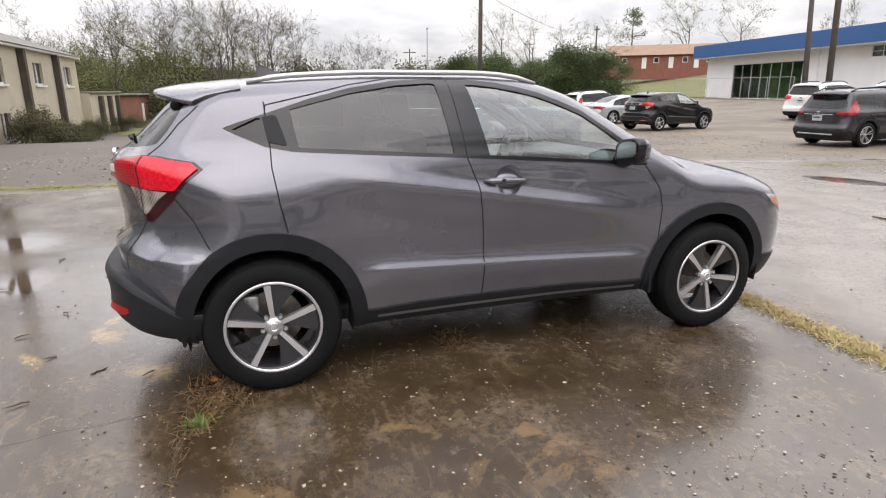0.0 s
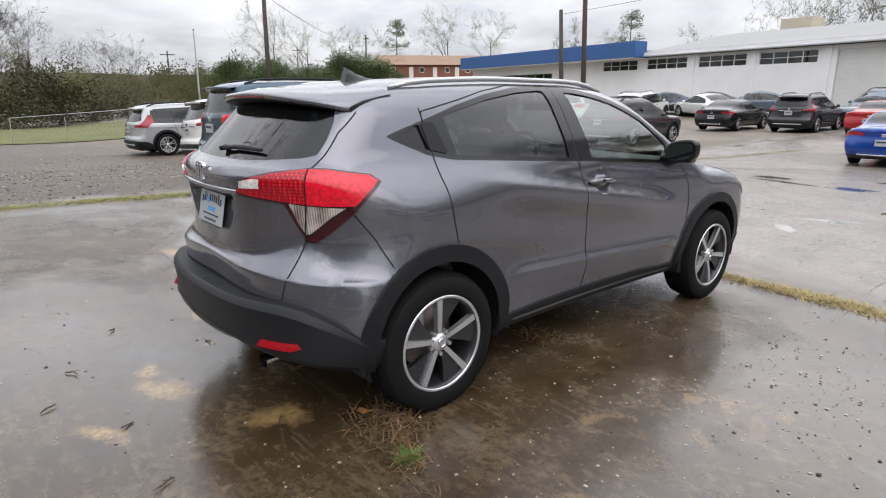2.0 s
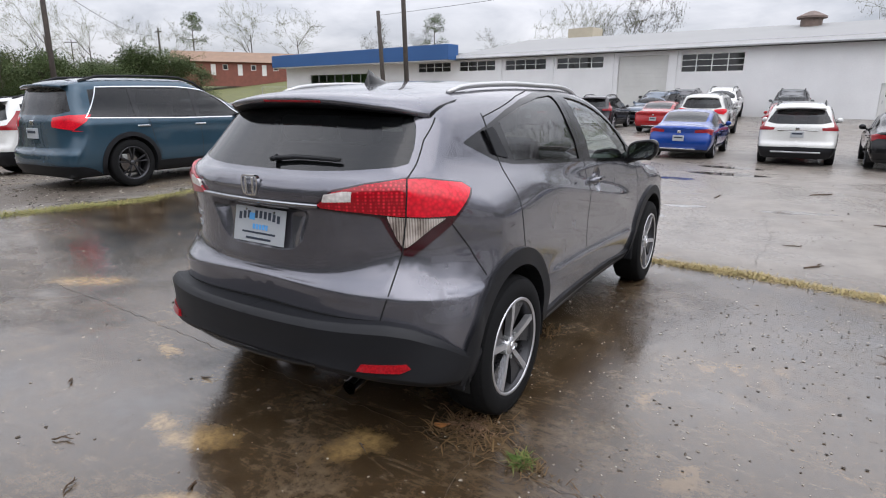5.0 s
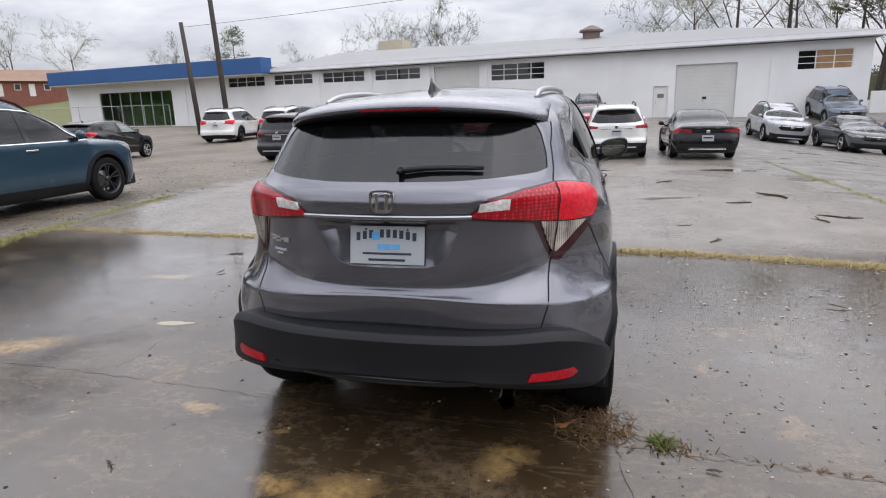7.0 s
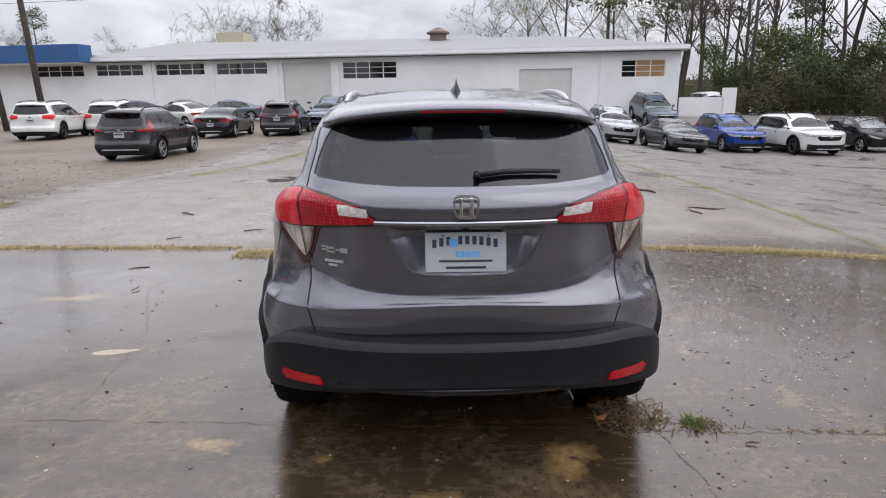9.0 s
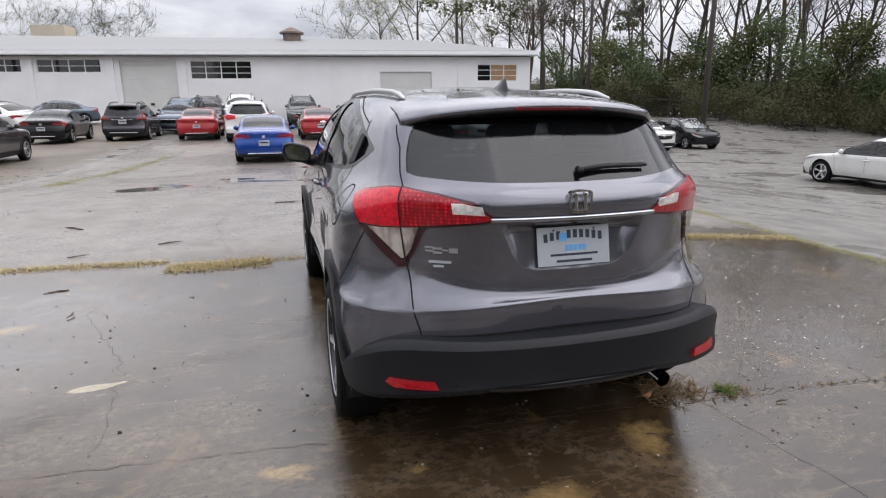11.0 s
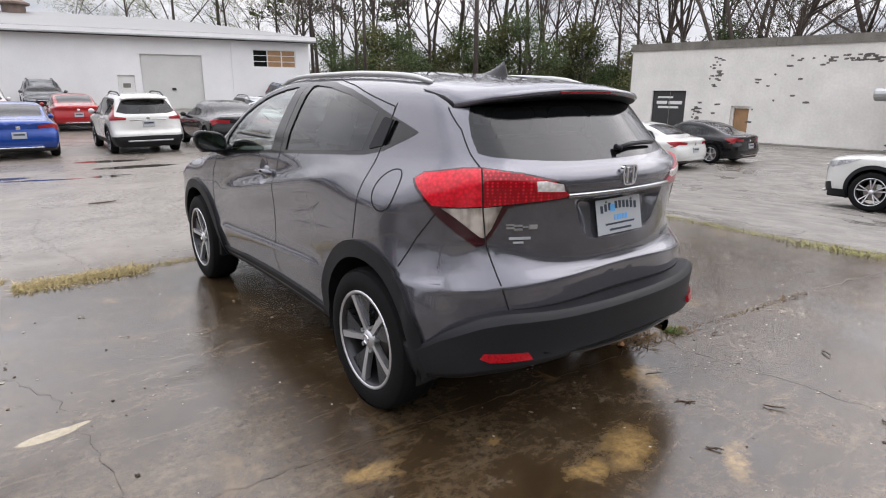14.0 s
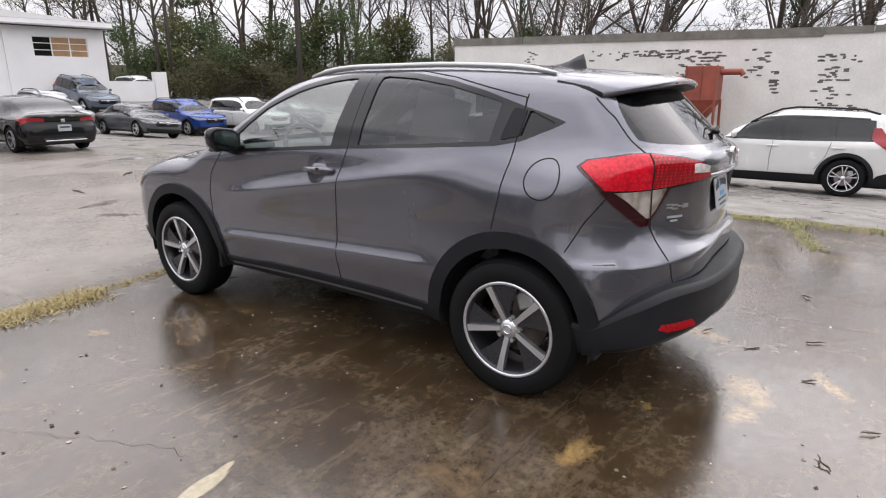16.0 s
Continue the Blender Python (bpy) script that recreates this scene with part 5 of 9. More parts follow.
def hero_crease(y, z):
    """Raised lines pressed into the doors, and the haunch over the rear wheel."""
    zc = 0.90 - 0.165 * (y + 0.05)
    up = z - zc
    fade = ss((0.90 - y) / 0.6) * ss((y + 1.25) / 0.6)
    ridge = 0.023 * np.where(up > 0, np.exp(-((up / 0.045) ** 2)), np.exp(-((up / 0.11) ** 2))) * fade
    zl = 0.535 - 0.045 * y
    lo = z - zl
    fade2 = ss((0.95 - y) / 0.25) * ss((y + 0.95) / 0.25)
    ledge = 0.021 * np.where(lo > 0, np.exp(-(np.abs(lo) / 0.03) ** 1.3), np.exp(-((lo / 0.13) ** 2))) * fade2
    zw = 0.69 - 0.12 * (y + 1.95)
    w = z - zw
    fade3 = ss((-1.62 - y) / 0.10)
    waist = 0.038 * np.where(w > 0, np.exp(-np.abs(w) / 0.055), np.exp(-((w / 0.22) ** 2))) * fade3
    return ridge + ledge + waist


HERO = Shape(
    sec=[(0.20, 0.76), (0.28, 0.82), (0.34, 0.848), (0.42, 0.862), (0.50, 0.872), (0.60, 0.875), (0.75, 0.873), (0.90, 0.867), (1.0, 0.860), (1.06, 0.851), (1.11, 0.836), (1.16, 0.816), (1.22, 0.797), (1.30, 0.762), (1.40, 0.713), (1.48, 0.665), (1.54, 0.61), (1.60, 0.52)],
    plan=[(-2.3, 0.93), (-2.0, 0.968), (-1.75, 0.992), (-1.5, 1.0), (-1.3, 1.004), (-1.0, 0.99), (-0.6, 0.97), (0.0, 0.958), (0.5, 0.963), (0.9, 0.98), (1.2, 0.998), (1.4, 1.0), (1.7, 0.99), (2.0, 0.955), (2.3, 0.88)],
    green=[(-2.1, 0.72), (-1.8, 0.79), (-1.6, 0.845), (-1.46, 0.875), (-1.2, 0.925), (-0.8, 0.97), (-0.3, 0.99), (0.2, 0.985), (0.7, 0.965), (1.1, 0.93), (1.6, 0.88), (2.2, 0.75)],
    tail=[(0.20, -2.0), (0.30, -2.05), (0.38, -2.074), (0.48, -2.048), (0.60, -2.054), (0.66, -2.064), (0.70, -2.076), (0.708, -2.075), (0.716, -2.066), (0.735, -2.040), (0.748, -2.024), (0.77, -2.014), (0.80, -2.012), (0.84, -2.013), (0.90, -2.018), (0.97, -2.025), (1.04, -2.032), (1.10, -2.040), (1.14, -2.02), (1.17, -1.975), (1.21, -1.93), (1.30, -1.835), (1.40, -1.735), (1.47, -1.665), (1.58, -1.55)],
    nose=[(0.20, 2.0), (0.32, 2.09), (0.45, 2.14), (0.60, 2.15), (0.70, 2.13), (0.80, 2.08), (0.90, 1.93), (1.0, 1.5), (1.3, 0.8), (1.6, 0.4)],
    top=[(-1.85, 1.43), (-1.6, 1.484), (-1.37, 1.517), (-1.0, 1.547), (-0.6, 1.563), (-0.2, 1.563), (0.08, 1.545), (0.28, 1.505), (0.5, 1.425), (0.8, 1.268), (1.02, 1.135), (1.12, 1.075), (1.22, 1.045), (1.5, 1.015), (1.8, 0.955), (2.0, 0.88), (2.2, 0.73)],
    upper=[(-2.80, 1.440), (-2.0, 1.440), (-1.6, 1.445), (-1.40, 1.462), (-1.2, 1.483), (-0.8, 1.505), (-0.4, 1.517), (-0.1, 1.51), (0.12, 1.483), (0.32, 1.415), (0.55, 1.298), (0.78, 1.165), (0.92, 1.075), (1.02, 1.02), (1.15, 0.995), (1.4, 0.970), (1.65, 0.932), (1.85, 0.880), (2.0, 0.825), (2.15, 0.78), (2.85, 0.72)],
    crown=0.13, belt=1.02, crease=hero_crease, smile=0.42)


def at3(shape, *pts):
    return [(shape.unwrap(x, y), z) for x, y, z in pts]


def hero_car():
    S = HERO
    car = thing("crossover_car", pose(0, 0, 0), "gunmetal grey compact crossover with black cladding parked on wet concrete", "car")
    RC, FC = (-1.303, 0.335), (1.305, 0.335)
    step = 0.028
    dom = dense([(S.s_rear, 0.405), (S.unwrap(0.3, -2.1), 0.402), (S.unwrap(0.52, -2.02), 0.385), (S.unwrap(0.72, -1.95), 0.358), (-1.78, 0.315), (-1.6, 0.27), (S.s_front, 0.27)], 0.05, False) + [(s, float(S.upper(s))) for s in np.arange(S.s_front, S.s_rear - 0.001, -0.04)] + [(S.s_rear, float(S.upper(S.s_rear)))]
    arch_r = circle(*RC, 0.392, -14, 194)
    arch_f = circle(*FC, 0.385, -14, 194)
    clad_r = circle(*RC, 0.470, -8, 188, 36)
    clad_f = circle(*FC, 0.452, -8, 188, 36)
    sill = [(-1.0, 0.2), (-0.86, 0.36), (-0.80, 0.348), (-0.72, 0.352), (-0.55, 0.362), (0.0, 0.364), (0.40, 0.360), (0.62, 0.342), (0.85, 0.338), (0.95, 0.36), (1.1, 0.2)]
    bump = [(S.s_rear - 0.1, 0.15), (S.s_rear - 0.1, 0.605)] + at3(S, (0.35, -2.1, 0.607), (0.62, -2.0, 0.612), (0.70, -1.93, 0.600), (0.80, -1.84, 0.545), (0.855, -1.74, 0.468), (0.865, -1.70, 0.445), (0.87, -1.66, 0.44)) + [(-1.60, 0.15)]
    fbump = [(S.s_front + 0.1, 0.15), (S.s_front + 0.1, 0.42)] + [(2.35, 0.42), (2.0, 0.40), (1.78, 0.42), (1.70, 0.44), (1.62, 0.15)]
    frame_ = [(-1.462, 1.281), (-1.40, 1.25), (-1.272, 1.193), (-1.146, 1.168), (-0.71, 1.138), (-0.277, 1.110), (0.13, 1.079), (0.70, 1.036), (0.80, 1.045), (0.79, 1.098), (0.70, 1.158), (0.433, 1.335), (0.30, 1.392), (0.18, 1.436), (0.06, 1.466), (-0.06, 1.488), (-0.23, 1.505), (-0.38, 1.508), (-0.615, 1.497), (-0.845, 1.462), (-1.05, 1.412), (-1.262, 1.345), (-1.37, 1.312)]
    g_rear = [(-1.118, 1.186), (-0.71, 1.158), (-0.345, 1.133), (-0.40, 1.478), (-0.43, 1.484), (-0.615, 1.472), (-0.845, 1.437), (-1.05, 1.387), (-1.145, 1.362)]
    g_front = [(-0.148, 1.119), (0.13, 1.099), (0.62, 1.061), (0.665, 1.075), (0.668, 1.150), (0.433, 1.308), (0.30, 1.364), (0.18, 1.408), (0.06, 1.438), (-0.06, 1.460), (-0.18, 1.474), (-0.232, 1.474)]
    g_quarter = [(-1.415, 1.276), (-1.275, 1.215), (-1.262, 1.218), (-1.285, 1.325), (-1.30, 1.326)]
    grip = [(-1.258, 1.214), (-1.178, 1.196), (-1.172, 1.205), (-1.205, 1.325), (-1.22, 1.338), (-1.275, 1.328)]
    red = at3(S, (0.80, -1.585, 1.103), (0.79, -1.62, 1.125), (0.70, -1.78, 1.150), (0.645, -1.85, 1.152), (0.52, -1.93, 1.136), (0.40, -1.97, 1.108), (0.338, -1.985, 1.060), (0.348, -1.985, 1.048), (0.55, -1.93, 1.030), (0.645, -1.86, 1.018), (0.72, -1.79, 1.012), (0.785, -1.69, 1.012), (0.80, -1.64, 1.06))
    clear = at3(S, (0.59, -1.90, 1.020), (0.645, -1.86, 1.013), (0.72, -1.79, 1.006), (0.770, -1.73, 1.004), (0.748, -1.79, 0.968), (0.712, -1.845, 0.922), (0.680, -1.88, 0.890), (0.660, -1.885, 0.890), (0.635, -1.90, 0.93))
    gate_lens = at3(S, (0.652, -1.85, 1.150), (0.52, -1.93, 1.136), (0.40, -1.97, 1.108), (0.338, -1.985, 1.060), (0.348, -1.985, 1.048), (0.55, -1.93, 1.030), (0.652, -1.86, 1.019))
    surround = at3(S, (0.812, -1.565, 1.104), (0.80, -1.61, 1.133), (0.70, -1.78, 1.160), (0.645, -1.85, 1.162), (0.52, -1.93, 1.146), (0.395, -1.97, 1.118), (0.325, -1.985, 1.058), (0.34, -1.985, 1.038), (0.55, -1.93, 1.018), (0.572, -1.92, 1.01), (0.625, -1.90, 0.91), (0.662, -1.88, 0.856), (0.70, -1.865, 0.850), (0.75, -1.81, 0.895), (0.795, -1.72, 0.965), (0.812, -1.64, 1.045))
    white_lamp = at3(S, (0.36, -1.98, 1.072), (0.37, -1.98, 1.10), (0.44, -1.965, 1.112), (0.475, -1.955, 1.112), (0.47, -1.955, 1.078))
    hseam = at3(S, (0.64, -2.05, 0.607), (0.648, -2.0, 0.69), (0.655, -1.95, 0.77), (0.664, -1.9, 0.86), (0.655, -1.86, 1.00), (0.655, -1.85, 1.155), (0.665, -1.78, 1.21), (0.635, -1.68, 1.30), (0.60, -1.56, 1.385))
    tailgate = [(S.s_rear - 0.1, 0.59)] + [hseam[0]] + hseam[1:] + [(-1.88, 1.47), (S.s_rear - 0.1, 1.47)]
    hglass = [(S.s_rear - 0.1, 1.176)] + at3(S, (0.25, -1.96, 1.178), (0.45, -1.93, 1.188), (0.60, -1.85, 1.200), (0.635, -1.80, 1.212), (0.615, -1.73, 1.27), (0.575, -1.66, 1.345), (0.53, -1.62, 1.40), (0.45, -1.64, 1.43)) + [(S.s_rear - 0.1, 1.4345)]
    refl = at3(S, (0.545, -2.03, 0.408), (0.56, -2.02, 0.432), (0.70, -1.96, 0.438), (0.775, -1.90, 0.450), (0.772, -1.91, 0.436), (0.70, -1.96, 0.408))
    niche = [(S.s_rear - 0.1, 0.845)] + at3(S, (0.15, -2.0, 0.848), (0.20, -2.0, 0.86), (0.245, -2.0, 0.90), (0.305, -2.0, 1.034)) + [(S.s_rear - 0.1, 1.034)]
    chrome = [(S.s_rear - 0.1, 1.040)] + at3(S, (0.2, -2.0, 1.040), (0.345, -2.0, 1.046), (0.33, -2.0, 1.064), (0.2, -2.0, 1.062)) + [(S.s_rear - 0.1, 1.062)]
    head = [(1.72, 0.815), (1.84, 0.80), (2.05, 0.735), (2.35, 0.66), (2.32, 0.62), (2.1, 0.64), (1.95, 0.69), (1.82, 0.745)]
    amber = [(1.77, 0.788), (1.86, 0.775), (1.96, 0.73), (1.93, 0.705), (1.84, 0.745)]
    rdoor = [(-0.80, 0.25), (-0.835, 0.45), (-0.93, 0.63), (-1.07, 0.745), (-1.203, 0.80), (-1.231, 0.942), (-1.252, 1.10), (-1.25, 1.19), (-1.262, 1.40), (-0.845, 1.475), (-0.335, 1.53), (-0.275, 1.106), (-0.22, 0.967), (-0.192, 0.754), (-0.19, 0.25)]
    fdoor = [(-0.19, 0.25), (-0.192, 0.754), (-0.22, 0.967), (-0.275, 1.106), (-0.335, 1.53), (0.1, 1.50), (0.43, 1.36), (0.80, 1.12), (0.80, 1.04), (0.912, 0.889), (0.935, 0.771), (0.914, 0.497), (0.85, 0.25)]
    regions = [("handle_cup", circle(-0.045, 0.985, 0.08, 0, 359, 28)), ("hole", arch_r + [(-1.70, 0.1), (-0.9, 0.1)]), ("hole", arch_f + [(0.9, 0.1), (1.7, 0.1)]),
               ("arch_trim", clad_r), ("arch_trim_front", clad_f), ("sill", sill),
               ("reflector", refl), ("rear_bumper", bump), ("front_lip", fbump),
               ("window_rear", g_rear), ("window_front", g_front), ("window_quarter", g_quarter), ("grip", grip), ("window_frame", frame_),
               ("white_lamp", white_lamp), ("gate_lens", gate_lens), ("red_lens", red), ("clear_lens", clear), ("tail_light", surround),
               ("rear_window", hglass), ("chrome_strip", chrome), ("plate_recess", niche), ("tailgate", tailgate),
               ("amber_lens", amber), ("head_light", head),
               ("rear_door", rdoor), ("front_door", fdoor),
               ("quarter_panel", [(-4, 0), (-0.8, 0), (-0.8, 2), (-4, 2)]), ("front_fender", [(-0.8, 0), (4, 0), (4, 2), (-0.8, 2)])]
    ys = np.linspace(-1.12, 0.82, 60)
    creases = [[(y, 0.90 - 0.165 * (y + 0.05) + d) for y in ys] for d in (-0.014, 0.0, 0.008, 0.022)]
    creases += [[(y, 0.535 - 0.045 * y + d) for y in np.linspace(-0.78, 0.80, 50)] for d in (-0.014, 0.0, 0.008, 0.022)]
    ws_ = np.linspace(S.unwrap(0.67, -1.93), -1.63, 24)
    wy_ = S.wrap(ws_, np.full(24, 0.68))[0][:, 1]
    creases += [[(s_, 0.69 - 0.12 * (y_ + 1.95) + d) for s_, y_ in zip(ws_, wy_)] for d in (-0.012, 0.0, 0.010, 0.025)]
    sx_ = np.linspace(S.s_rear, S.unwrap(0.64, -2.0), 40)
    px_ = np.minimum(S.wrap(sx_, np.full(40, 0.75))[0][:, 0], 0.66)
    creases += [[(a, 0.738 - 0.08 * b**2 + d) for a, b in zip(sx_, px_)] for d in (-0.02, -0.006, 0.0)] + [[(a, 0.738 - 0.08 * b**2 + (0.024 + 0.42 * b**3) * d) for a, b in zip(sx_, px_)] for d in (0.15, 0.3, 0.5, 0.75, 1.0, 1.2)]
    v, tri = cut(dom, regions, step, creases)
    p, n = S.wrap(v[:, 0], v[:, 1])
    # plate recess sinks in the middle
    depth = np.zeros(len(v))
    if "plate_recess" in tri:
        k = np.unique(tri["plate_recess"])
        x, z = p[k, 0], p[k, 1 + 1]
        edge = np.minimum.reduce([(1.034 - z) / 0.012, (z - 0.845) / 0.02, (0.245 + (z - 0.9) * 0.44 - x) / 0.04])
        depth[k] = -(0.006 + 0.052 * (z - 0.845) / 0.19) * ss(edge)
    rr_ = ((v[:, 0] + 0.045) / 0.08) ** 2 + ((v[:, 1] - 0.985) / 0.08) ** 2
    cup = -0.030 * np.clip(1 - rr_, 0, 1)
    lip = np.full(len(v), 0.012)
    lip += 0.046 * ss((-1.80 - v[:, 0]) / 0.28)
    brow = lip - 0.012 * ss((v[:, 1] - 0.565) / 0.045) ** 2 * ss((-1.80 - v[:, 0]) / 0.28) - 0.018 * ss((0.44 - v[:, 1]) / 0.04)
    P = HERO_PAINT
    kinds = {  # material, offset, skirt, both sides in one
        "tailgate": (P, 0.0, 0.02, 2, ""), "rear_window": (PRIVACY, -0.004, 0.0, 2, "dark tinted rear window"),
        "plate_recess": (P, depth, 0.0, 2, "recessed grey number plate panel"), "chrome_strip": (GLOSS_BLACK, 0.0, 0.02, 2, "dark strip behind the chrome bar"),
        "front_lip": (BLACK_TRIM, 0.01, 0.04, 2, "")}
    # rear bumper: a flat shelf, a bevel and an upright face, swept round the tail
    top_z, low_z = pchip(sorted((a, b) for a, b in bump[1:-1])), pchip(sorted((a, b) for a, b in dom[:60] if a < -1.58))
    bs = np.linspace(S.s_rear, -1.64, 64)
    prof = ((1.0, -0.075), (1.0, 0.046), (1.0, 0.046), (0.985, 0.052), (0.93, 0.063), (0.87, 0.072), (0.87, 0.072), (0.84, 0.0725), (0.5, 0.067), (0.25, 0.060), (0.14, 0.055), (0.14, 0.055), (0.05, 0.040), (0.0, 0.026), (-0.02, -0.04))
    grow_ = 0.25 + 0.75 * ss((-1.72 - bs) / 0.26)
    rings = []
    S.dish = False
    for v_, o_ in prof:
        zz = low_z(bs) + (top_z(bs) - low_z(bs)) * v_
        bp_, bn_ = S.wrap(bs, zz)
        flat_ = bn_ * np.array([1, 1, 0.0])
        flat_ /= np.linalg.norm(flat_, axis=1, keepdims=True)
        rings.append(bp_ + flat_ * (o_ * (grow_ if o_ > 0 else np.ones(len(bs))))[:, None])
    S.dish = True
    bm = bmesh.new()
    for sg in (1, -1):
        vs_ = [[bm.verts.new((q[0] * sg, q[1], q[2])) for q in r_] for r_ in rings]
        for i, (a, b) in enumerate(zip(vs_, vs_[1:])):
            if prof[i] == prof[i + 1]:
                continue
            for k in range(len(bs) - 1):
                bm.faces.new((a[k], a[k + 1], b[k + 1], b[k]) if sg < 0 else (b[k], b[k + 1], a[k + 1], a[k]))
    bmesh.ops.remove_doubles(bm, verts=[q for q in bm.verts if abs(q.co.x) < 1e-4], dist=1e-5)
    part("rear_bumper", bm, BLACK_TRIM, car, "black textured plastic rear bumper", smooth=True)
    for name, (mt, off, sk, mi, lab) in kinds.items():
        if name in tri:
            ob = shell(name, p, n, tri[name], mt, car, off, sk, 2, lab, name == "plate_recess")
    for mi in (0, 1):
        lamp = None
        for name, mt, off, sk, lab in (("front_door", P, 0.0, 0.02, ""), ("rear_door", P, 0.0, 0.02, ""), ("quarter_panel", P, 0.0, 0.02, ""), ("front_fender", P, 0.0, 0.02, ""),
                                       ("arch_trim", BLACK_TRIM, 0.018, 0.06, "black plastic wheel arch trim"), ("arch_trim_front", BLACK_TRIM, 0.018, 0.06, "black plastic wheel arch trim"),
                                       ("sill", BLACK_TRIM, 0.010, 0.05, "black plastic side sill"), ("window_frame", GLOSS_BLACK, 0.001, 0.02, "black window frame"),
                                       ("window_rear", PRIVACY_SIDE, -0.005, 0.0, "dark tinted window"), ("window_front", CLEAR, -0.005, 0.0, "clear greenish window"), ("window_quarter", GLOSS_BLACK, -0.012, 0.0, ""),
                                       ("grip", BLACK_TRIM, 0.006, 0.02, "black hidden door handle"), ("handle_cup", P, cup, 0.0, ""),
                                       ("tail_light", LAMP_DARK, 0.003, 0.03, "red and clear wrap-around tail light"), ("head_light", HEAD, 0.004, 0.03, "clear head light")):
            if name in tri:
                ob = shell(name.replace("arch_trim_front", "arch_trim").replace("window_rear", "window").replace("window_front", "window").replace("window_quarter", "quarter_trim").replace("grip", "door_handle"), p, n, tri[name], mt, car, off, sk, mi, lab, name == "handle_cup")
                if name == "tail_light":
                    lamp = ob
                if name == "head_light":
                    hl = ob
        for name, mt, off, host in (("red_lens", LAMP_RED, 0.012, lamp), ("gate_lens", LAMP_DOTS, 0.012, lamp), ("clear_lens", LAMP_CLEAR, 0.011, lamp), ("white_lamp", LAMP_WHITE, 0.013, lamp), ("amber_lens", AMBER, 0.006, hl)):
            if name in tri:
                shell(name, p, n, tri[name], mt, host, off, 0.012, mi)
        if "reflector" in tri:
            shell("reflector", p, n, tri["reflector"], REFLECTOR, car, lip + 0.014, 0.03, mi, "red rear reflector")
        sg = 1 if mi == 0 else -1
        # joints between panels
        lines = [rdoor[4:9], [(-0.33, 1.50), (-0.275, 1.106), (-0.22, 0.967), (-0.192, 0.754), (-0.19, 0.36)], fdoor[8:], hseam[:5], hseam[5:],
                 [(-1.262, 1.345), (-1.255, 1.385), (-1.05, 1.43), (-0.845, 1.478), (-0.615, 1.512), (-0.335, 1.5145)],
                 at3(S, (0.80, -1.72, 0.985)) + [(-1.66, 0.87), (-1.575, 0.745)]]
        for ln in lines:
            part("panel_joint", ribbon(S, ln, 0.006, 0.0012, sg), GAP, car)
        part("gate_joint", ribbon(S, [(S.s_rear, 0.612), hseam[0]], 0.012, 0.002, sg), GAP, car)
        part("lamp_joint", ribbon(S, [hseam[3], hseam[4], hseam[5]], 0.006, 0.0145, sg), GAP, car)
        if sg < 0:  # fuel flap on the left
            ring = circle(-1.43, 1.045, 0.085, 0, 360, 32)
            part("fuel_flap_joint", ribbon(S, ring, 0.006, 0.0012, sg), GAP, car)
        # lower satin blade along the sill
        part("sill_strip", ribbon(S, [(-0.78, 0.315), (-0.4, 0.318), (0.3, 0.318), (0.8, 0.308)], 0.02, 0.0135, sg), SATIN_DARK, car)
        # door handle: cup and bar
        c, cn = S.wrap([-0.066], [0.985])
        cx = c[0][0]
        bm = bmesh.new()
        bmesh.ops.create_uvsphere(bm, u_segments=20, v_segments=10, radius=1)
        for q in bm.verts:
            q.co = ((cx - 0.022 + q.co.x * 0.0265) * sg, -0.05 + q.co.y * 0.085, 0.978 + q.co.z * 0.045)
        part("handle_cup", bm, P, car, smooth=True)
        bm = bmesh.new()
        tube(bm, [((cx + 0.006) * sg, -0.185, 0.985), ((cx + 0.022) * sg, -0.15, 0.988), ((cx + 0.032) * sg, -0.06, 0.987), ((cx + 0.022) * sg, 0.03, 0.982), ((cx + 0.004) * sg, 0.06, 0.980)], [0.010, 0.017, 0.016, 0.015, 0.008], 10)
        hd = part("door_handle", bm, P, car, smooth=True)
        part("key_sensor", boxed(min((cx + 0.040) * sg, (cx + 0.0485) * sg), max((cx + 0.040) * sg, (cx + 0.0485) * sg), -0.10, -0.08, 0.985, 1.0, bevel=0.003), GAP, hd)
        # mirror
        mbm = bmesh.new()
        bmesh.ops.create_uvsphere(mbm, u_segments=20, v_segments=12, radius=1)
        for q in mbm.verts:
            u = q.co.copy()
            q.co = ((0.938 + 0.10 * math.copysign(abs(u.x) ** 0.6, u.x)) * sg, 0.635 + (0.085 if u.y > 0 else 0.025) * u.y, 1.122 + 0.068 * math.copysign(abs(u.z) ** 0.6, u.z) + 0.016 * u.x)
        mir = part("mirror_housing", mbm, P, car, "grey door mirror with black base", smooth=True)
        bm = bmesh.new()
        bmesh.ops.create_circle(bm, cap_ends=True, segments=24, radius=1)
        for q in bm.verts:
            q.co = ((0.935 + 0.085 * math.copysign(abs(q.co.x) ** 0.7, q.co.x)) * sg, 0.600, 1.122 + 0.054 * math.copysign(abs(q.co.y) ** 0.7, q.co.y) + 0.015 * q.co.x)
        part("mirror_glass", bm, MIRROR, mir, "mirror glass with a dark greenish reflection put into its colour")
        bm = bmesh.new()
        ring_ = []
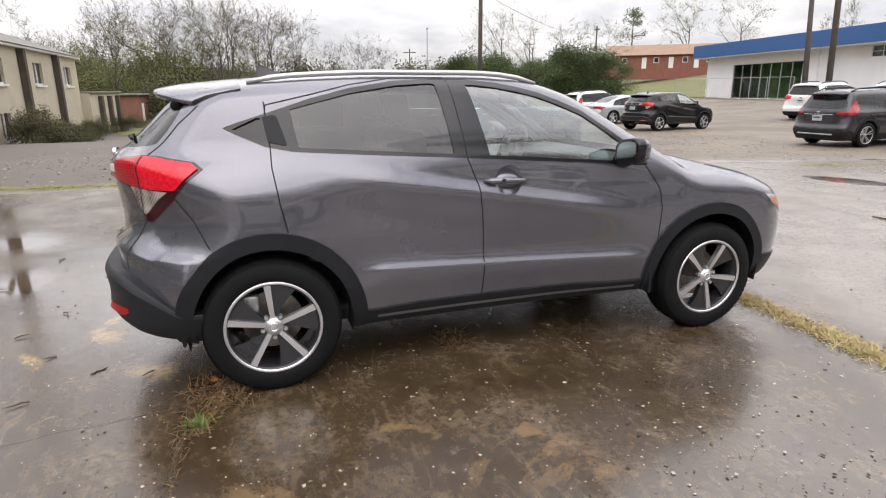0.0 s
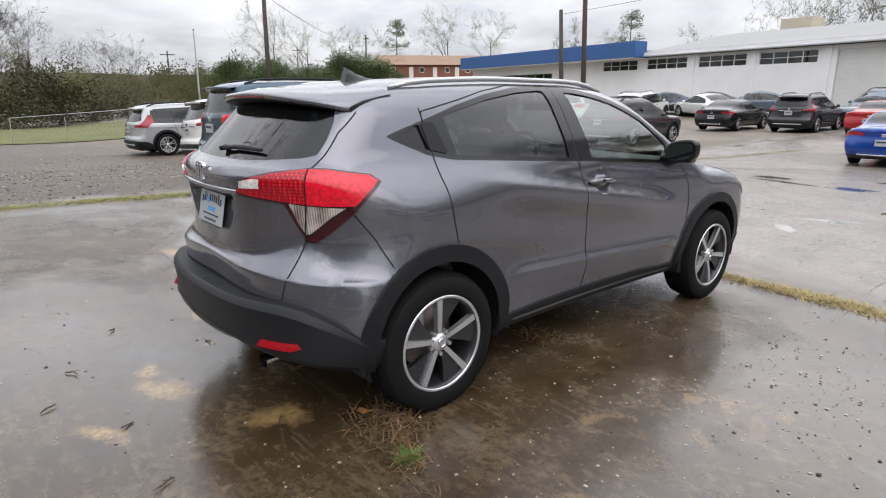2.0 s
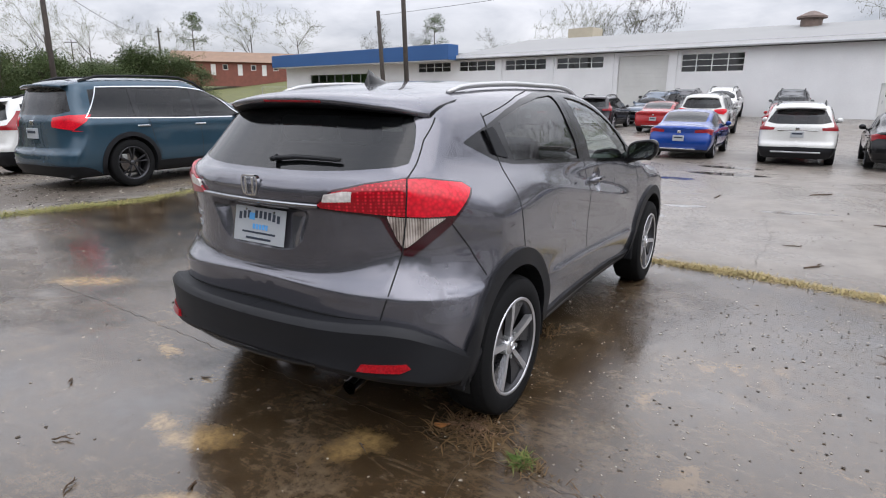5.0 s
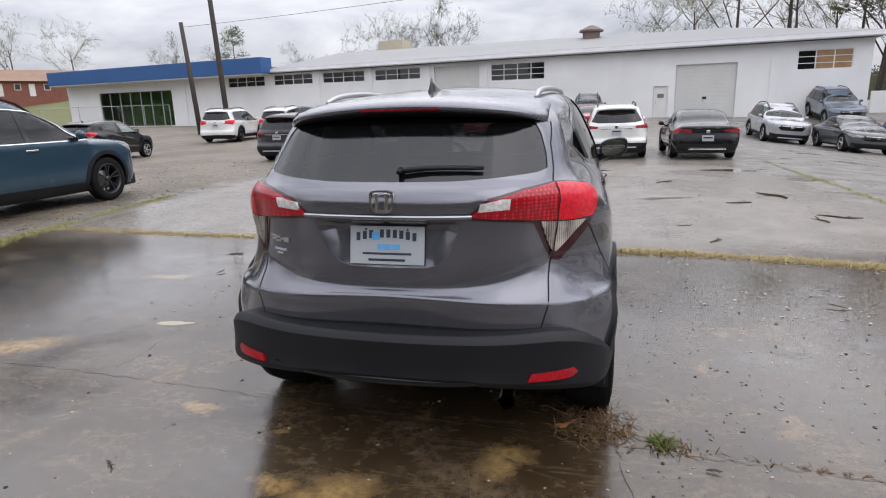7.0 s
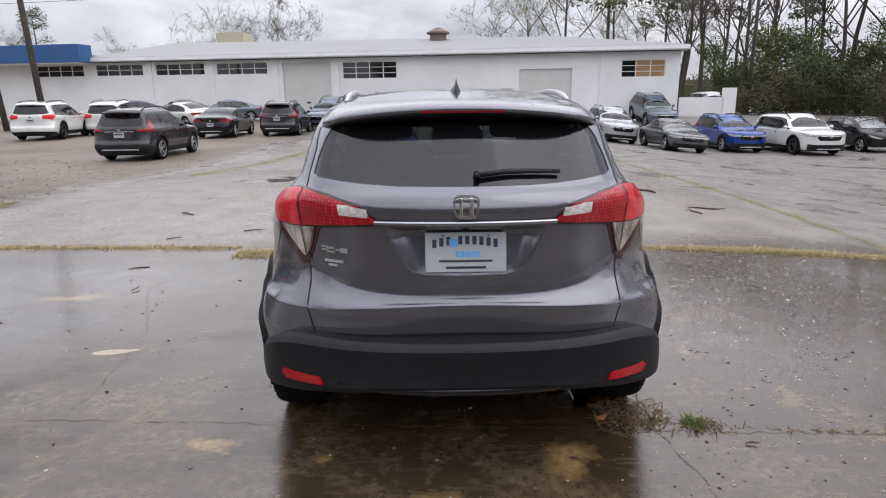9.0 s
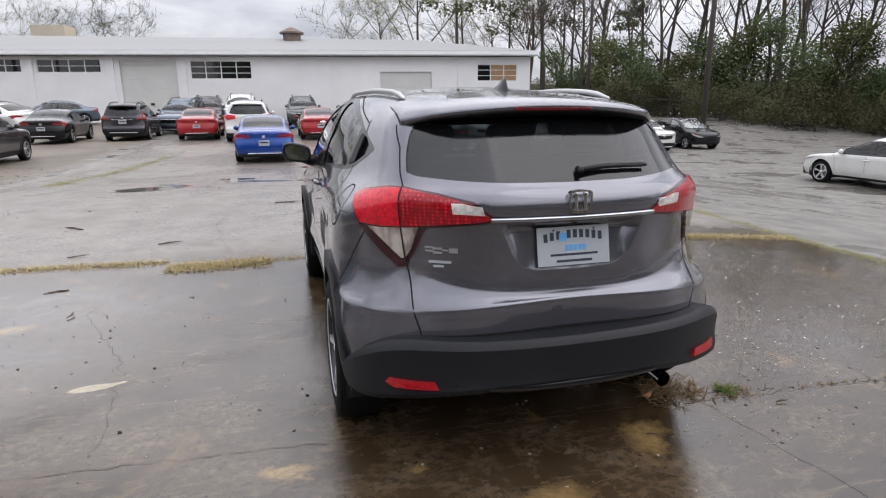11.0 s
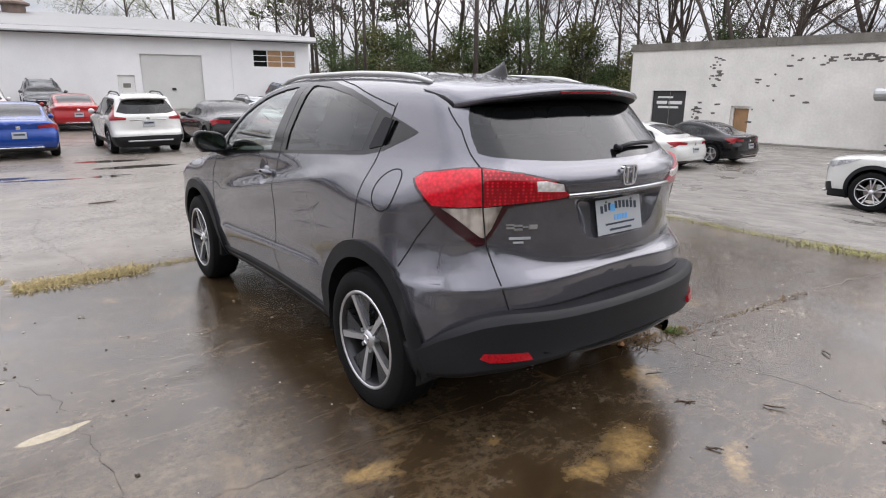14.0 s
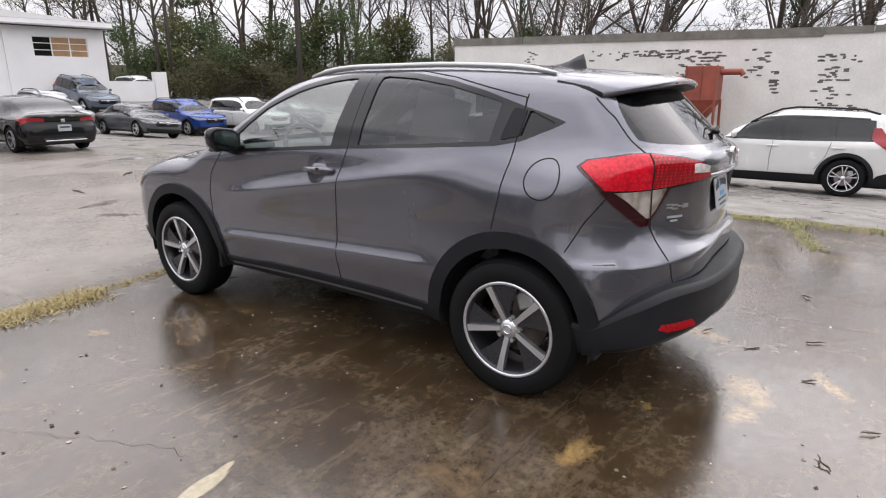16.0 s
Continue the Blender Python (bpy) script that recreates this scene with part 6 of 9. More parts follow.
        for k in range(32):
            cx_, cz_ = math.cos(2 * math.pi * k / 32), math.sin(2 * math.pi * k / 32)
            ux, uz = math.copysign(abs(cx_) ** 0.65, cx_), math.copysign(abs(cz_) ** 0.65, cz_)
            ring_.append([bm.verts.new(((0.937 + a_ * ux) * sg, y_, 1.122 + b_ * uz + 0.016 * ux)) for a_, b_, y_ in ((0.103, 0.070, 0.650), (0.104, 0.071, 0.612), (0.098, 0.066, 0.597), (0.080, 0.050, 0.602))])
        for k in range(32):
            for j in range(3):
                bm.faces.new((ring_[k][j], ring_[(k + 1) % 32][j], ring_[(k + 1) % 32][j + 1], ring_[k][j + 1]))
        bmesh.ops.recalc_face_normals(bm, faces=bm.faces)
        part("mirror_bezel", bm, GLOSS_BLACK, mir, "gloss black mirror surround", smooth=True)
        part("mirror_foot", tube(bmesh.new(), [(0.80 * sg, 0.66, 1.055), (0.88 * sg, 0.655, 1.07), (0.92 * sg, 0.65, 1.09)], [0.05, 0.035, 0.03], 10), GLOSS_BLACK, mir, smooth=True)
        part("mirror_lower", boxed(min(0.85 * sg, 1.0 * sg), max(0.85 * sg, 1.0 * sg), 0.62, 0.70, 1.052, 1.075, bevel=0.01), GLOSS_BLACK, mir)
        # roof rail
        ys = np.linspace(-1.33, 0.22, 15)
        xs = 0.515 + 0.05 * ss((ys + 1.3) / 1.0)
        rp, _ = S.over(xs, ys)
        h = 0.016 * ss((ys + 1.36) / 0.2) * ss((0.26 - ys) / 0.25)
        rail = part("roof_rail", tube(bmesh.new(), [(x * sg, y, z + hh) for x, y, z, hh in zip(rp[:, 0], rp[:, 1], rp[:, 2], h + 0.004)], [0.009] + [0.0135] * 13 + [0.010], 8), RAIL, car, "silver roof rail", smooth=True)
        # mud flap
        part("mud_flap", boxed(min(0.66 * sg, 0.85 * sg), max(0.66 * sg, 0.85 * sg), -1.725, -1.705, 0.275, 0.47, bevel=0.008), BLACK_TRIM, car)
        part("mud_flap", boxed(min(0.68 * sg, 0.86 * sg), max(0.68 * sg, 0.86 * sg), 0.885, 0.905, 0.25, 0.40, bevel=0.008), BLACK_TRIM, car)
    # top: roof, screen, bonnet
    sv = [s for s in np.arange(S.s_rear, S.s_front + 0.001, 0.03)] + [S.s_front]
    bp, bn = S.wrap(sv, S.upper(np.array(sv)))
    topdom = [(float(a), float(b)) for a, b in bp[:, :2]]
    topdom[0], topdom[-1] = (0.0, topdom[0][1]), (0.0, topdom[-1][1])
    screen = [(-0.1, 1.13), (0.45, 1.08), (0.66, 0.98), (0.70, 0.93), (0.60, 0.40), (0.50, 0.24), (0.3, 0.20), (-0.1, 0.18)]
    cowl = [(-0.1, 1.20), (0.5, 1.14), (0.74, 1.02), (0.70, 0.93), (0.66, 0.98), (0.45, 1.08), (-0.1, 1.13)]
    tregions = [("windscreen", screen), ("cowl", cowl), ("bonnet", [(-1, 1.02), (1, 1.02), (1, 3), (-1, 3)]), ("roof", [(-1, -3), (1, -3), (1, 1.02), (-1, 1.02)])]
    tv, ttri = cut(topdom, tregions, 0.045)
    tp, tn = S.over(tv[:, 0], tv[:, 1])
    key = {(round(a, 4), round(b, 4)): k for k, (a, b) in enumerate(topdom)}
    for k in range(len(tv)):
        j = key.get((round(tv[k, 0], 4), round(tv[k, 1], 4)))
        if j is not None:
            tp[k], tn[k] = bp[j], bn[j]
    shell("roof", tp, tn, ttri["roof"], P, car, 0.0, 0.0, 2)
    shell("bonnet", tp, tn, ttri["bonnet"], P, car, 0.0, 0.01, 2)
    shell("windscreen", tp, tn, ttri["windscreen"], CLEAR, car, -0.003, 0.0, 2, "clear windscreen")
    if "cowl" in ttri:
        shell("cowl", tp, tn, ttri["cowl"], BLACK_TRIM, car, -0.006, 0.0, 2)
    # roof spoiler over the rear window
    bm = bmesh.new()
    cols = []
    xs = np.linspace(-0.585, 0.585, 25)
    for x in xs:
        u = abs(x) / 0.585
        tip = -1.795 + 0.05 * u**2 + 0.16 * u**6
        root, _ = S.over(np.array([abs(x) * 0.985]), np.array([-1.36 - 0.02 * (1 - u)]))
        zr_ = root[0][2]
        z_tip = 1.470 - 0.048 * u**2 - 0.012 * max(0, u - 0.85) / 0.15
        yr_ = root[0][1]
        ring = [(x, yr_, zr_ + 0.0025), (x, yr_ + (tip - yr_) * 0.33, zr_ + (z_tip - zr_) * 0.30 + 0.004), (x, yr_ + (tip - yr_) * 0.68, zr_ + (z_tip - zr_) * 0.62 + 0.004), (x, tip + 0.012, z_tip), (x, tip, z_tip - 0.012), (x, tip + 0.012, z_tip - 0.028),
                (x, max(-1.66 + 0.08 * u**2, tip + 0.06), 1.405 - 0.022 * u**2), (x, max(-1.60 + 0.06 * u, tip + 0.10), 1.425 - 0.030 * u**2)]
        cols.append([bm.verts.new(q) for q in ring])
    for a, b in zip(cols, cols[1:]):
        for k in range(7):
            bm.faces.new((a[k], b[k], b[k + 1], a[k + 1]))
    bm.faces.new(cols[0])
    bm.faces.new(cols[-1][::-1])
    bmesh.ops.recalc_face_normals(bm, faces=bm.faces)
    spo = part("roof_spoiler", bm, P, car, smooth=True)
    spo.data.materials.append(BLACK_TRIM)
    for f in spo.data.polygons:
        c = f.center
        if (f.normal.z < -0.15 or abs(f.normal.x) > 0.9) and c.y > -1.775 + 0.05 * (abs(c.x) / 0.585) ** 2 + 0.16 * (abs(c.x) / 0.585) ** 6:
            f.material_index = 1
    bm = box(bmesh.new(), -0.17, 0.17, -1.790, -1.770, 1.442, 1.455, bevel=0.004)
    part("brake_light", bm, LAMP_DIM, car, "red high brake light")
    # dark band behind the glass top
    part("glass_band", boxed(-0.46, 0.46, -1.645, -1.60, 1.385, 1.425, bevel=0.01), GLOSS_BLACK, car)
    # aerial fin
    bm = bmesh.new()
    prev = None
    z0 = float(S.top(-1.18))
    for u, hgt, wd in ((0.0, 0.002, 0.006), (0.06, 0.012, 0.028), (0.12, 0.034, 0.030), (0.17, 0.062, 0.022), (0.20, 0.076, 0.012), (0.215, 0.040, 0.016), (0.22, 0.0, 0.024)):
        y = -1.05 - u
        zb = float(S.top(y)) - 0.004
        ring = [bm.verts.new(q) for q in ((-wd, y, zb), (-wd * 0.45, y, zb + hgt * 0.6), (0, y, zb + hgt), (wd * 0.45, y, zb + hgt * 0.6), (wd, y, zb))]
        if prev:
            for k in range(4):
                bm.faces.new((prev[k], prev[k + 1], ring[k + 1], ring[k]))
        prev = ring
    bmesh.ops.recalc_face_normals(bm, faces=bm.faces)
    part("aerial_fin", bm, GLOSS_BLACK, car, smooth=True)
    # rear wiper
    wp = part("wiper_pivot", tube(bmesh.new(), [(0.045, -1.958, 1.214), (0.045, -1.925, 1.220)], [0.010, 0.013], 12), BLACK_TRIM, car, smooth=True)
    arm, _ = S.wrap([S.unwrap(x, -2.0) for x in (0.05, 0.15, 0.25, 0.345)] + [S.unwrap(0.37, -1.95)], [1.212, 1.222, 1.222, 1.218, 1.216])
    part("wiper_arm", tube(bmesh.new(), [(x, y - 0.014, z + 0.004) for x, y, z in arm], [0.010, 0.0095, 0.008, 0.006, 0.003], 8), BLACK_TRIM, wp, smooth=True)
    part("wiper_blade", tube(bmesh.new(), [(x, y - 0.012, z + 0.008) for x, y, z in arm], 0.007, 6), GAP, wp)
    # chrome bar over the number plate
    cs_ = S.unwrap(0.338, -2.0) + (S.s_rear - S.unwrap(0.338, -2.0)) * np.linspace(0, 1, 24)
    bm = bmesh.new()
    for sg in (1, -1):
        prev_ = None
        for s_ in cs_:
            ring_ = []
            for z_, o_ in ((1.040, 0.0), (1.042, 0.009), (1.046, 0.013), (1.051, 0.0145), (1.0555, 0.014), (1.059, 0.010), (1.061, -0.004)):
                a_, n_ = S.wrap([s_], [1.051])
                ring_.append(bm.verts.new(((a_[0][0] + n_[0][0] * o_) * sg, a_[0][1] + n_[0][1] * o_, z_)))
            if prev_:
                for k in range(6):
                    bm.faces.new((prev_[k], prev_[k + 1], ring_[k + 1], ring_[k]))
            prev_ = ring_
    bmesh.ops.remove_doubles(bm, verts=bm.verts, dist=1e-5)
    bmesh.ops.recalc_face_normals(bm, faces=bm.faces)
    part("chrome_bar", bm, BAR_CHROME, car, "chrome bar above the number plate", smooth=True)
    # emblem: a plain rounded plate in chrome
    bm = bmesh.new()
    yb = -2.046
    rim_o, rim_i = [], []
    for k in range(28):
        t = 2 * math.pi * k / 28
        ex = lambda r_: (r_ * 1.0 * math.copysign(abs(math.cos(t)) ** 0.5, math.cos(t)), math.copysign(abs(math.sin(t)) ** 0.5, math.sin(t)) * r_)
        for lst, r_, yy in ((rim_o, 0.047, yb), (rim_i, 0.040, yb)):
            a, b = ex(r_)
            zz = 1.112 + b * 0.92
            lst.append((bm.verts.new((a * (1 + 0.12 * b / 0.047), yy, zz)), bm.verts.new((a * (1 + 0.12 * b / 0.047), yy + 0.016, zz))))
    for k in range(28):
        j = (k + 1) % 28
        bm.faces.new((rim_o[k][0], rim_o[j][0], rim_i[j][0], rim_i[k][0]))
        bm.faces.new((rim_o[k][1], rim_o[j][1], rim_o[j][0], rim_o[k][0]))
        bm.faces.new((rim_i[k][0], rim_i[j][0], rim_i[j][1], rim_i[k][1]))
    box(bm, -0.026, -0.013, yb - 0.002, yb + 0.016, 1.078, 1.146, bevel=0.002)
    box(bm, 0.013, 0.026, yb - 0.002, yb + 0.016, 1.078, 1.146, bevel=0.002)
    bmesh.ops.recalc_face_normals(bm, faces=bm.faces)
    part("emblem", bm, CHROME, car, "chrome emblem")
    # number plate of the dealer, its lettering as bars
    tilt = -11
    e = new("number_plate")
    e.parent = car
    e.matrix_local = pose(0, -2.004, 0.935, tilt, 0, 0)
    tagged(e, "white dealer plate with dark lettering bars")
    part("plate", boxed(-0.1525, 0.1525, -0.004, 0.0, -0.075, 0.075, bevel=0.0015), WHITE_PLATE, e)
    for k in range(9):
        x = -0.118 + k * 0.0265 + (0.018 if k > 2 else 0)
        zc = 0.030 + 0.016 * (1 - (x / 0.13) ** 2)
        part("letter_bar", boxed(x - 0.008, x + 0.008, -0.0055, -0.0042, zc - 0.016, zc + 0.016), INK, e)
    part("blue_patch", boxed(-0.062, -0.030, -0.0060, -0.0042, 0.02, 0.05, bevel=0.0004), INK_BLUE, e)
    for k in range(5):
        part("letter_bar", boxed(-0.038 + k * 0.019, -0.024 + k * 0.019, -0.0055, -0.0042, -0.018, 0.004), INK_BLUE, e)
    part("letter_bar", boxed(-0.10, 0.10, -0.0055, -0.0042, -0.037, -0.029), INK, e)
    part("letter_bar", boxed(-0.075, 0.075, -0.0055, -0.0042, -0.062, -0.053), INK, e)
    for sx in (-1, 1):
        part("screw", tube(bmesh.new(), [(sx * 0.085, -0.004, 0.062), (sx * 0.085, -0.008, 0.062)], [0.006, 0.004], 8), CHROME, e)
    # model badge and dealer mark on the left of the gate, as chrome and white bars
    for x0, x1, z0_, z1_, mt in ((-0.575, -0.550, 0.924, 0.931, SATIN), (-0.577, -0.552, 0.938, 0.944, SATIN), (-0.540, -0.512, 0.918, 0.925, SATIN), (-0.542, -0.514, 0.934, 0.941, SATIN), (-0.502, -0.487, 0.929, 0.934, SATIN), (-0.476, -0.450, 0.922, 0.940, SATIN),
                                 (-0.56, -0.52, 0.880, 0.890, WHITE_PLATE), (-0.513, -0.475, 0.880, 0.890, WHITE_PLATE), (-0.54, -0.505, 0.864, 0.872, WHITE_PLATE)):
        q, qn = S.wrap([S.unwrap(-x0, -1.92), S.unwrap(-x1, -1.95)], [z0_, z0_])
        r2, _ = S.wrap([S.unwrap(-x0, -1.92), S.unwrap(-x1, -1.95)], [z1_, z1_])
        bm = bmesh.new()
        front = [bm.verts.new((-w_[0] - m_[0] * 0.004, w_[1] + m_[1] * 0.004, w_[2])) for w_, m_ in ((q[0], qn[0]), (q[1], qn[1]), (r2[1], qn[1]), (r2[0], qn[0]))]
        back = [bm.verts.new((-w_[0] + m_[0] * 0.004, w_[1] - m_[1] * 0.004, w_[2])) for w_, m_ in ((q[0], qn[0]), (q[1], qn[1]), (r2[1], qn[1]), (r2[0], qn[0]))]
        bm.faces.new(front)
        for k in range(4):
            bm.faces.new((front[k], front[(k + 1) % 4], back[(k + 1) % 4], back[k]))
        bmesh.ops.recalc_face_normals(bm, faces=bm.faces)
        part("badge_bar", bm, mt, car)
    # exhaust and lower valance
    bm = tube(bmesh.new(), [(0.44, -1.55, 0.33), (0.455, -1.80, 0.325), (0.465, -2.00, 0.306)], [0.024, 0.027, 0.032], 16, cap=False)
    tube(bm, [(0.465, -2.00, 0.306), (0.458, -1.88, 0.316)], [0.028, 0.023], 16, cap=False)
    part("exhaust_tip", bm, CHROME, car, "chrome exhaust tip", smooth=True)
    part("silencer", boxed(-0.25, 0.50, -1.62, -1.40, 0.27, 0.38, bevel=0.05), DISC, car)
    bm = bmesh.new()
    prevr = None
    for x in np.linspace(-0.50, 0.36, 20):
        y = -2.09 + 0.22 * x * x
        zz = 0.408 + 0.03 * (x / 0.5) ** 4
        ring = [bm.verts.new(q) for q in ((x, y - 0.012, zz + 0.020), (x, y - 0.030, zz + 0.004), (x, y - 0.020, zz - 0.014), (x, y + 0.05, zz - 0.018))]
        if prevr:
            for k in range(3):
                bm.faces.new((prevr[k], prevr[k + 1], ring[k + 1], ring[k]))
        prevr = ring
    bmesh.ops.recalc_face_normals(bm, faces=bm.faces)
    part("diffuser_lip", bm, GLOSS_BLACK, car, smooth=True)
    # underbody, wells, axle
    part("underbody", boxed(-0.70, 0.70, -1.60, 1.95, 0.25, 0.35, bevel=0.03), UNDER, car)
    part("floor_pan", boxed(-0.62, 0.62, -0.85, 0.87, 0.34, 0.50), UNDER, car)
    for (cy, cz) in (RC, FC):
        for sg in (1, -1):
            bm = bmesh.new()
            arc = circle(cy, cz, 0.396, -12, 192, 30)
            a = [bm.verts.new((0.864 * sg, y, z)) for y, z in arc]
            b = [bm.verts.new((0.50 * sg, y, z)) for y, z in arc]
            for k in range(len(arc) - 1):
                bm.faces.new((a[k], a[k + 1], b[k + 1], b[k]))
            bm.faces.new(b)
            part("wheel_well", bm, UNDER, car)
            add_wheel(car, 0.785 * sg, cy, 0.334 if cy < 0 else 0.318, 0.336, sg, spin=(0 if cy < 0 else -32) if sg > 0 else (-23 if cy < 0 else -8), tread=True, flush=0.90)
    # cabin
    shell("headliner", tp, tn, ttri["roof"], HEADLINER, car, -0.035, 0.0, 2, "light grey headliner")
    for sg in (1, -1):
        part("door_trim", boxed(min(0.70 * sg, 0.73 * sg), max(0.70 * sg, 0.73 * sg), -0.88, 0.8, 0.55, 1.03, bevel=0.01), HEADLINER, car)
    part("dashboard", boxed(-0.66, 0.66, 0.62, 1.0, 0.78, 1.05, bevel=0.05), DASH, car)
    st = new("steering_wheel")
    st.parent = car
    st.matrix_local = pose(-0.36, 0.52, 1.02, 65, 0, 0)
    bm = bmesh.new()
    ring = [(0.18 * math.cos(2 * math.pi * k / 24), 0.18 * math.sin(2 * math.pi * k / 24), 0) for k in range(25)]
    tube(bm, ring, 0.016, 8)
    part("rim", bm, DASH, st, smooth=True)
    part("spokes", boxed(-0.17, 0.17, -0.035, 0.035, -0.02, 0.02, bevel=0.01), DASH, st)
    for sx in (-0.36, 0.36):
        s_ = new("front_seat")
        s_.parent = car
        s_.location = (sx, -0.1, 0.5)
        part("cushion", boxed(-0.25, 0.25, -0.25, 0.30, 0.05, 0.28, bevel=0.05), SEAT, s_)
        bk = part("backrest", boxed(-0.25, 0.25, -0.07, 0.07, 0.0, 0.58, bevel=0.05), SEAT, s_)
        bk.matrix_local = pose(0, -0.27, 0.18, 14, 0, 0)
        hr = part("headrest", boxed(-0.13, 0.13, -0.05, 0.05, 0.0, 0.17, bevel=0.04), SEAT, s_)
        hr.matrix_local = pose(0, -0.42, 0.78, 10, 0, 0)
    rb = new("rear_seat")
    rb.parent = car
    rb.location = (0, -0.95, 0.5)
    part("cushion", boxed(-0.6, 0.6, -0.15, 0.30, 0.05, 0.28, bevel=0.05), SEAT, rb)
    bk = part("backrest", boxed(-0.6, 0.6, -0.07, 0.07, 0.0, 0.56, bevel=0.05), SEAT, rb)
    bk.matrix_local = pose(0, -0.2, 0.18, 16, 0, 0)
    for sx in (-0.4, 0.0, 0.4):
        hr = part("headrest", boxed(sx - 0.12, sx + 0.12, -0.05, 0.05, 0.0, 0.14, bevel=0.04), SEAT, rb)
        hr.matrix_local = pose(0, -0.36, 0.74, 12, 0, 0)
    part("cargo_floor", boxed(-0.6, 0.6, -1.85, -1.15, 0.6, 0.66), DASH, car)
    part("inner_mirror", boxed(-0.12, 0.12, 0.30, 0.33, 1.36, 1.43, bevel=0.01), DASH, car)
    # price sheet inside the rear left window
    w_, wn_ = S.wrap([-0.98, -0.66, -0.66, -0.98], [1.20, 1.20, 1.43, 1.36])
    bm = bmesh.new()
    bm.faces.new([bm.verts.new((-(a[0] - b[0] * 0.012), a[1] - b[1] * 0.012, a[2] - b[2] * 0.012)) for a, b in zip(w_, wn_)])
    part("window_sheet", bm, WHITE_PLATE, car, "white printed sheet behind the window")
    return car


HEADLINER = surf("light_grey_cabin_lining", (0.42, 0.42, 0.40), 0.9, vary=0.08, scale=3, grain=80)
SATIN_DARK = plain("satin_dark_sill", (0.11, 0.11, 0.115), 0.3, metal=0.3)
RAIL = plain("brushed_silver_rail", (0.50, 0.50, 0.50), 0.35, metal=0.7)
hero_car()


# ---- the other cars on the lot ----
LOT_PAINT = car_paint("lot_car_paint", (0.6, 0.6, 0.6), wet=False)


def stretch(knots, k=1.0, m=1.0):
    return [(a * k, b * m) for a, b in knots]


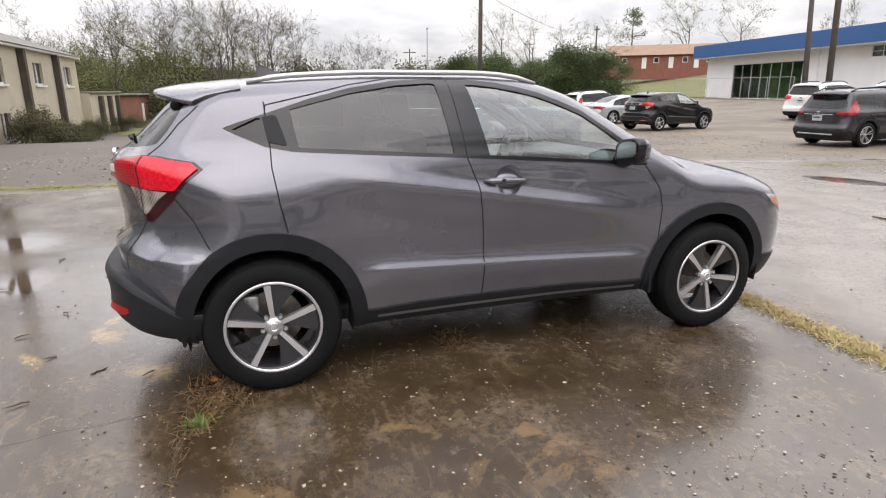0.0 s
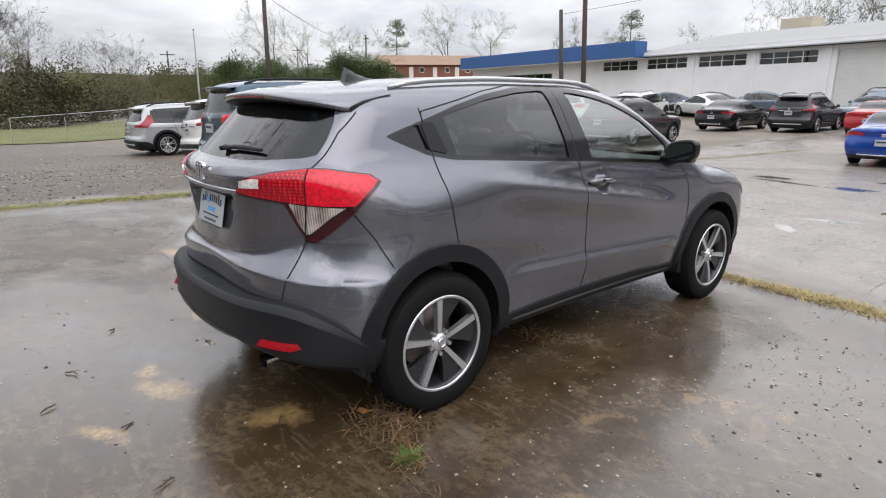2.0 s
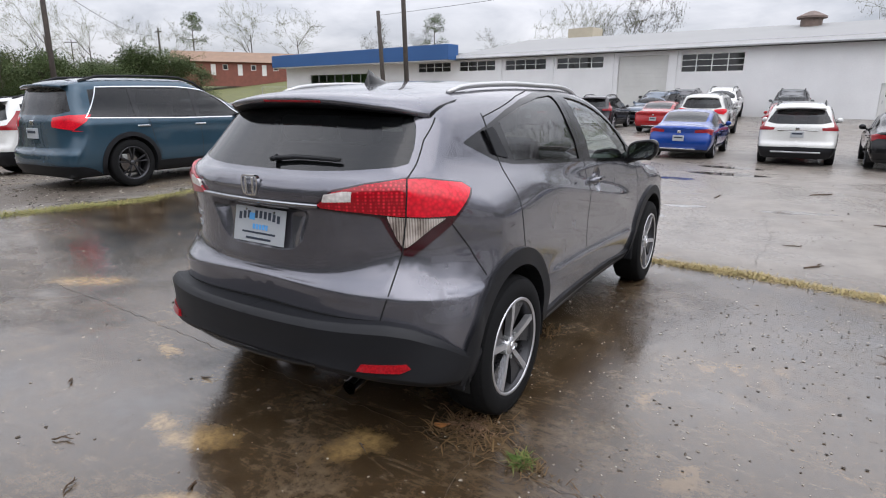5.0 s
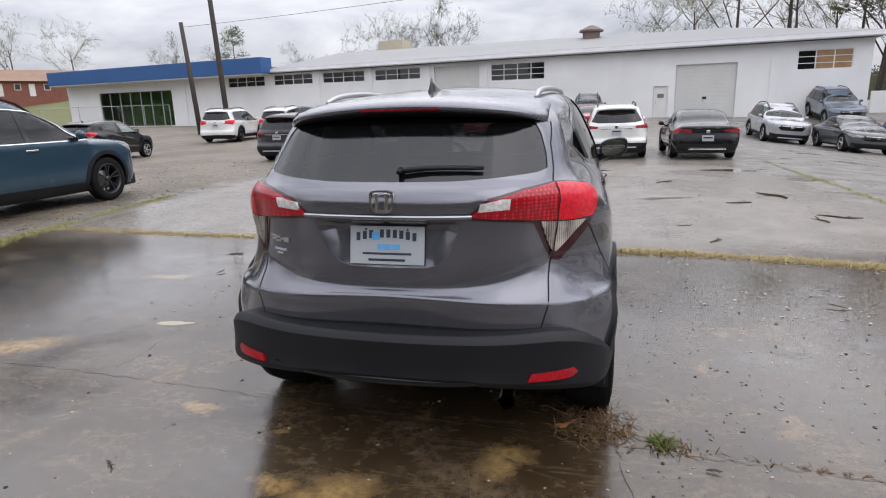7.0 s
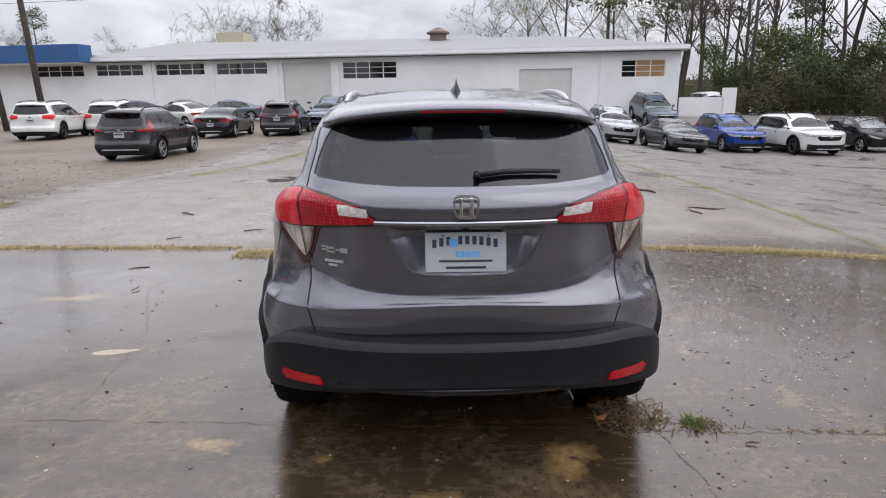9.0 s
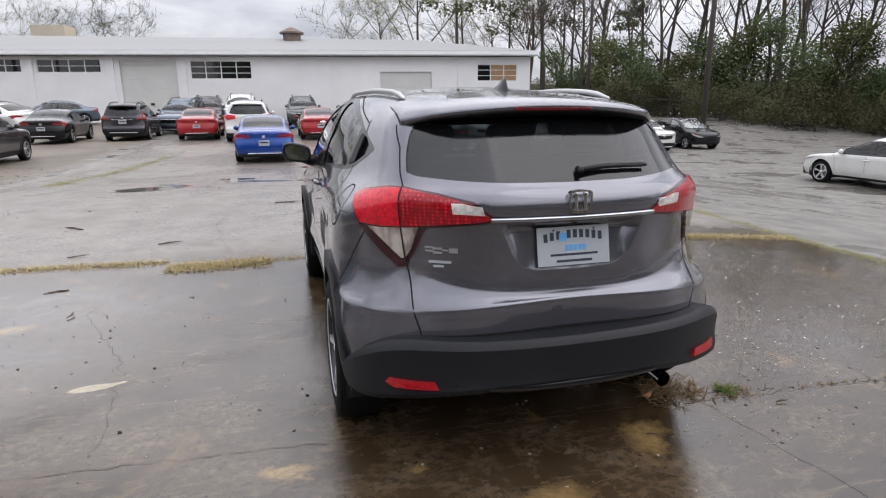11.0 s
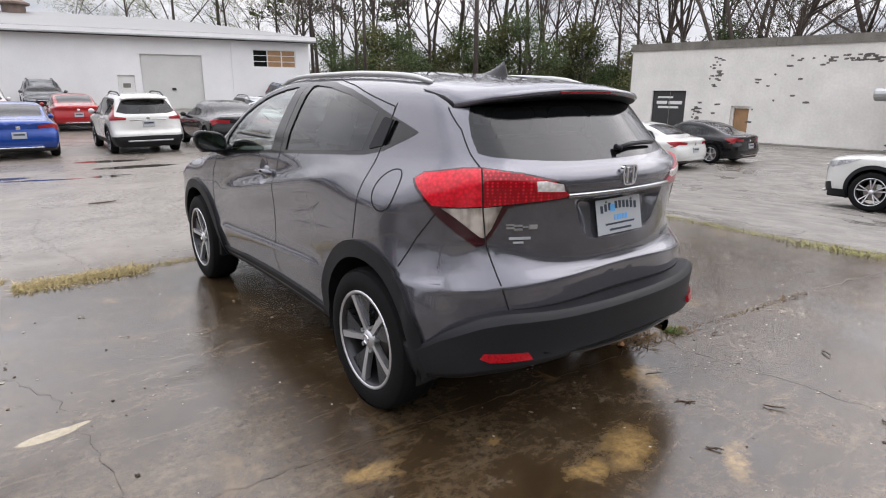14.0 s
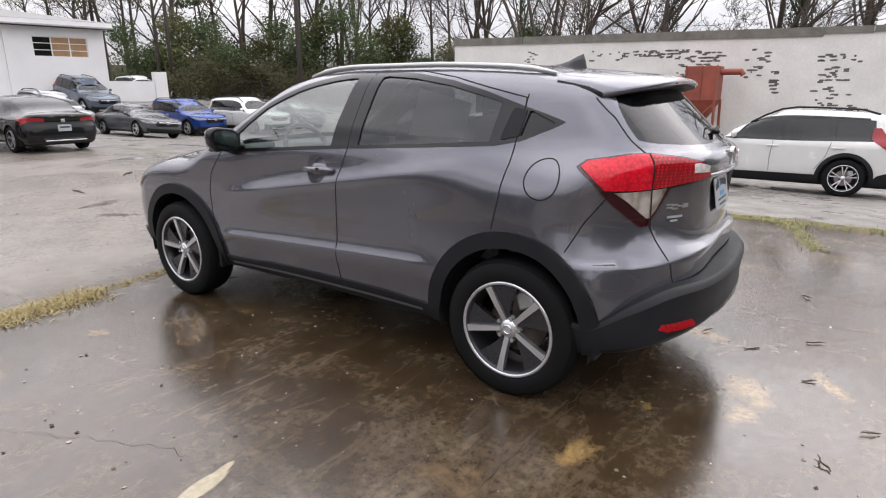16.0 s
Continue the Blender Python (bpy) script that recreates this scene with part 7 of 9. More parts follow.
def make_vehicle(kind):
    """A prototype of one body style, nose towards +y, wheels on z = 0."""
    if kind == "wagon":       # mid-size crossover
        L, W, H, wb, wr, name = 4.60, 1.86, 1.68, 2.66, 0.36, "crossover_car"
    elif kind == "big":       # large three-row wagon
        L, W, H, wb, wr, name = 4.95, 1.99, 1.78, 2.82, 0.385, "large_suv"
    else:
        L, W, H, wb, wr, name = 4.63, 1.80, 1.42, 2.70, 0.325, "sedan_car"
    h2, R, F = W / 2, -L / 2, L / 2
    tall = kind != "sedan"
    sec = [(0.18, 0.84), (0.30, 0.93), (0.45, 0.985), (0.60, 1.0), (0.58 * H, 1.0), (0.63 * H, 0.97), (0.67 * H, 0.93), (0.78 * H, 0.865), (0.89 * H, 0.79), (0.95 * H, 0.72), (1.02 * H, 0.6)]
    plan = [(R - 0.1, 0.88), (R + 0.15, 0.95), (R + 0.5, 0.99), (-wb / 2, 1.0), (0, 0.975), (wb / 2, 1.0), (F - 0.5, 0.96), (F - 0.1, 0.86), (F + 0.1, 0.78)]
    green = [(R - 0.1, 0.84 if tall else 0.72), (R + 0.6, 0.93 if tall else 0.82), (-0.6, 0.985), (0.2, 0.985), (0.9, 0.94), (F, 0.78)]
    if tall:
        tail = [(0.18, R + 0.14), (0.32, R + 0.05), (0.45, R + 0.0), (0.60, R + 0.01), (0.66, R + 0.05), (0.85, R + 0.06), (0.60 * H, R + 0.07), (0.65 * H, R + 0.12), (0.80 * H, R + 0.22 if kind == "big" else R + 0.27), (0.93 * H, R + 0.32 if kind == "big" else R + 0.40), (1.05 * H, R + 0.45)]
        top = [(R, 0.90 * H), (R + 0.35, 0.945 * H), (R + 0.9, 0.985 * H), (-0.4, H), (0.15, 0.985 * H), (0.45, 0.94 * H), (F - 1.42, 0.665 * H), (F - 1.28, 0.635 * H), (F - 0.7, 0.622 * H), (F - 0.3, 0.595 * H), (F - 0.08, 0.56 * H), (F + 0.1, 0.48 * H)]
        upper = [(-4, 0.905 * H), (R + 0.1, 0.905 * H), (R + 0.6, 0.935 * H), (-0.4, 0.955 * H), (0.1, 0.935 * H), (0.4, 0.885 * H), (F - 1.6, 0.69 * H), (F - 1.3, 0.615 * H), (F - 0.7, 0.59 * H), (F - 0.35, 0.562 * H), (F, 0.535 * H), (4, 0.525 * H)]
        nose = [(0.18, F - 0.14), (0.32, F - 0.03), (0.50, F), (0.70, F - 0.005), (0.50 * H, F - 0.025), (0.55 * H, F - 0.07), (0.59 * H, F - 0.25), (0.65 * H, F - 0.85), (0.9 * H, F - 2.1), (H * 1.05, F - 2.6)]
    else:
        tail = [(0.18, R + 0.14), (0.30, R + 0.05), (0.45, R + 0.0), (0.62, R + 0.02), (0.80, R + 0.06), (0.92, R + 0.04), (0.97, R + 0.10), (1.05, R + 0.5), (1.2, R + 0.9), (1.5, R + 1.6)]
        top = [(R, 0.955), (R + 0.12, 0.985), (R + 0.45, 1.02), (R + 0.75, 1.10), (R + 1.15, 1.27), (R + 1.55, 1.375), (-0.25, H), (0.2, 0.985 * H), (0.5, 0.93 * H), (F - 1.35, 0.70 * H), (F - 1.15, 0.655 * H), (F - 0.6, 0.62 * H), (F - 0.2, 0.57 * H), (F + 0.1, 0.47 * H)]
        upper = [(-4, 0.955), (R + 0.1, 0.955), (R + 0.5, 0.985), (R + 0.8, 1.06), (R + 1.2, 1.215), (R + 1.6, 1.315), (-0.3, 0.955 * H), (0.15, 0.94 * H), (0.5, 0.865 * H), (F - 1.5, 0.72 * H), (F - 1.2, 0.64 * H), (F - 0.6, 0.585 * H), (F - 0.25, 0.54 * H), (F, 0.505 * H), (4, 0.495 * H)]
        nose = [(0.18, F - 0.14), (0.30, F - 0.03), (0.45, F), (0.58, F - 0.01), (0.50 * H, F - 0.05), (0.56 * H, F - 0.24), (0.64 * H, F - 0.9), (0.9 * H, F - 2.1), (H * 1.05, F - 2.6)]
    S = Shape(stretch(sec, 1, h2), plan, green, tail, nose, top, upper, crown=0.08, belt=0.62 * H, curl=(0.10, 0.20), yr=R + 0.72, yf=F - 0.72, round_top=0.08)
    car = thing(name, pose(0, 0, 0), "parked car", "car", "cars on the lot")
    step = 0.085
    up = lambda s: float(S.upper(s))
    dom = dense([(S.s_rear, 0.24), (S.s_front, 0.24)], step, False) + [(s, up(s)) for s in np.arange(S.s_front, S.s_rear, -0.07)] + [(S.s_rear, up(S.s_rear))]
    ra, fa, cz = (-wb / 2, wr), (wb / 2, wr), wr
    inner, outer = wr + 0.055, wr + 0.125
    belt = 0.615 * H
    frame_, glasses = [], []
    if tall:
        y0, y1 = R + 0.42, F - 1.42
        rise = 0.05 if kind == "wagon" else 0.03
        topl = lambda y: up(y) - 0.075 * H * 0.55
        lower = lambda y: belt + rise * max(0, (-y - 0.4)) * 0.6
        ys = np.linspace(y0, y1, 22)
        frame_ = [(y, lower(y)) for y in ys] + [(y, max(topl(y), lower(y) + 0.03)) for y in ys[::-1] if y > y0 + 0.25]
        cuts = [(y0 + 0.10, R + 1.22), (R + 1.30, -0.10), (0.0, y1 - 0.12)]
    else:
        y0, y1 = R + 0.95, F - 1.5
        topl = lambda y: up(y) - 0.055
        lower = lambda y: belt + 0.02 + 0.03 * max(0, (-y - 0.3))
        ys = np.linspace(y0, y1, 22)
        frame_ = [(y, lower(y)) for y in ys] + [(y, max(topl(y), lower(y) + 0.02)) for y in ys[::-1] if y > y0 + 0.15]
        cuts = [(R + 1.18, -0.18), (-0.08, y1 - 0.12)]
    for a, b in cuts:
        g = np.linspace(a, b, 10)
        lowp = [(y, lower(y) + 0.03) for y in g]
        uppp = [(y, max(topl(y) - 0.03, lower(y) + 0.045)) for y in g[::-1]]
        glasses.append(lowp + uppp)
    zt = 0.60 * H if tall else 0.84
    sr = S.s_rear
    X = lambda x: S.unwrap(x, -9)
    if kind == "wagon":
        lamp = [(sr + 0.55, 0.565 * H), (sr + 0.53, 0.60 * H), (sr + 0.80, 0.62 * H), (sr + 0.98, 0.79 * H), (sr + 1.14, 0.79 * H), (sr + 1.18, 0.66 * H), (R + 0.48, 0.595 * H), (R + 0.40, 0.555 * H)]
    elif kind == "big":
        lamp = [(sr + 0.50, 0.555 * H), (sr + 0.50, 0.635 * H), (R + 0.20, 0.655 * H), (R + 0.50, 0.66 * H), (R + 0.42, 0.60 * H), (R + 0.24, 0.52 * H), (sr + 0.95, 0.52 * H)]
    else:
        lamp = [(sr + 0.42, 0.78), (sr + 0.42, 0.86), (sr + 0.80, 0.90), (R + 0.30, 0.885), (R + 0.50, 0.86), (R + 0.30, 0.76), (sr + 0.95, 0.70), (sr + 0.80, 0.74), (sr + 0.72, 0.79)]
    hz = 0.0 if tall else -0.025 * H
    head = [(F - 0.72, 0.555 * H + hz), (F - 0.45, 0.54 * H + hz), (S.s_front - 0.75, 0.515 * H + hz), (S.s_front - 0.45, 0.495 * H + hz), (S.s_front - 0.45, 0.455 * H + hz), (S.s_front - 0.80, 0.45 * H + hz), (F - 0.50, 0.50 * H + hz)]
    grille = [(S.s_front + 0.1, 0.49 * H + hz), (S.s_front - 0.45, 0.495 * H + hz), (S.s_front - 0.52, 0.44 * H + hz), (S.s_front - 0.42, 0.37 * H + hz), (S.s_front + 0.1, 0.36 * H + hz)]
    intake = [(S.s_front + 0.1, 0.27 * H), (S.s_front - 0.60, 0.27 * H), (S.s_front - 0.82, 0.29 * H), (S.s_front - 0.88, 0.10), (S.s_front + 0.1, 0.10)]
    rwin = [(sr - 0.1, 0.655 * H), (sr + 0.55, 0.66 * H), (sr + 0.80, 0.69 * H), (sr + 0.72, 0.86 * H), (sr + 0.55, 0.885 * H), (sr - 0.1, 0.89 * H)]
    low = {"wagon": 0.44, "big": 0.33}.get(kind, 0.30)
    bump = [(sr - 0.1, 0.1), (sr - 0.1, low + 0.08 if tall else low), (sr + 0.9, low + 0.06 if tall else low), (R + 0.45, low), (-wb / 2 - 0.3, 0.1)]
    fb = [(S.s_front + 0.1, 0.1), (S.s_front + 0.1, low - 0.12), (F - 0.5, low - 0.08), (wb / 2 + 0.3, 0.1)]
    sill = [(-wb / 2 - 0.1, 0.1), (-wb / 2 + 0.1, 0.40 if tall else 0.28), (wb / 2 - 0.1, 0.38 if tall else 0.28), (wb / 2 + 0.1, 0.1)]
    regions = [("hole", circle(*ra, inner, -25, 205, 22) + [(-wb / 2 - 0.3, 0.0), (-wb / 2 + 0.3, 0.0)]), ("hole", circle(*fa, inner, -25, 205, 22) + [(wb / 2 - 0.3, 0.0), (wb / 2 + 0.3, 0.0)])]
    if tall:
        regions += [("arch_trim", circle(*ra, outer, -15, 195, 22)), ("arch_trim_front", circle(*fa, outer, -15, 195, 22))]
    regions += [("tail_light", lamp), ("head_light", head), ("grille", grille), ("air_intake", intake), ("sill", sill), ("rear_bumper", bump), ("front_bumper", fb)]
    regions += [("window", g) for g in glasses] + [("window_frame", frame_)]
    if tall:
        regions.append(("rear_window", rwin))
    v, tri = cut(dom, regions, step)
    p, n = S.wrap(v[:, 0], v[:, 1])
    shell("body", p, n, tri["rest"], LOT_PAINT, car, 0.0, 0.015, 2)
    for nm, mt, off, sk in (("rear_bumper", BLACK_TRIM if tall else GLOSS_BLACK, 0.012, 0.05), ("front_bumper", BLACK_TRIM, 0.01, 0.05),
                            ("grille", GLOSS_BLACK, 0.004, 0.02), ("air_intake", BLACK_TRIM, 0.0, 0.02), ("rear_window", PRIVACY, -0.004, 0.0), ("window_frame", GLOSS_BLACK, 0.001, 0.015)):
        if nm in tri and len(tri[nm]):
            shell(nm, p, n, tri[nm], mt, car, off, sk, 2)
    for mi in (0, 1):
        for nm, mt, off, sk in (("arch_trim", BLACK_TRIM, 0.012, 0.05), ("arch_trim_front", BLACK_TRIM, 0.012, 0.05), ("sill", BLACK_TRIM, 0.008, 0.04), ("tail_light", LAMP_RED if kind == "big" else LAMP_DIM, 0.006, 0.02), ("head_light", HEAD, 0.006, 0.02), ("window", PRIVACY if tall else PRIVACY_LIGHT, -0.004, 0.0)):
            if nm in tri and len(tri[nm]):
                shell(nm.replace("_front", ""), p, n, tri[nm], mt, car, off, sk, mi)
        sg = 1 - 2 * mi
        bm = bmesh.new()
        bmesh.ops.create_uvsphere(bm, u_segments=12, v_segments=8, radius=1)
        for q in bm.verts:
            q.co = ((h2 + 0.05 + 0.09 * q.co.x) * sg, F - 1.62 + 0.06 * q.co.y, belt + 0.09 + 0.075 * q.co.z)
        part("mirror_housing", bm, LOT_PAINT, car, smooth=True)
        part("mirror_foot", boxed(min(h2 * 0.9 * sg, (h2 + 0.03) * sg), max(h2 * 0.9 * sg, (h2 + 0.03) * sg), F - 1.64, F - 1.58, belt + 0.02, belt + 0.06), GLOSS_BLACK, car)
        for yd in (0.0, -1.12):
            c, _ = S.wrap([yd - 0.05], [belt - 0.11])
            part("door_handle", boxed(min((c[0][0] - 0.01) * sg, (c[0][0] + 0.025) * sg), max((c[0][0] - 0.01) * sg, (c[0][0] + 0.025) * sg), yd - 0.16, yd + 0.06, belt - 0.125, belt - 0.095, bevel=0.01), CHROME if kind == "big" else LOT_PAINT, car)
        seams = [[(-0.05, belt), (-0.02, 0.7), (-0.03, 0.42)], [(wb / 2 - 0.36, belt), (wb / 2 - 0.42, 0.8), (wb / 2 - 0.46, 0.42)], [(-1.05, belt), (-0.98, 0.75), (-wb / 2 + outer + 0.02, 0.5)]]
        for ln in seams:
            part("panel_joint", ribbon(S, ln, 0.009, 0.002, sg), GAP, car)
        if tall:
            ys = np.linspace(R + 0.55, 0.45, 9)
            rp, _ = S.over(np.full(9, h2 * 0.60), ys)
            part("roof_rail", tube(bmesh.new(), [(x * sg, y, z + (0.05 if 0 < k < 8 else 0.0)) for k, (x, y, z) in enumerate(rp)], 0.02, 6), BLACK_TRIM, car)
            if kind == "big":
                part("window_chrome", ribbon(S, frame_[21::-1] + [frame_[-1]] + frame_[22:][::-1][1:], 0.016, 0.006, sg), CHROME, car)
        for cy in (ra[0], fa[0]):
            bm = bmesh.new()
            arc = circle(cy, cz, inner + 0.012, -22, 202, 14)
            a = [bm.verts.new(((h2 - 0.03) * sg, y, z)) for y, z in arc]
            b = [bm.verts.new(((h2 - 0.36) * sg, y, z)) for y, z in arc]
            for k in range(len(arc) - 1):
                bm.faces.new((a[k], a[k + 1], b[k + 1], b[k]))
            bm.faces.new(b)
            part("wheel_well", bm, UNDER, car)
            add_wheel(car, (h2 - 0.115) * sg, cy, wr, wr, sg, rim=wr * 0.68, style="ten" if kind != "sedan" else "five", rim_mat=DARK_ALLOY if kind == "big" else ALLOY, face_mat=DARK_ALLOY if kind == "big" else None, tread=False)
    # top
    sv = list(np.arange(S.s_rear, S.s_front, 0.06)) + [S.s_front]
    bp, bn = S.wrap(sv, S.upper(np.array(sv)))
    td = [(float(a), float(b)) for a, b in bp[:, :2]]
    td[0], td[-1] = (0.0, td[0][1]), (0.0, td[-1][1])
    tw = lambda y: float(np.interp(y, bp[:, 1], bp[:, 0]))
    yb, yt = F - 1.40, 0.42
    screen = [(-0.1, yb)] + [(tw(y) - 0.07, y) for y in np.linspace(yb - 0.10, yt, 8)] + [(-0.1, yt - 0.06)]
    treg = [("windscreen", screen)]
    if not tall:
        y0_, y1_ = R + 0.62, R + 1.42
        treg.append(("rear_window", [(-0.1, y0_)] + [(tw(y) - 0.08, y) for y in np.linspace(y0_ + 0.10, y1_, 8)] + [(-0.1, y1_ + 0.06)]))
    tv, tt = cut(td, treg, 0.10)
    tp, tn = S.over(tv[:, 0], tv[:, 1])
    key = {(round(a, 4), round(b, 4)): k for k, (a, b) in enumerate(td)}
    for k in range(len(tv)):
        j = key.get((round(tv[k, 0], 4), round(tv[k, 1], 4)))
        if j is not None:
            tp[k], tn[k] = bp[j], bn[j]
    shell("roof", tp, tn, tt["rest"], LOT_PAINT, car, 0.0, 0.0, 2)
    shell("windscreen", tp, tn, tt["windscreen"], PRIVACY_LIGHT, car, -0.003, 0.0, 2)
    if "rear_window" in tt:
        shell("rear_window", tp, tn, tt["rear_window"], PRIVACY, car, -0.003, 0.0, 2)
    if tall:
        zr = 0.905 * H
        bm = bmesh.new()
        cols = []
        for x in np.linspace(-0.62 * h2, 0.62 * h2, 9):
            u = abs(x) / (0.62 * h2)
            yq = R + 0.16 + 0.10 * u * u
            cols.append([bm.verts.new(q) for q in ((x, R + 0.62, zr + 0.055 * (1 - 0.5 * u * u)), (x, yq, zr + 0.03 - 0.03 * u * u), (x, yq + 0.01, zr - 0.01 - 0.03 * u * u), (x, R + 0.45, zr - 0.03))])
        for a, b in zip(cols, cols[1:]):
            for k in range(3):
                bm.faces.new((a[k], b[k], b[k + 1], a[k + 1]))
        bmesh.ops.recalc_face_normals(bm, faces=bm.faces)
        part("roof_spoiler", bm, LOT_PAINT, car, smooth=True)
    c, _ = S.wrap([S.s_rear + 0.01], [0.50 * H if tall else 0.62])
    part("plate", boxed(-0.155, 0.155, c[0][1] - 0.022, c[0][1] + 0.02, c[0][2] - 0.08, c[0][2] + 0.08, bevel=0.004), WHITE_PLATE, car, "white plate")
    part("plate_bar", boxed(-0.12, 0.12, c[0][1] - 0.025, c[0][1] - 0.0225, c[0][2] + 0.0, c[0][2] + 0.04), INK, car)
    c, _ = S.wrap([S.s_rear + 0.01], [0.59 * H if tall else 0.80])
    part("emblem", boxed(-0.05, 0.05, c[0][1] - 0.012, c[0][1] + 0.02, c[0][2] - 0.04, c[0][2] + 0.04, bevel=0.01), CHROME, car)
    if kind == "wagon":
        c, _ = S.wrap([S.s_rear + 0.01], [0.56 * H])
        part("chrome_strip", boxed(-0.5 * h2, 0.5 * h2, c[0][1] + 0.0, c[0][1] + 0.05, c[0][2] - 0.012, c[0][2] + 0.012, bevel=0.004), CHROME, car)
        c, _ = S.wrap([S.s_rear + 0.01], [0.36])
        part("bumper_strip", boxed(-0.62 * h2, 0.62 * h2, c[0][1] - 0.03, c[0][1] + 0.03, 0.36, 0.40, bevel=0.01), SATIN, car)
    if kind == "sedan":
        part("bumper_strip", boxed(-0.55 * h2, 0.55 * h2, R - 0.02, R + 0.04, 0.30, 0.33, bevel=0.008), CHROME, car)
    c, _ = S.wrap([S.s_front - 0.01], [0.45 * H + hz])
    part("grille_bar", boxed(-0.42, 0.42, c[0][1] - 0.05, c[0][1] + 0.015, c[0][2] + 0.02, c[0][2] + 0.05, bevel=0.01), CHROME, car)
    part("front_emblem", boxed(-0.07, 0.07, c[0][1] - 0.02, c[0][1] + 0.03, c[0][2] - 0.04, c[0][2] + 0.06, bevel=0.015), CHROME, car)
    if tall:
        c, _ = S.wrap([S.s_front - 0.01], [0.30])
        part("skid_strip", boxed(-0.5, 0.5, c[0][1] - 0.05, c[0][1] + 0.02, 0.27, 0.31, bevel=0.01), SATIN, car)
    part("underbody", boxed(-h2 * 0.8, h2 * 0.8, R + 0.15, F - 0.2, 0.20, 0.42, bevel=0.03), UNDER, car)
    part("cabin", boxed(-h2 * 0.72, h2 * 0.72, R + (0.5 if tall else 1.0), F - 1.6, 0.42, belt - 0.02), DASH, car)
    for sx in (-0.38, 0.38):
        part("seat", boxed(sx - 0.23, sx + 0.23, -0.45, -0.30, belt - 0.1, belt + 0.25, bevel=0.05), SEAT, car)
    return car


PRIVACY_LIGHT = glass("lightly_tinted_glass", (0.36, 0.40, 0.39), 0.0, 0.35, 0.05)
COLORS = {"white": (0.62, 0.62, 0.60), "silver": (0.36, 0.37, 0.38), "grey": (0.085, 0.088, 0.092), "dark": (0.035, 0.032, 0.036), "black": (0.008, 0.008, 0.009),
          "blue": (0.008, 0.045, 0.24), "steel": (0.028, 0.062, 0.092), "red": (0.30, 0.012, 0.014), "navy": (0.02, 0.035, 0.07), "slate": (0.10, 0.125, 0.16)}
PAINTS = {k: car_paint(k + "_car_paint", c, wet=False, coat=1.35 if k == "black" else 1.45, metal=0.1 if k in ("white", "black", "red") else 0.3) for k, c in COLORS.items()}
PROTO = {}
STYLE = {"wagon": "crossover", "big": "large wagon", "sedan": "sedan"}


def parked(kind, color, x, y, yaw=0.0, note="", dz=0.0):
    """One car of the lot, resting on the ground under its wheels."""
    z = ground_z(x, y)
    c, s = math.cos(radians(yaw)), math.sin(radians(yaw))
    front, back = ground_z(x - s * 1.35, y + c * 1.35), ground_z(x + s * 1.35, y - c * 1.35)
    left, right = ground_z(x - c * 0.8, y - s * 0.8), ground_z(x + c * 0.8, y + s * 0.8)
    m = pose(x, y, (front + back) / 2 + dz, 0, 0, yaw) @ pose(0, 0, 0, math.degrees(math.atan2(front - back, 2.7)), math.degrees(math.atan2(left - right, 1.6)), 0)
    if kind not in PROTO:
        ob = PROTO[kind] = make_vehicle(kind)
        ob.matrix_world = m
    else:
        ob = copy_thing(PROTO[kind], m)
    for ch in ob.children_recursive:
        if ch.type == "MESH" and ch.data.materials and ch.data.materials[0] == LOT_PAINT:
            ch.material_slots[0].link = "OBJECT"
            ch.material_slots[0].material = PAINTS[color]
    return tagged(ob, f"{color} {STYLE[kind]} parked {note or 'among other cars on the wet lot'}", "car", "cars on the lot")


parked("big", "steel", -8.6, 3.4, 1, "on gravel at the edge of the concrete")
parked("wagon", "white", -13.0, 4.2, 1, "on gravel beside a blue wagon")
parked("wagon", "silver", -19.1, 4.2, 2, "on gravel beside a white crossover")
parked("wagon", "dark", -9.9, 17.2, 0, "alone on the worn asphalt")
parked("big", "white", -18.9, 26.4, 10, "by the utility pole")
parked("big", "white", -17.6, 30.2, 10, "behind other cars")
parked("sedan", "black", -10.4, 26.6, 0)
parked("wagon", "dark", -7.6, 27.8, 0)
parked("sedan", "white", -15.4, 33.6, 60, "behind a black sedan")
parked("wagon", "slate", -6.0, 32.2, 170, "before the workshop doors")
parked("sedan", "navy", -19.4, 35.4, 120, "near the workshop wall")
parked("sedan", "dark", -16.6, 36.0, 120, "near the workshop wall")
parked("sedan", "slate", -13.4, 35.8, 120, "near the workshop wall")
parked("sedan", "red", -4.5, 27.3, 0)
parked("sedan", "blue", -1.45, 17.2, 0, "on the wet lot before a red sedan")
parked("wagon", "white", 1.55, 17.0, 0, "on the wet lot beside a blue sedan")
parked("sedan", "black", 4.0, 16.4, 0, "on the wet lot beside a white crossover")
parked("big", "white", -2.2, 25.6, 0, "behind a blue sedan")
parked("sedan", "red", 0.9, 26.0, 0, "behind a white crossover")
parked("big", "white", -3.0, 35.4, 180, "before the workshop wall")
parked("wagon", "grey", 0.6, 34.6, 180, "before the workshop wall")
parked("wagon", "dark", -4.9, 34.3, 180, "before the workshop wall")
parked("wagon", "silver", 9.3, 27.4, 180)
parked("sedan", "grey", 11.2, 23.8, 180)
parked("wagon", "blue", 14.6, 25.3, 180)
parked("big", "white", 17.0, 23.6, 180)
parked("wagon", "slate", 13.9, 33.8, 180, "by the workshop corner")
parked("wagon", "white", 20.0, 39.0, 180, "beside the low wall")
parked("sedan", "white", 15.5, 8.8, 0, "by the weathered brick building")
parked("sedan", "black", 18.4, 8.5, 0, "by the weathered brick building")
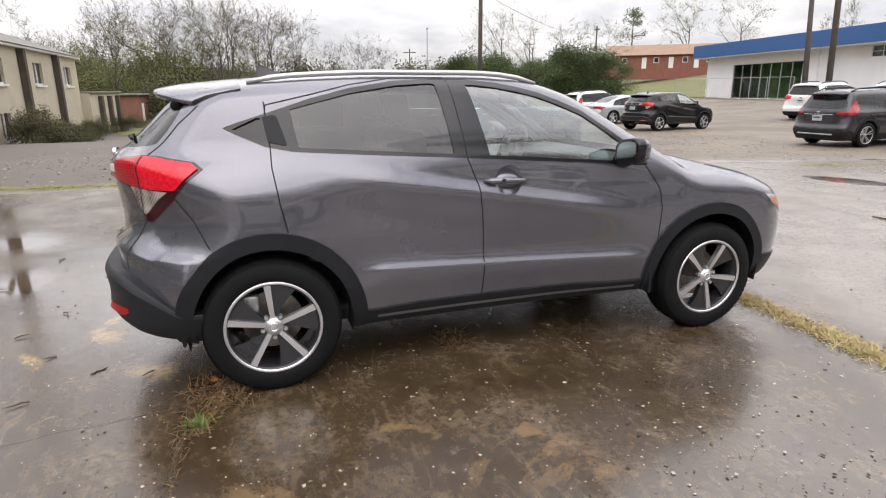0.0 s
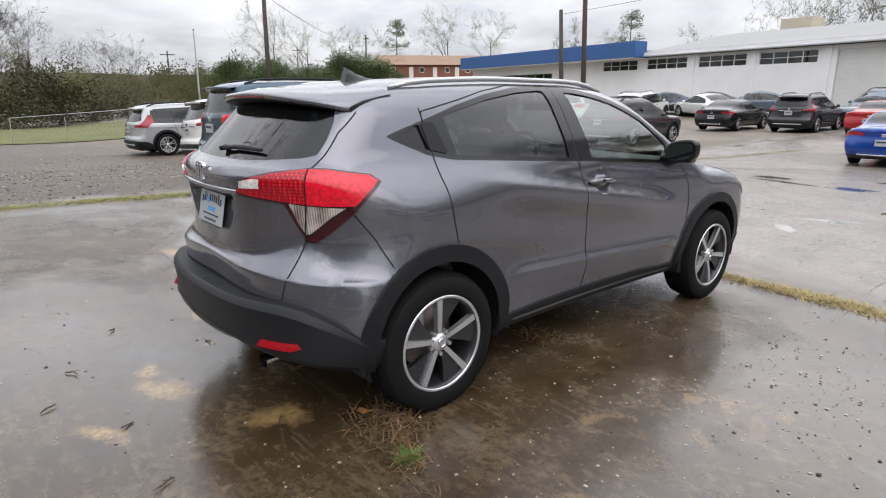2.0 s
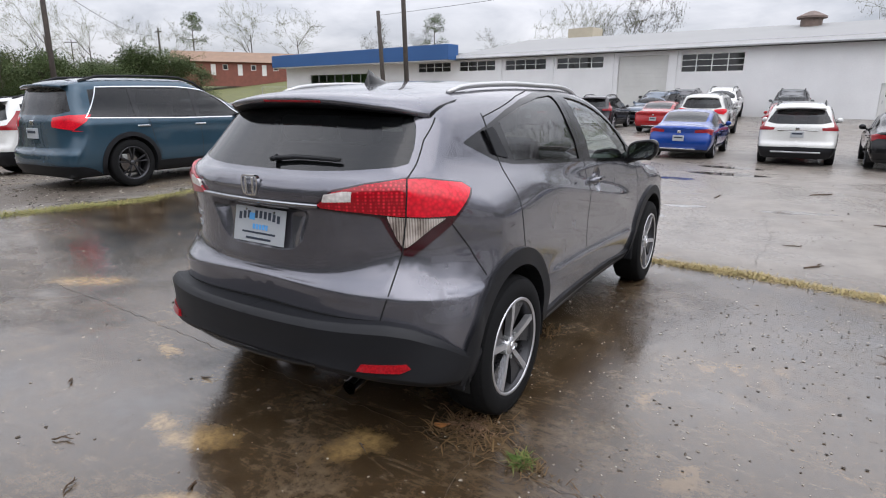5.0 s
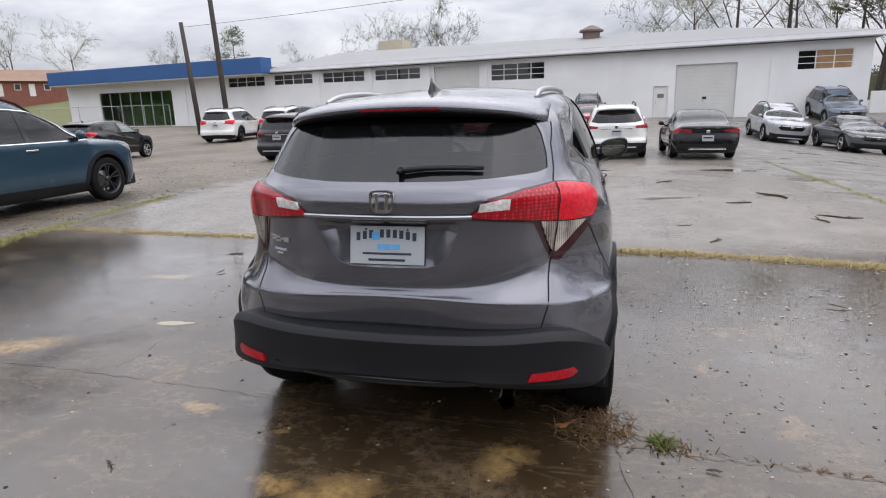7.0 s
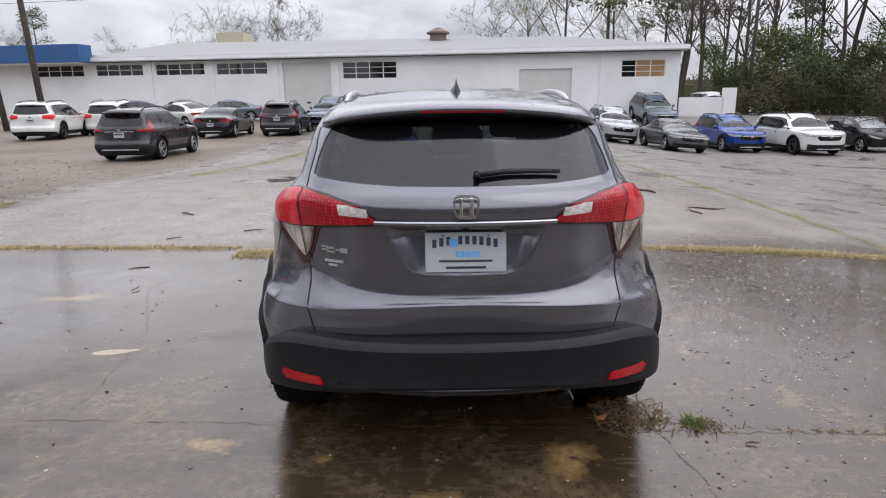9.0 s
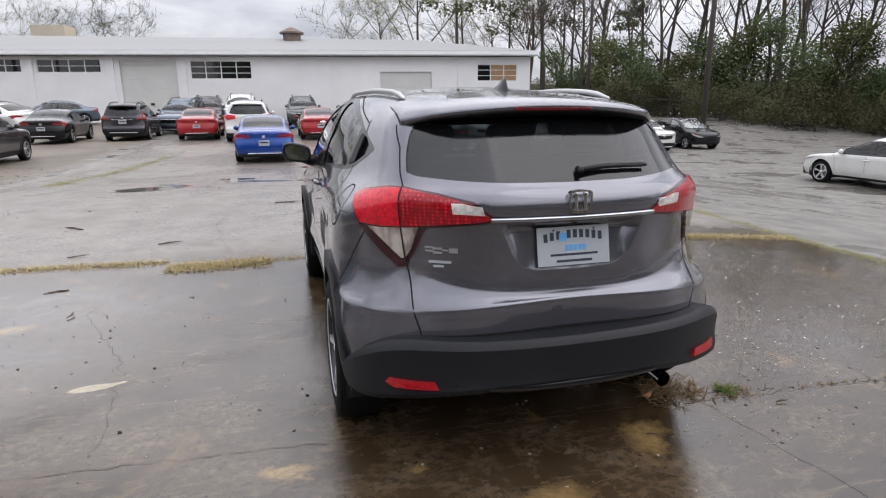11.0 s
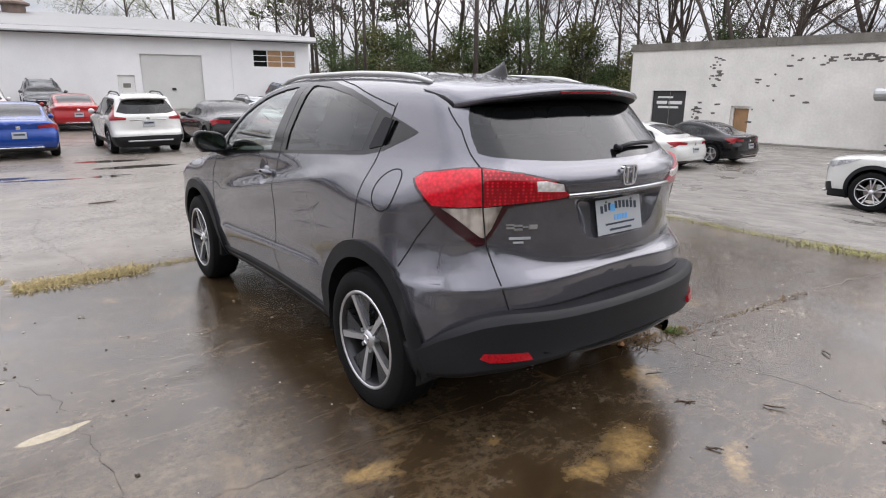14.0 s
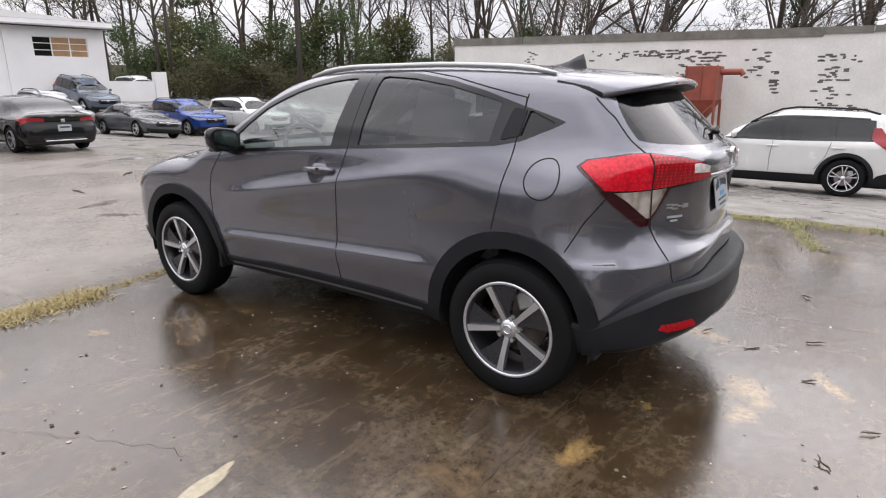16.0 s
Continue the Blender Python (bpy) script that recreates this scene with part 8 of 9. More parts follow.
parked("wagon", "white", 11.45, -1.1, 0, "on asphalt by the weathered brick building")
parked("wagon", "white", -27.0, 18.6, 0, "at the far side of the lot")
parked("sedan", "silver", -23.4, 17.8, 0, "at the far side of the lot")
hero = next(o for o in scene.objects if o.name == "crossover_car" and o.parent is None)
for x, y, yaw in ((-18.2, 16.2, 8), (20.6, 24.4, 180)):
    ob = copy_thing(hero, pose(x, y, ground_z(x, y), 0, 0, yaw))
    tagged(ob, "black compact crossover parked on the far side of the lot", "car", "cars on the lot")
    for ch in ob.children_recursive:
        if ch.type == "MESH" and ch.data.materials and ch.data.materials[0] == HERO_PAINT:
            ch.material_slots[0].link = "OBJECT"
            ch.material_slots[0].material = PAINTS["black"]


# ---- trees ----
def grow(rnd, thick, fine, p, d, length, r, level, depth, spread, gravity):
    """One limb and, from it, the next: thick tubes for limbs, thin ones for twigs."""
    n = 4 if level < 2 else 3
    pts, rad = [p.copy()], [r]
    q, dd = p.copy(), d.copy()
    for k in range(n):
        dd = (dd + Vector((rnd.gauss(0, 0.10), rnd.gauss(0, 0.10), rnd.gauss(0.05, 0.07) - gravity * level * 0.02))).normalized()
        q = q + dd * (length / n)
        pts.append(q.copy())
        rad.append(max(0.013, r * (1 - 0.62 * (k + 1) / n)))
    tube(thick if level < 2 else fine, pts, rad, (7, 5, 3, 3, 3)[min(level, 4)], cap=False)
    tips = [pts[-1]]
    if level >= depth:
        return tips
    kids = (rnd.randint(6, 8), rnd.randint(3, 5), rnd.randint(2, 4), rnd.randint(2, 3))[min(level, 3)]
    for k in range(kids):
        t = rnd.uniform(0.35, 1.0) if level else rnd.uniform(0.30, 1.0)
        i = min(int(t * n), n - 1)
        at = pts[i].lerp(pts[i + 1], t * n - i)
        side = dd.orthogonal().normalized()
        side.rotate(Matrix.Rotation(rnd.uniform(0, 2 * math.pi), 3, dd))
        nd_ = (dd * rnd.uniform(0.55, 0.95) + side * spread * rnd.uniform(0.6, 1.2)).normalized()
        tips += grow(rnd, thick, fine, at, nd_, length * rnd.uniform(0.45, 0.68), max(0.010, r * (1 - 0.6 * t) * 0.55), level + 1, depth, spread, gravity)
    return tips


def leaf_quads(bm, rnd, centre, radius, count, size, flat=0.7):
    for _ in range(count):
        u = Vector((rnd.gauss(0, 1), rnd.gauss(0, 1), rnd.gauss(0, 1) * flat))
        if u.length > 1.6:
            u *= 1.6 / u.length * rnd.uniform(0.75, 1.0)
        c = centre + u * radius * 0.5
        a = Vector((rnd.uniform(-1, 1), rnd.uniform(-1, 1), rnd.uniform(-1, 1))).normalized()
        b = a.orthogonal().normalized()
        s = size * rnd.uniform(0.6, 1.4)
        bm.faces.new([bm.verts.new(c + a * s), bm.verts.new(c + b * s * 0.5), bm.verts.new(c - a * s * 0.8), bm.verts.new(c - b * s * 0.5)])


def bare_tree(seed, height, buds=0, bud_mat=None, depth=4, spread=0.75, lean=0.0):
    rnd = random.Random(seed)
    t = thing("bare_tree", pose(0, 0, 0), "leafless tall grey tree in early spring", "tree", "bare trees")
    thick, fine = bmesh.new(), bmesh.new()
    tips = grow(rnd, thick, fine, Vector((0, 0, -0.3)), Vector((lean, rnd.gauss(0, 0.04), 1)).normalized(), height * 0.72, height * 0.014, 0, depth, spread, 0.0)
    for c in tips:  # fine spurs give the crown its haze
        for _ in range(5):
            d = Vector((rnd.gauss(0, 0.6), rnd.gauss(0, 0.6), rnd.uniform(0.1, 1.0))).normalized() * rnd.uniform(0.4, 1.0) * height / 15
            w = d.orthogonal().normalized() * 0.011
            at = c - d * rnd.uniform(0, 0.6)
            fine.faces.new([fine.verts.new(q) for q in (at - w, at + w, at + d)])
    part("trunk", thick, BARK, t, smooth=True)
    if buds:
        for c in tips[:: max(1, len(tips) // buds)]:
            leaf_quads(fine, rnd, c, 1.1, 5, 0.06)
        crown = part("crown", fine, bud_mat, t)
    else:
        crown = part("crown", fine, TWIG_FAR, t)
    return t


def evergreen(seed, height, width, mat_, size=0.095, count=6600, label="dense dark green evergreen shrub"):
    rnd = random.Random(seed)
    t = thing("evergreen_tree", pose(0, 0, 0), label, "tree", "evergreens")
    thick, leaves = bmesh.new(), bmesh.new()
    tube(thick, [(0, 0, -0.3), (rnd.gauss(0, 0.2), rnd.gauss(0, 0.2), height * 0.5), (rnd.gauss(0, 0.3), rnd.gauss(0, 0.3), height * 0.9)], [0.16, 0.10, 0.03], 6)
    clumps = 22
    for k in range(clumps):
        h = rnd.uniform(0.08, 1.0)
        a = rnd.uniform(0, 2 * math.pi)
        w = width * (0.35 + 0.65 * math.sin(math.pi * min(1, 0.25 + h * 0.72))) * rnd.uniform(0.3, 1.0) * 0.5
        c = Vector((w * math.cos(a), w * math.sin(a), height * h))
        tube(thick, [(0, 0, height * h * 0.7), tuple(c)], [0.05, 0.015], 4)
        leaf_quads(leaves, rnd, c, width * rnd.uniform(0.22, 0.40), count // clumps, size, 0.6)
    part("trunk", thick, BARK, t)
    part("crown", leaves, mat_, t)
    return t


def pine(seed, height):
    rnd = random.Random(seed)
    t = thing("pine_tree", pose(0, 0, 0), "tall pine with a sparse dark crown", "tree", "pines")
    thick, leaves = bmesh.new(), bmesh.new()
    tube(thick, [(0, 0, -0.3), (0.1, 0, height * 0.5), (0.0, 0.1, height)], [0.22, 0.15, 0.03], 7)
    for k in range(34):
        h = rnd.uniform(0.55, 1.0)
        a = rnd.uniform(0, 2 * math.pi)
        w = height * 0.20 * (1.15 - h) / 0.6 * rnd.uniform(0.5, 1.1) + 0.3
        c = Vector((w * math.cos(a), w * math.sin(a), height * h + 0.2))
        tube(thick, [(0, 0, height * h - 0.3), tuple(c)], [0.05, 0.015], 4)
        leaf_quads(leaves, rnd, c, 1.3, 45, 0.20, 0.5)
    part("trunk", thick, BARK, t)
    part("crown", leaves, LEAF_DARK, t)
    return t


def plant(proto, spots, rnd, scale=(0.85, 1.2)):
    first = True
    for x, y, *z in spots:
        s = rnd.uniform(*scale)
        m = pose(x, y, (z[0] if z else ground_z(x, y)) - 0.05, 0, 0, rnd.uniform(0, 360))
        ob = proto if first else copy_thing(proto, m)
        ob.matrix_world = m @ Matrix.Diagonal((s, s, s * rnd.uniform(0.92, 1.1), 1))
        first = False


rnd = random.Random(11)


def arc(cx, cy, d0, d1, a0, a1, n):
    """Spots round a point: bearing in degrees from +y to the right, distance in metres."""
    out = []
    for k in range(n):
        a = radians(a0 + (a1 - a0) * (k + rnd.uniform(0.1, 0.9)) / n)
        d = rnd.uniform(d0, d1)
        out.append((cx + d * math.sin(a), cy + d * math.cos(a)))
    return out


# woods past the workshop's end and behind it
B1, B2, B3 = bare_tree(1, 17), bare_tree(2, 15, spread=0.65), bare_tree(3, 19, spread=0.6)
B4, B5 = bare_tree(4, 14, buds=260, bud_mat=LEAF_SPRING), bare_tree(5, 12, buds=320, bud_mat=LEAF_BROWN)
E1, E2, E3 = evergreen(6, 6.0, 5.0, LEAF_DARK), evergreen(7, 4.2, 5.0, LEAF_DARK), evergreen(8, 5.0, 4.5, LEAF_SPRING, label="loose olive green spring shrub")
E4 = evergreen(9, 2.4, 4.5, LEAF_BROWN, size=0.07, label="low brown tangle of undergrowth")
PN = pine(10, 17)
plant(B1, arc(0, -4, 58, 72, 22, 66, 11), rnd)
plant(B2, arc(0, -4, 55, 66, 26, 68, 12), rnd)
plant(B3, arc(0, -4, 60, 82, 18, 66, 10), rnd)
right_low = arc(0, -4, 52, 60, 24, 68, 22)
plant(E1, right_low[0::3], rnd)
plant(E2, right_low[1::3], rnd, (0.9, 1.4))
plant(E3, right_low[2::3], rnd, (0.9, 1.4))
plant(E4, arc(0, -4, 48, 52, 28, 66, 16), rnd)
plant(PN, arc(0, -4, 66, 86, 14, 34, 5) + [(-76, 118, 4), (-128, 92, 4)], rnd)
plant(B4, arc(0, -4, 62, 85, 5, 24, 6) + [(-29, 84), (-33, 86), (-112, 95, 4), (-105, 103, 4)], rnd)
plant(B5, [(-20, 84), (-88, 112, 4), (-80, 116, 4), (-60, 120, 4)], rnd)


def more(proto, spots, scale):
    if spots:
        plant(copy_thing(proto, pose(0, 0, 0)), spots, rnd, scale)


# woods beyond the road, west of the lot
F1 = evergreen(12, 9.0, 8.5, LEAF_SPRING, size=0.13, count=7000, label="broad olive green tree in early leaf")
F2 = evergreen(13, 7.0, 7.0, LEAF_DARK, size=0.13, count=6500, label="broad dark green evergreen tree")
plant(F1, arc(3, -1, 84, 112, -114, -93, 16), rnd, (0.7, 1.0))
more(F1, arc(3, -1, 92, 120, -82, -65, 13), (0.5, 0.8))
plant(F2, arc(3, -1, 95, 120, -114, -96, 5), rnd, (0.9, 1.2))
more(F2, arc(3, -1, 74, 96, -71, -55, 15), (0.5, 0.85))
more(B5, arc(3, -1, 80, 110, -114, -88, 12), (0.65, 0.95))
more(B2, arc(3, -1, 88, 120, -100, -84, 9), (0.7, 0.95))
more(B4, arc(3, -1, 88, 118, -99, -86, 6), (0.7, 1.0))
more(E4, arc(3, -1, 70, 85, -110, -76, 10), (1.3, 2.2))
more(B2, arc(3, -1, 95, 125, -87, -77, 5), (0.5, 0.7))
more(E2, arc(3, -1, 68, 88, -70, -56, 6), (0.9, 1.3))
more(B4, arc(3, -1, 85, 100, -68, -56, 4), (0.6, 0.8))
# unseen trees added south of the lot, behind the camera's way, darkening tail reflections
more(E1, arc(0, -4, 34, 46, 118, 238, 24), (1.7, 2.5))
more(B2, arc(0, -4, 40, 56, 125, 230, 10), (0.9, 1.2))
# tangle before the row house
more(E4, [(-46.0, -11.2), (-43.0, -11.4), (-40.0, -11.0), (-37.0, -10.8), (-33.5, -10.6)], (0.35, 0.5))
more(E4, [(-34.2, -10.3), (-31.5, -10.4), (-49.5, -10.4), (-54.0, -10.0)], (0.4, 0.6))
more(E4, [(-31.6, -11.0), (-30.0, -10.6)], (0.5, 0.7))
road_tree = bare_tree(41, 13, depth=4, spread=0.8, lean=0.14)
road_tree.matrix_world = pose(-12.6, -7.2, ground_z(-12.6, -7.2), 0, 0, 90)


def ivy_tree(x, y, seed):
    rr = random.Random(seed)
    t = thing("ivy_clad_tree", pose(x, y, -0.5), "bare tree with its trunk wrapped in dark ivy", "tree", "ivy clad trees")
    thick, fine, ivy = bmesh.new(), bmesh.new(), bmesh.new()
    for k in range(3):
        d = Vector((rr.gauss(0, 0.22), rr.gauss(0, 0.22), 1)).normalized()
        grow(rr, thick, fine, Vector((rr.gauss(0, 0.2), rr.gauss(0, 0.2), 0)), d, 12, 0.22, 0, 3, 0.7, 0)
        for j in range(70):
            leaf_quads(ivy, rr, d * (j * 0.16) + Vector((0, 0, 0)), 0.55, 14, 0.10)
    part("trunk", thick, BARK, t)
    part("crown", fine, TWIG_FAR, t)
    part("ivy", ivy, IVY, t, "dark green ivy")


for x, y, sd in ((38.5, 16.3, 21), (40.5, 9.2, 22), (42.0, 3.0, 23), (41, -2.0, 24)):
    ivy_tree(x, y, sd)
plant(bare_tree(31, 9), [(37.5, 13.0), (39, 6.0), (38, 0.0), (43, 12), (37, 22)], rnd)

# ---- far wooded ridge: too far to tell single trees apart ----
bm = bmesh.new()
rr = random.Random(9)
# the ring's southern part is unseen, added to block low sky in reflections
for k in range(1500):
    a = radians(rr.uniform(-180, 180))
    d = rr.uniform(150, 262)
    top = (7.5 + 3.5 * rr.random()) * (0.95 + 0.4 * noise.noise(Vector((math.sin(a) * 20, math.cos(a) * 20, d * 0.02)))) * (1.15 if -70 < math.degrees(a) < -20 else 1.0) + (d - 150) * 0.035
    mid, wide, tall = Vector((d * math.sin(a), d * math.cos(a), top * 0.62)), rr.uniform(1.6, 3.4), top * 0.38
    for j in range(76):
        u = Vector((rr.gauss(0, 1), rr.gauss(0, 1), rr.gauss(0, 1))).normalized() * rr.random() ** 0.45
        c = mid + Vector((u.x * wide, u.y * wide, u.z * tall))
        w = Vector((math.cos(a), -math.sin(a), rr.gauss(0, 0.6))).normalized() * rr.uniform(0.10, 0.30)
        v = Vector((rr.gauss(0, 0.3), rr.gauss(0, 0.3), 1)).normalized() * rr.uniform(0.12, 0.36)
        bm.faces.new([bm.verts.new(q) for q in (c + w, c + v, c - w, c - v)])
for k in range(0, 360):
    a0, a1 = radians(-130 + k), radians(-129 + k)
    for d, hh in ((205, 6.0), (265, 9.5)):
        z0, z1 = (hh + 2.2 * noise.noise(Vector((math.sin(a) * 9, math.cos(a) * 9, d))) for a in (a0, a1))
        q = [Vector((d * math.sin(a), d * math.cos(a), z)) for a, z in ((a0, -3), (a1, -3), (a1, z1), (a0, z0))]
        back = [p_ * 1.06 for p_ in q[2:]]
        vv = [bm.verts.new(p_) for p_ in q]
        bm.faces.new(vv)
        bm.faces.new((vv[3], vv[2], bm.verts.new(back[0]), bm.verts.new(back[1])))
far = obj_from("far_woods", bm, LEAF_FAR)
tagged(far, "distant ridge of mixed bare and evergreen woods", "woods", kind="stuff")


# ---- lawns ----
def lawn(x0, x1, y0, y1, step, lift, label):
    bm = bmesh.new()
    xs, ys = np.arange(x0, x1 + step, step), np.arange(y0, y1 + step, step)
    g = [[bm.verts.new((x, y, ground_z(x, y) + lift)) for x in xs] for y in ys]
    for a, b in zip(g, g[1:]):
        for k in range(len(xs) - 1):
            bm.faces.new((a[k], a[k + 1], b[k + 1], b[k]))
    return tagged(obj_from("lawn", bm, GRASS, smooth=True), label, "lawn", kind="structure")


lawn(-150, -50, 46, 120, 3.0, 0.06, "green sloping lawn in front of the brick house")
lawn(-66, -44, -10, 34, 2.0, 0.05, "strip of rough grass by the road")


# ---- fences ----
def fence(points, height, label, metal=GALV):
    f = thing("chain_link_fence", pose(0, 0, 0), label, "fence", "fences")
    for (x0, y0), (x1, y1) in zip(points, points[1:]):
        L = math.dist((x0, y0), (x1, y1))
        n = max(1, round(L / 3.0))
        for k in range(n + 1):
            x, y = x0 + (x1 - x0) * k / n, y0 + (y1 - y0) * k / n
            z = ground_z(x, y)
            part("post", tube(bmesh.new(), [(x, y, z - 0.2), (x, y, z + height)], 0.03, 6), metal, f)
        zs = [ground_z(x0, y0), ground_z(x1, y1)]
        part("top_rail", tube(bmesh.new(), [(x0, y0, zs[0] + height), (x1, y1, zs[1] + height)], 0.02, 5), metal, f)
        bm = bmesh.new()
        m = int(L / 0.35)
        for k in range(m):
            for s in (0, 1):
                a = k / m
                b = min(1, max(0, (k + (4 if s else -4)) / m))
                pa = (x0 + (x1 - x0) * a, y0 + (y1 - y0) * a, zs[0] + (zs[1] - zs[0]) * a + 0.05)
                pb = (x0 + (x1 - x0) * b, y0 + (y1 - y0) * b, zs[0] + (zs[1] - zs[0]) * b + height)
                tube(bm, [pa, pb], 0.003, 3, cap=False)
        tagged(part("mesh_wires", bm, metal, f), kind="stuff")
    return f


fence([(-46.5, 1), (-46.5, 20)], 1.6, "galvanised chain-link fence by the road")
fence([(-47, 40), (-40, 41.5), (-35.5, 42.5)], 1.9, "galvanised chain-link fence before the showroom")
fence([(27, 31), (24, 42)], 1.8, "dark weathered chain-link fence in front of the woods", CABLE)


# ---- grass in the joints, stones, twigs, stains ----
def blades(name, strips, mat_, label, seed):
    """Thin curved blades along strips: (x0, y0, x1, y1, half-width, count, length)."""
    r = random.Random(seed)
    bm = bmesh.new()
    for x0, y0, x1, y1, hw, count, ln in strips:
        for _ in range(count):
            t = r.random()
            dens = noise.noise(Vector((x0 + (x1 - x0) * t, y0 + (y1 - y0) * t, seed)) * 1.6)
            if r.random() > 0.78 + 0.6 * dens:
                continue
            dx, dy = x1 - x0, y1 - y0
            L = math.hypot(dx, dy)
            off = r.gauss(0, hw * 0.55)
            c = Vector((x0 + dx * t - dy / L * off, y0 + dy * t + dx / L * off, 0))
            c.z = ground_z(c.x, c.y)
            a = r.uniform(0, 2 * math.pi)
            h = ln * r.uniform(0.4, 1.2)
            tilt = r.uniform(0.80, 1.57)
            d = Vector((math.cos(a) * math.sin(tilt), math.sin(a) * math.sin(tilt), math.cos(tilt)))
            w = Vector((-math.sin(a), math.cos(a), 0)) * r.uniform(0.0018, 0.0042) * max(1, ln / 0.09)
            mid = c + d * h * 0.55 + Vector((0, 0, 0.0))
            tip = c + d * h - Vector((0, 0, h * 0.25 * math.sin(tilt)))
            tip.z = max(tip.z, c.z + 0.004)
            v = [bm.verts.new(c - w), bm.verts.new(c + w), bm.verts.new(mid + w * 0.7), bm.verts.new(mid - w * 0.7), bm.verts.new(tip)]
            bm.faces.new(v[:4])
            bm.faces.new((v[3], v[2], v[4]))
    return tagged(obj_from(name, bm, mat_), label, "grass", kind="stuff")


blades("joint_grass", [(-6.3, 2.35, -2.2, 2.10, 0.10, 5200, 0.065), (-2.15, 1.82, -1.22, 1.86, 0.15, 4200, 0.085), (-1.3, 1.90, 0.5, 1.97, 0.07, 1600, 0.06), (0.45, 1.97, 1.75, 1.93, 0.10, 5200, 0.07), (1.7, 1.92, 4.7, 1.48, 0.10, 9500, 0.07)], STRAW, "straw-coloured dead grass in a concrete joint", 3)
blades("joint_grass", [(0.66, -1.56, 0.98, -1.62, 0.15, 420, 0.10), (1.05, -1.66, 1.2, -1.70, 0.07, 110, 0.08), (0.45, -0.28, 0.75, -0.28, 0.10, 160, 0.09), (1.1, -1.70, 2.6, -1.85, 0.02, 160, 0.05)], STRAW_DARK, "dead brown weed stalks by the wheel", 4)
blades("green_tuft", [(1.07, -1.66, 1.13, -1.68, 0.035, 130, 0.075)], GREENBLADE, "small tuft of bright green grass in a crack", 5)
blades("verge_grass", [(-7.2, -7.0, -6.7, -1.6, 0.22, 9000, 0.08), (-6.7, -1.6, -6.2, 1.4, 0.20, 7000, 0.08), (-6.3, 1.4, -6.9, 5.5, 0.16, 4500, 0.07)], VERGE, "mossy green grass strip along the slab edge", 6)
blades("verge_grass", [(4.6, -6.0, 4.5, -1.0, 0.22, 5000, 0.08), (4.5, -1.0, 5.0, 4.0, 0.12, 2600, 0.06), (5.0, 4.0, 5.5, 14.0, 0.10, 3000, 0.07), (-5.6, 9.5, -4.7, 18.5, 0.25, 5000, 0.08), (3.0, -2.4, 4.4, -2.0, 0.10, 900, 0.06)], VERGE, "patchy grass along the asphalt joint", 7)


def dead_weed(x, y, seed):
    """A flattened tangle of wiry brown stems, with one fallen leaf beside it."""
    r = random.Random(seed)
    bm = bmesh.new()
    for k in range(90):
        p = Vector((x + r.gauss(0, 0.055), y + r.gauss(0, 0.040), 0.004 + 0.02 * r.random()))
        a, pts = r.uniform(0, 2 * math.pi), [p]
        run = r.uniform(0.03, 0.09) if k > 6 else 0.16
        for _ in range(4):
            a += r.gauss(0, 0.45)
            q = pts[-1] + Vector((math.cos(a), math.sin(a), 0)) * run / 4
            q.z = min(0.05, max(0.003, pts[-1].z + r.gauss(0, 0.008)))
            pts.append(q)
        tube(bm, pts, [0.0016, 0.0015, 0.0013, 0.0011, 0.0007], 3, cap=False)
    tagged(obj_from("dead_weed", bm, WEED), "flattened tangle of wiry brown dead weed stems on wet concrete", "weed", kind="stuff")
    bm = bmesh.new()
    rim = [(0.038 * math.cos(t) * (1 + 0.2 * math.cos(3 * t)), 0.020 * math.sin(t), 0.006 + 0.006 * math.cos(2 * t)) for t in (2 * math.pi * k / 14 for k in range(14))]
    low, top = [bm.verts.new(q) for q in rim], [bm.verts.new((a, b, c + 0.0012)) for a, b, c in rim]
    bm.faces.new(low[::-1])
    bm.faces.new(top)
    for k in range(14):
        bm.faces.new((low[k], low[(k + 1) % 14], top[(k + 1) % 14], top[k]))
    leaf = obj_from("fallen_leaf", bm, LEAF_OCHRE)
    leaf.matrix_world = pose(x - 0.13, y - 0.06, 0.002, 0, 0, 25)
    tagged(leaf, "curled orange-brown fallen leaf beside the dead weed", "leaf")


WEED = island_mat("wiry_dead_stems", (0.20, 0.125, 0.075), (0.30, 0.20, 0.13), (0.13, 0.075, 0.045), (0.24, 0.14, 0.09))
LEAF_OCHRE = surf("orange_brown_leaf", (0.30, 0.12, 0.03), 0.6, vary=0.4, scale=20, grain=120)
dead_weed(0.80, -1.55, 15)


def pebbles(seed, spots, label):
    r = random.Random(seed)
    bm = bmesh.new()
    for x0, x1, y0, y1, count, s0, s1 in spots:
        for _ in range(count):
            x, y = r.uniform(x0, x1), r.uniform(y0, y1)
            s = s0 + (s1 - s0) * r.random() ** 3
            z = ground_z(x, y)
            sx, sy, sz = s * r.uniform(0.7, 1.3), s * r.uniform(0.7, 1.3), s * r.uniform(0.4, 0.8)
            a = r.uniform(0, 6.3)
            ca, sa = math.cos(a), math.sin(a)
            ring = [bm.verts.new((x + ca * u * sx - sa * w * sy, y + sa * u * sx + ca * w * sy, z + sz * 0.35)) for u, w in ((1, 0.1), (0.2, 1), (-0.9, 0.3), (-0.3, -1))]
            topv = bm.verts.new((x, y, z + sz))
            low = bm.verts.new((x, y, z - sz * 0.3))
            for k in range(4):
                bm.faces.new((ring[k], ring[(k + 1) % 4], topv))
                bm.faces.new((ring[(k + 1) % 4], ring[k], low))
    return tagged(obj_from("loose_stones", bm, STONES), label, "stones", kind="stuff")


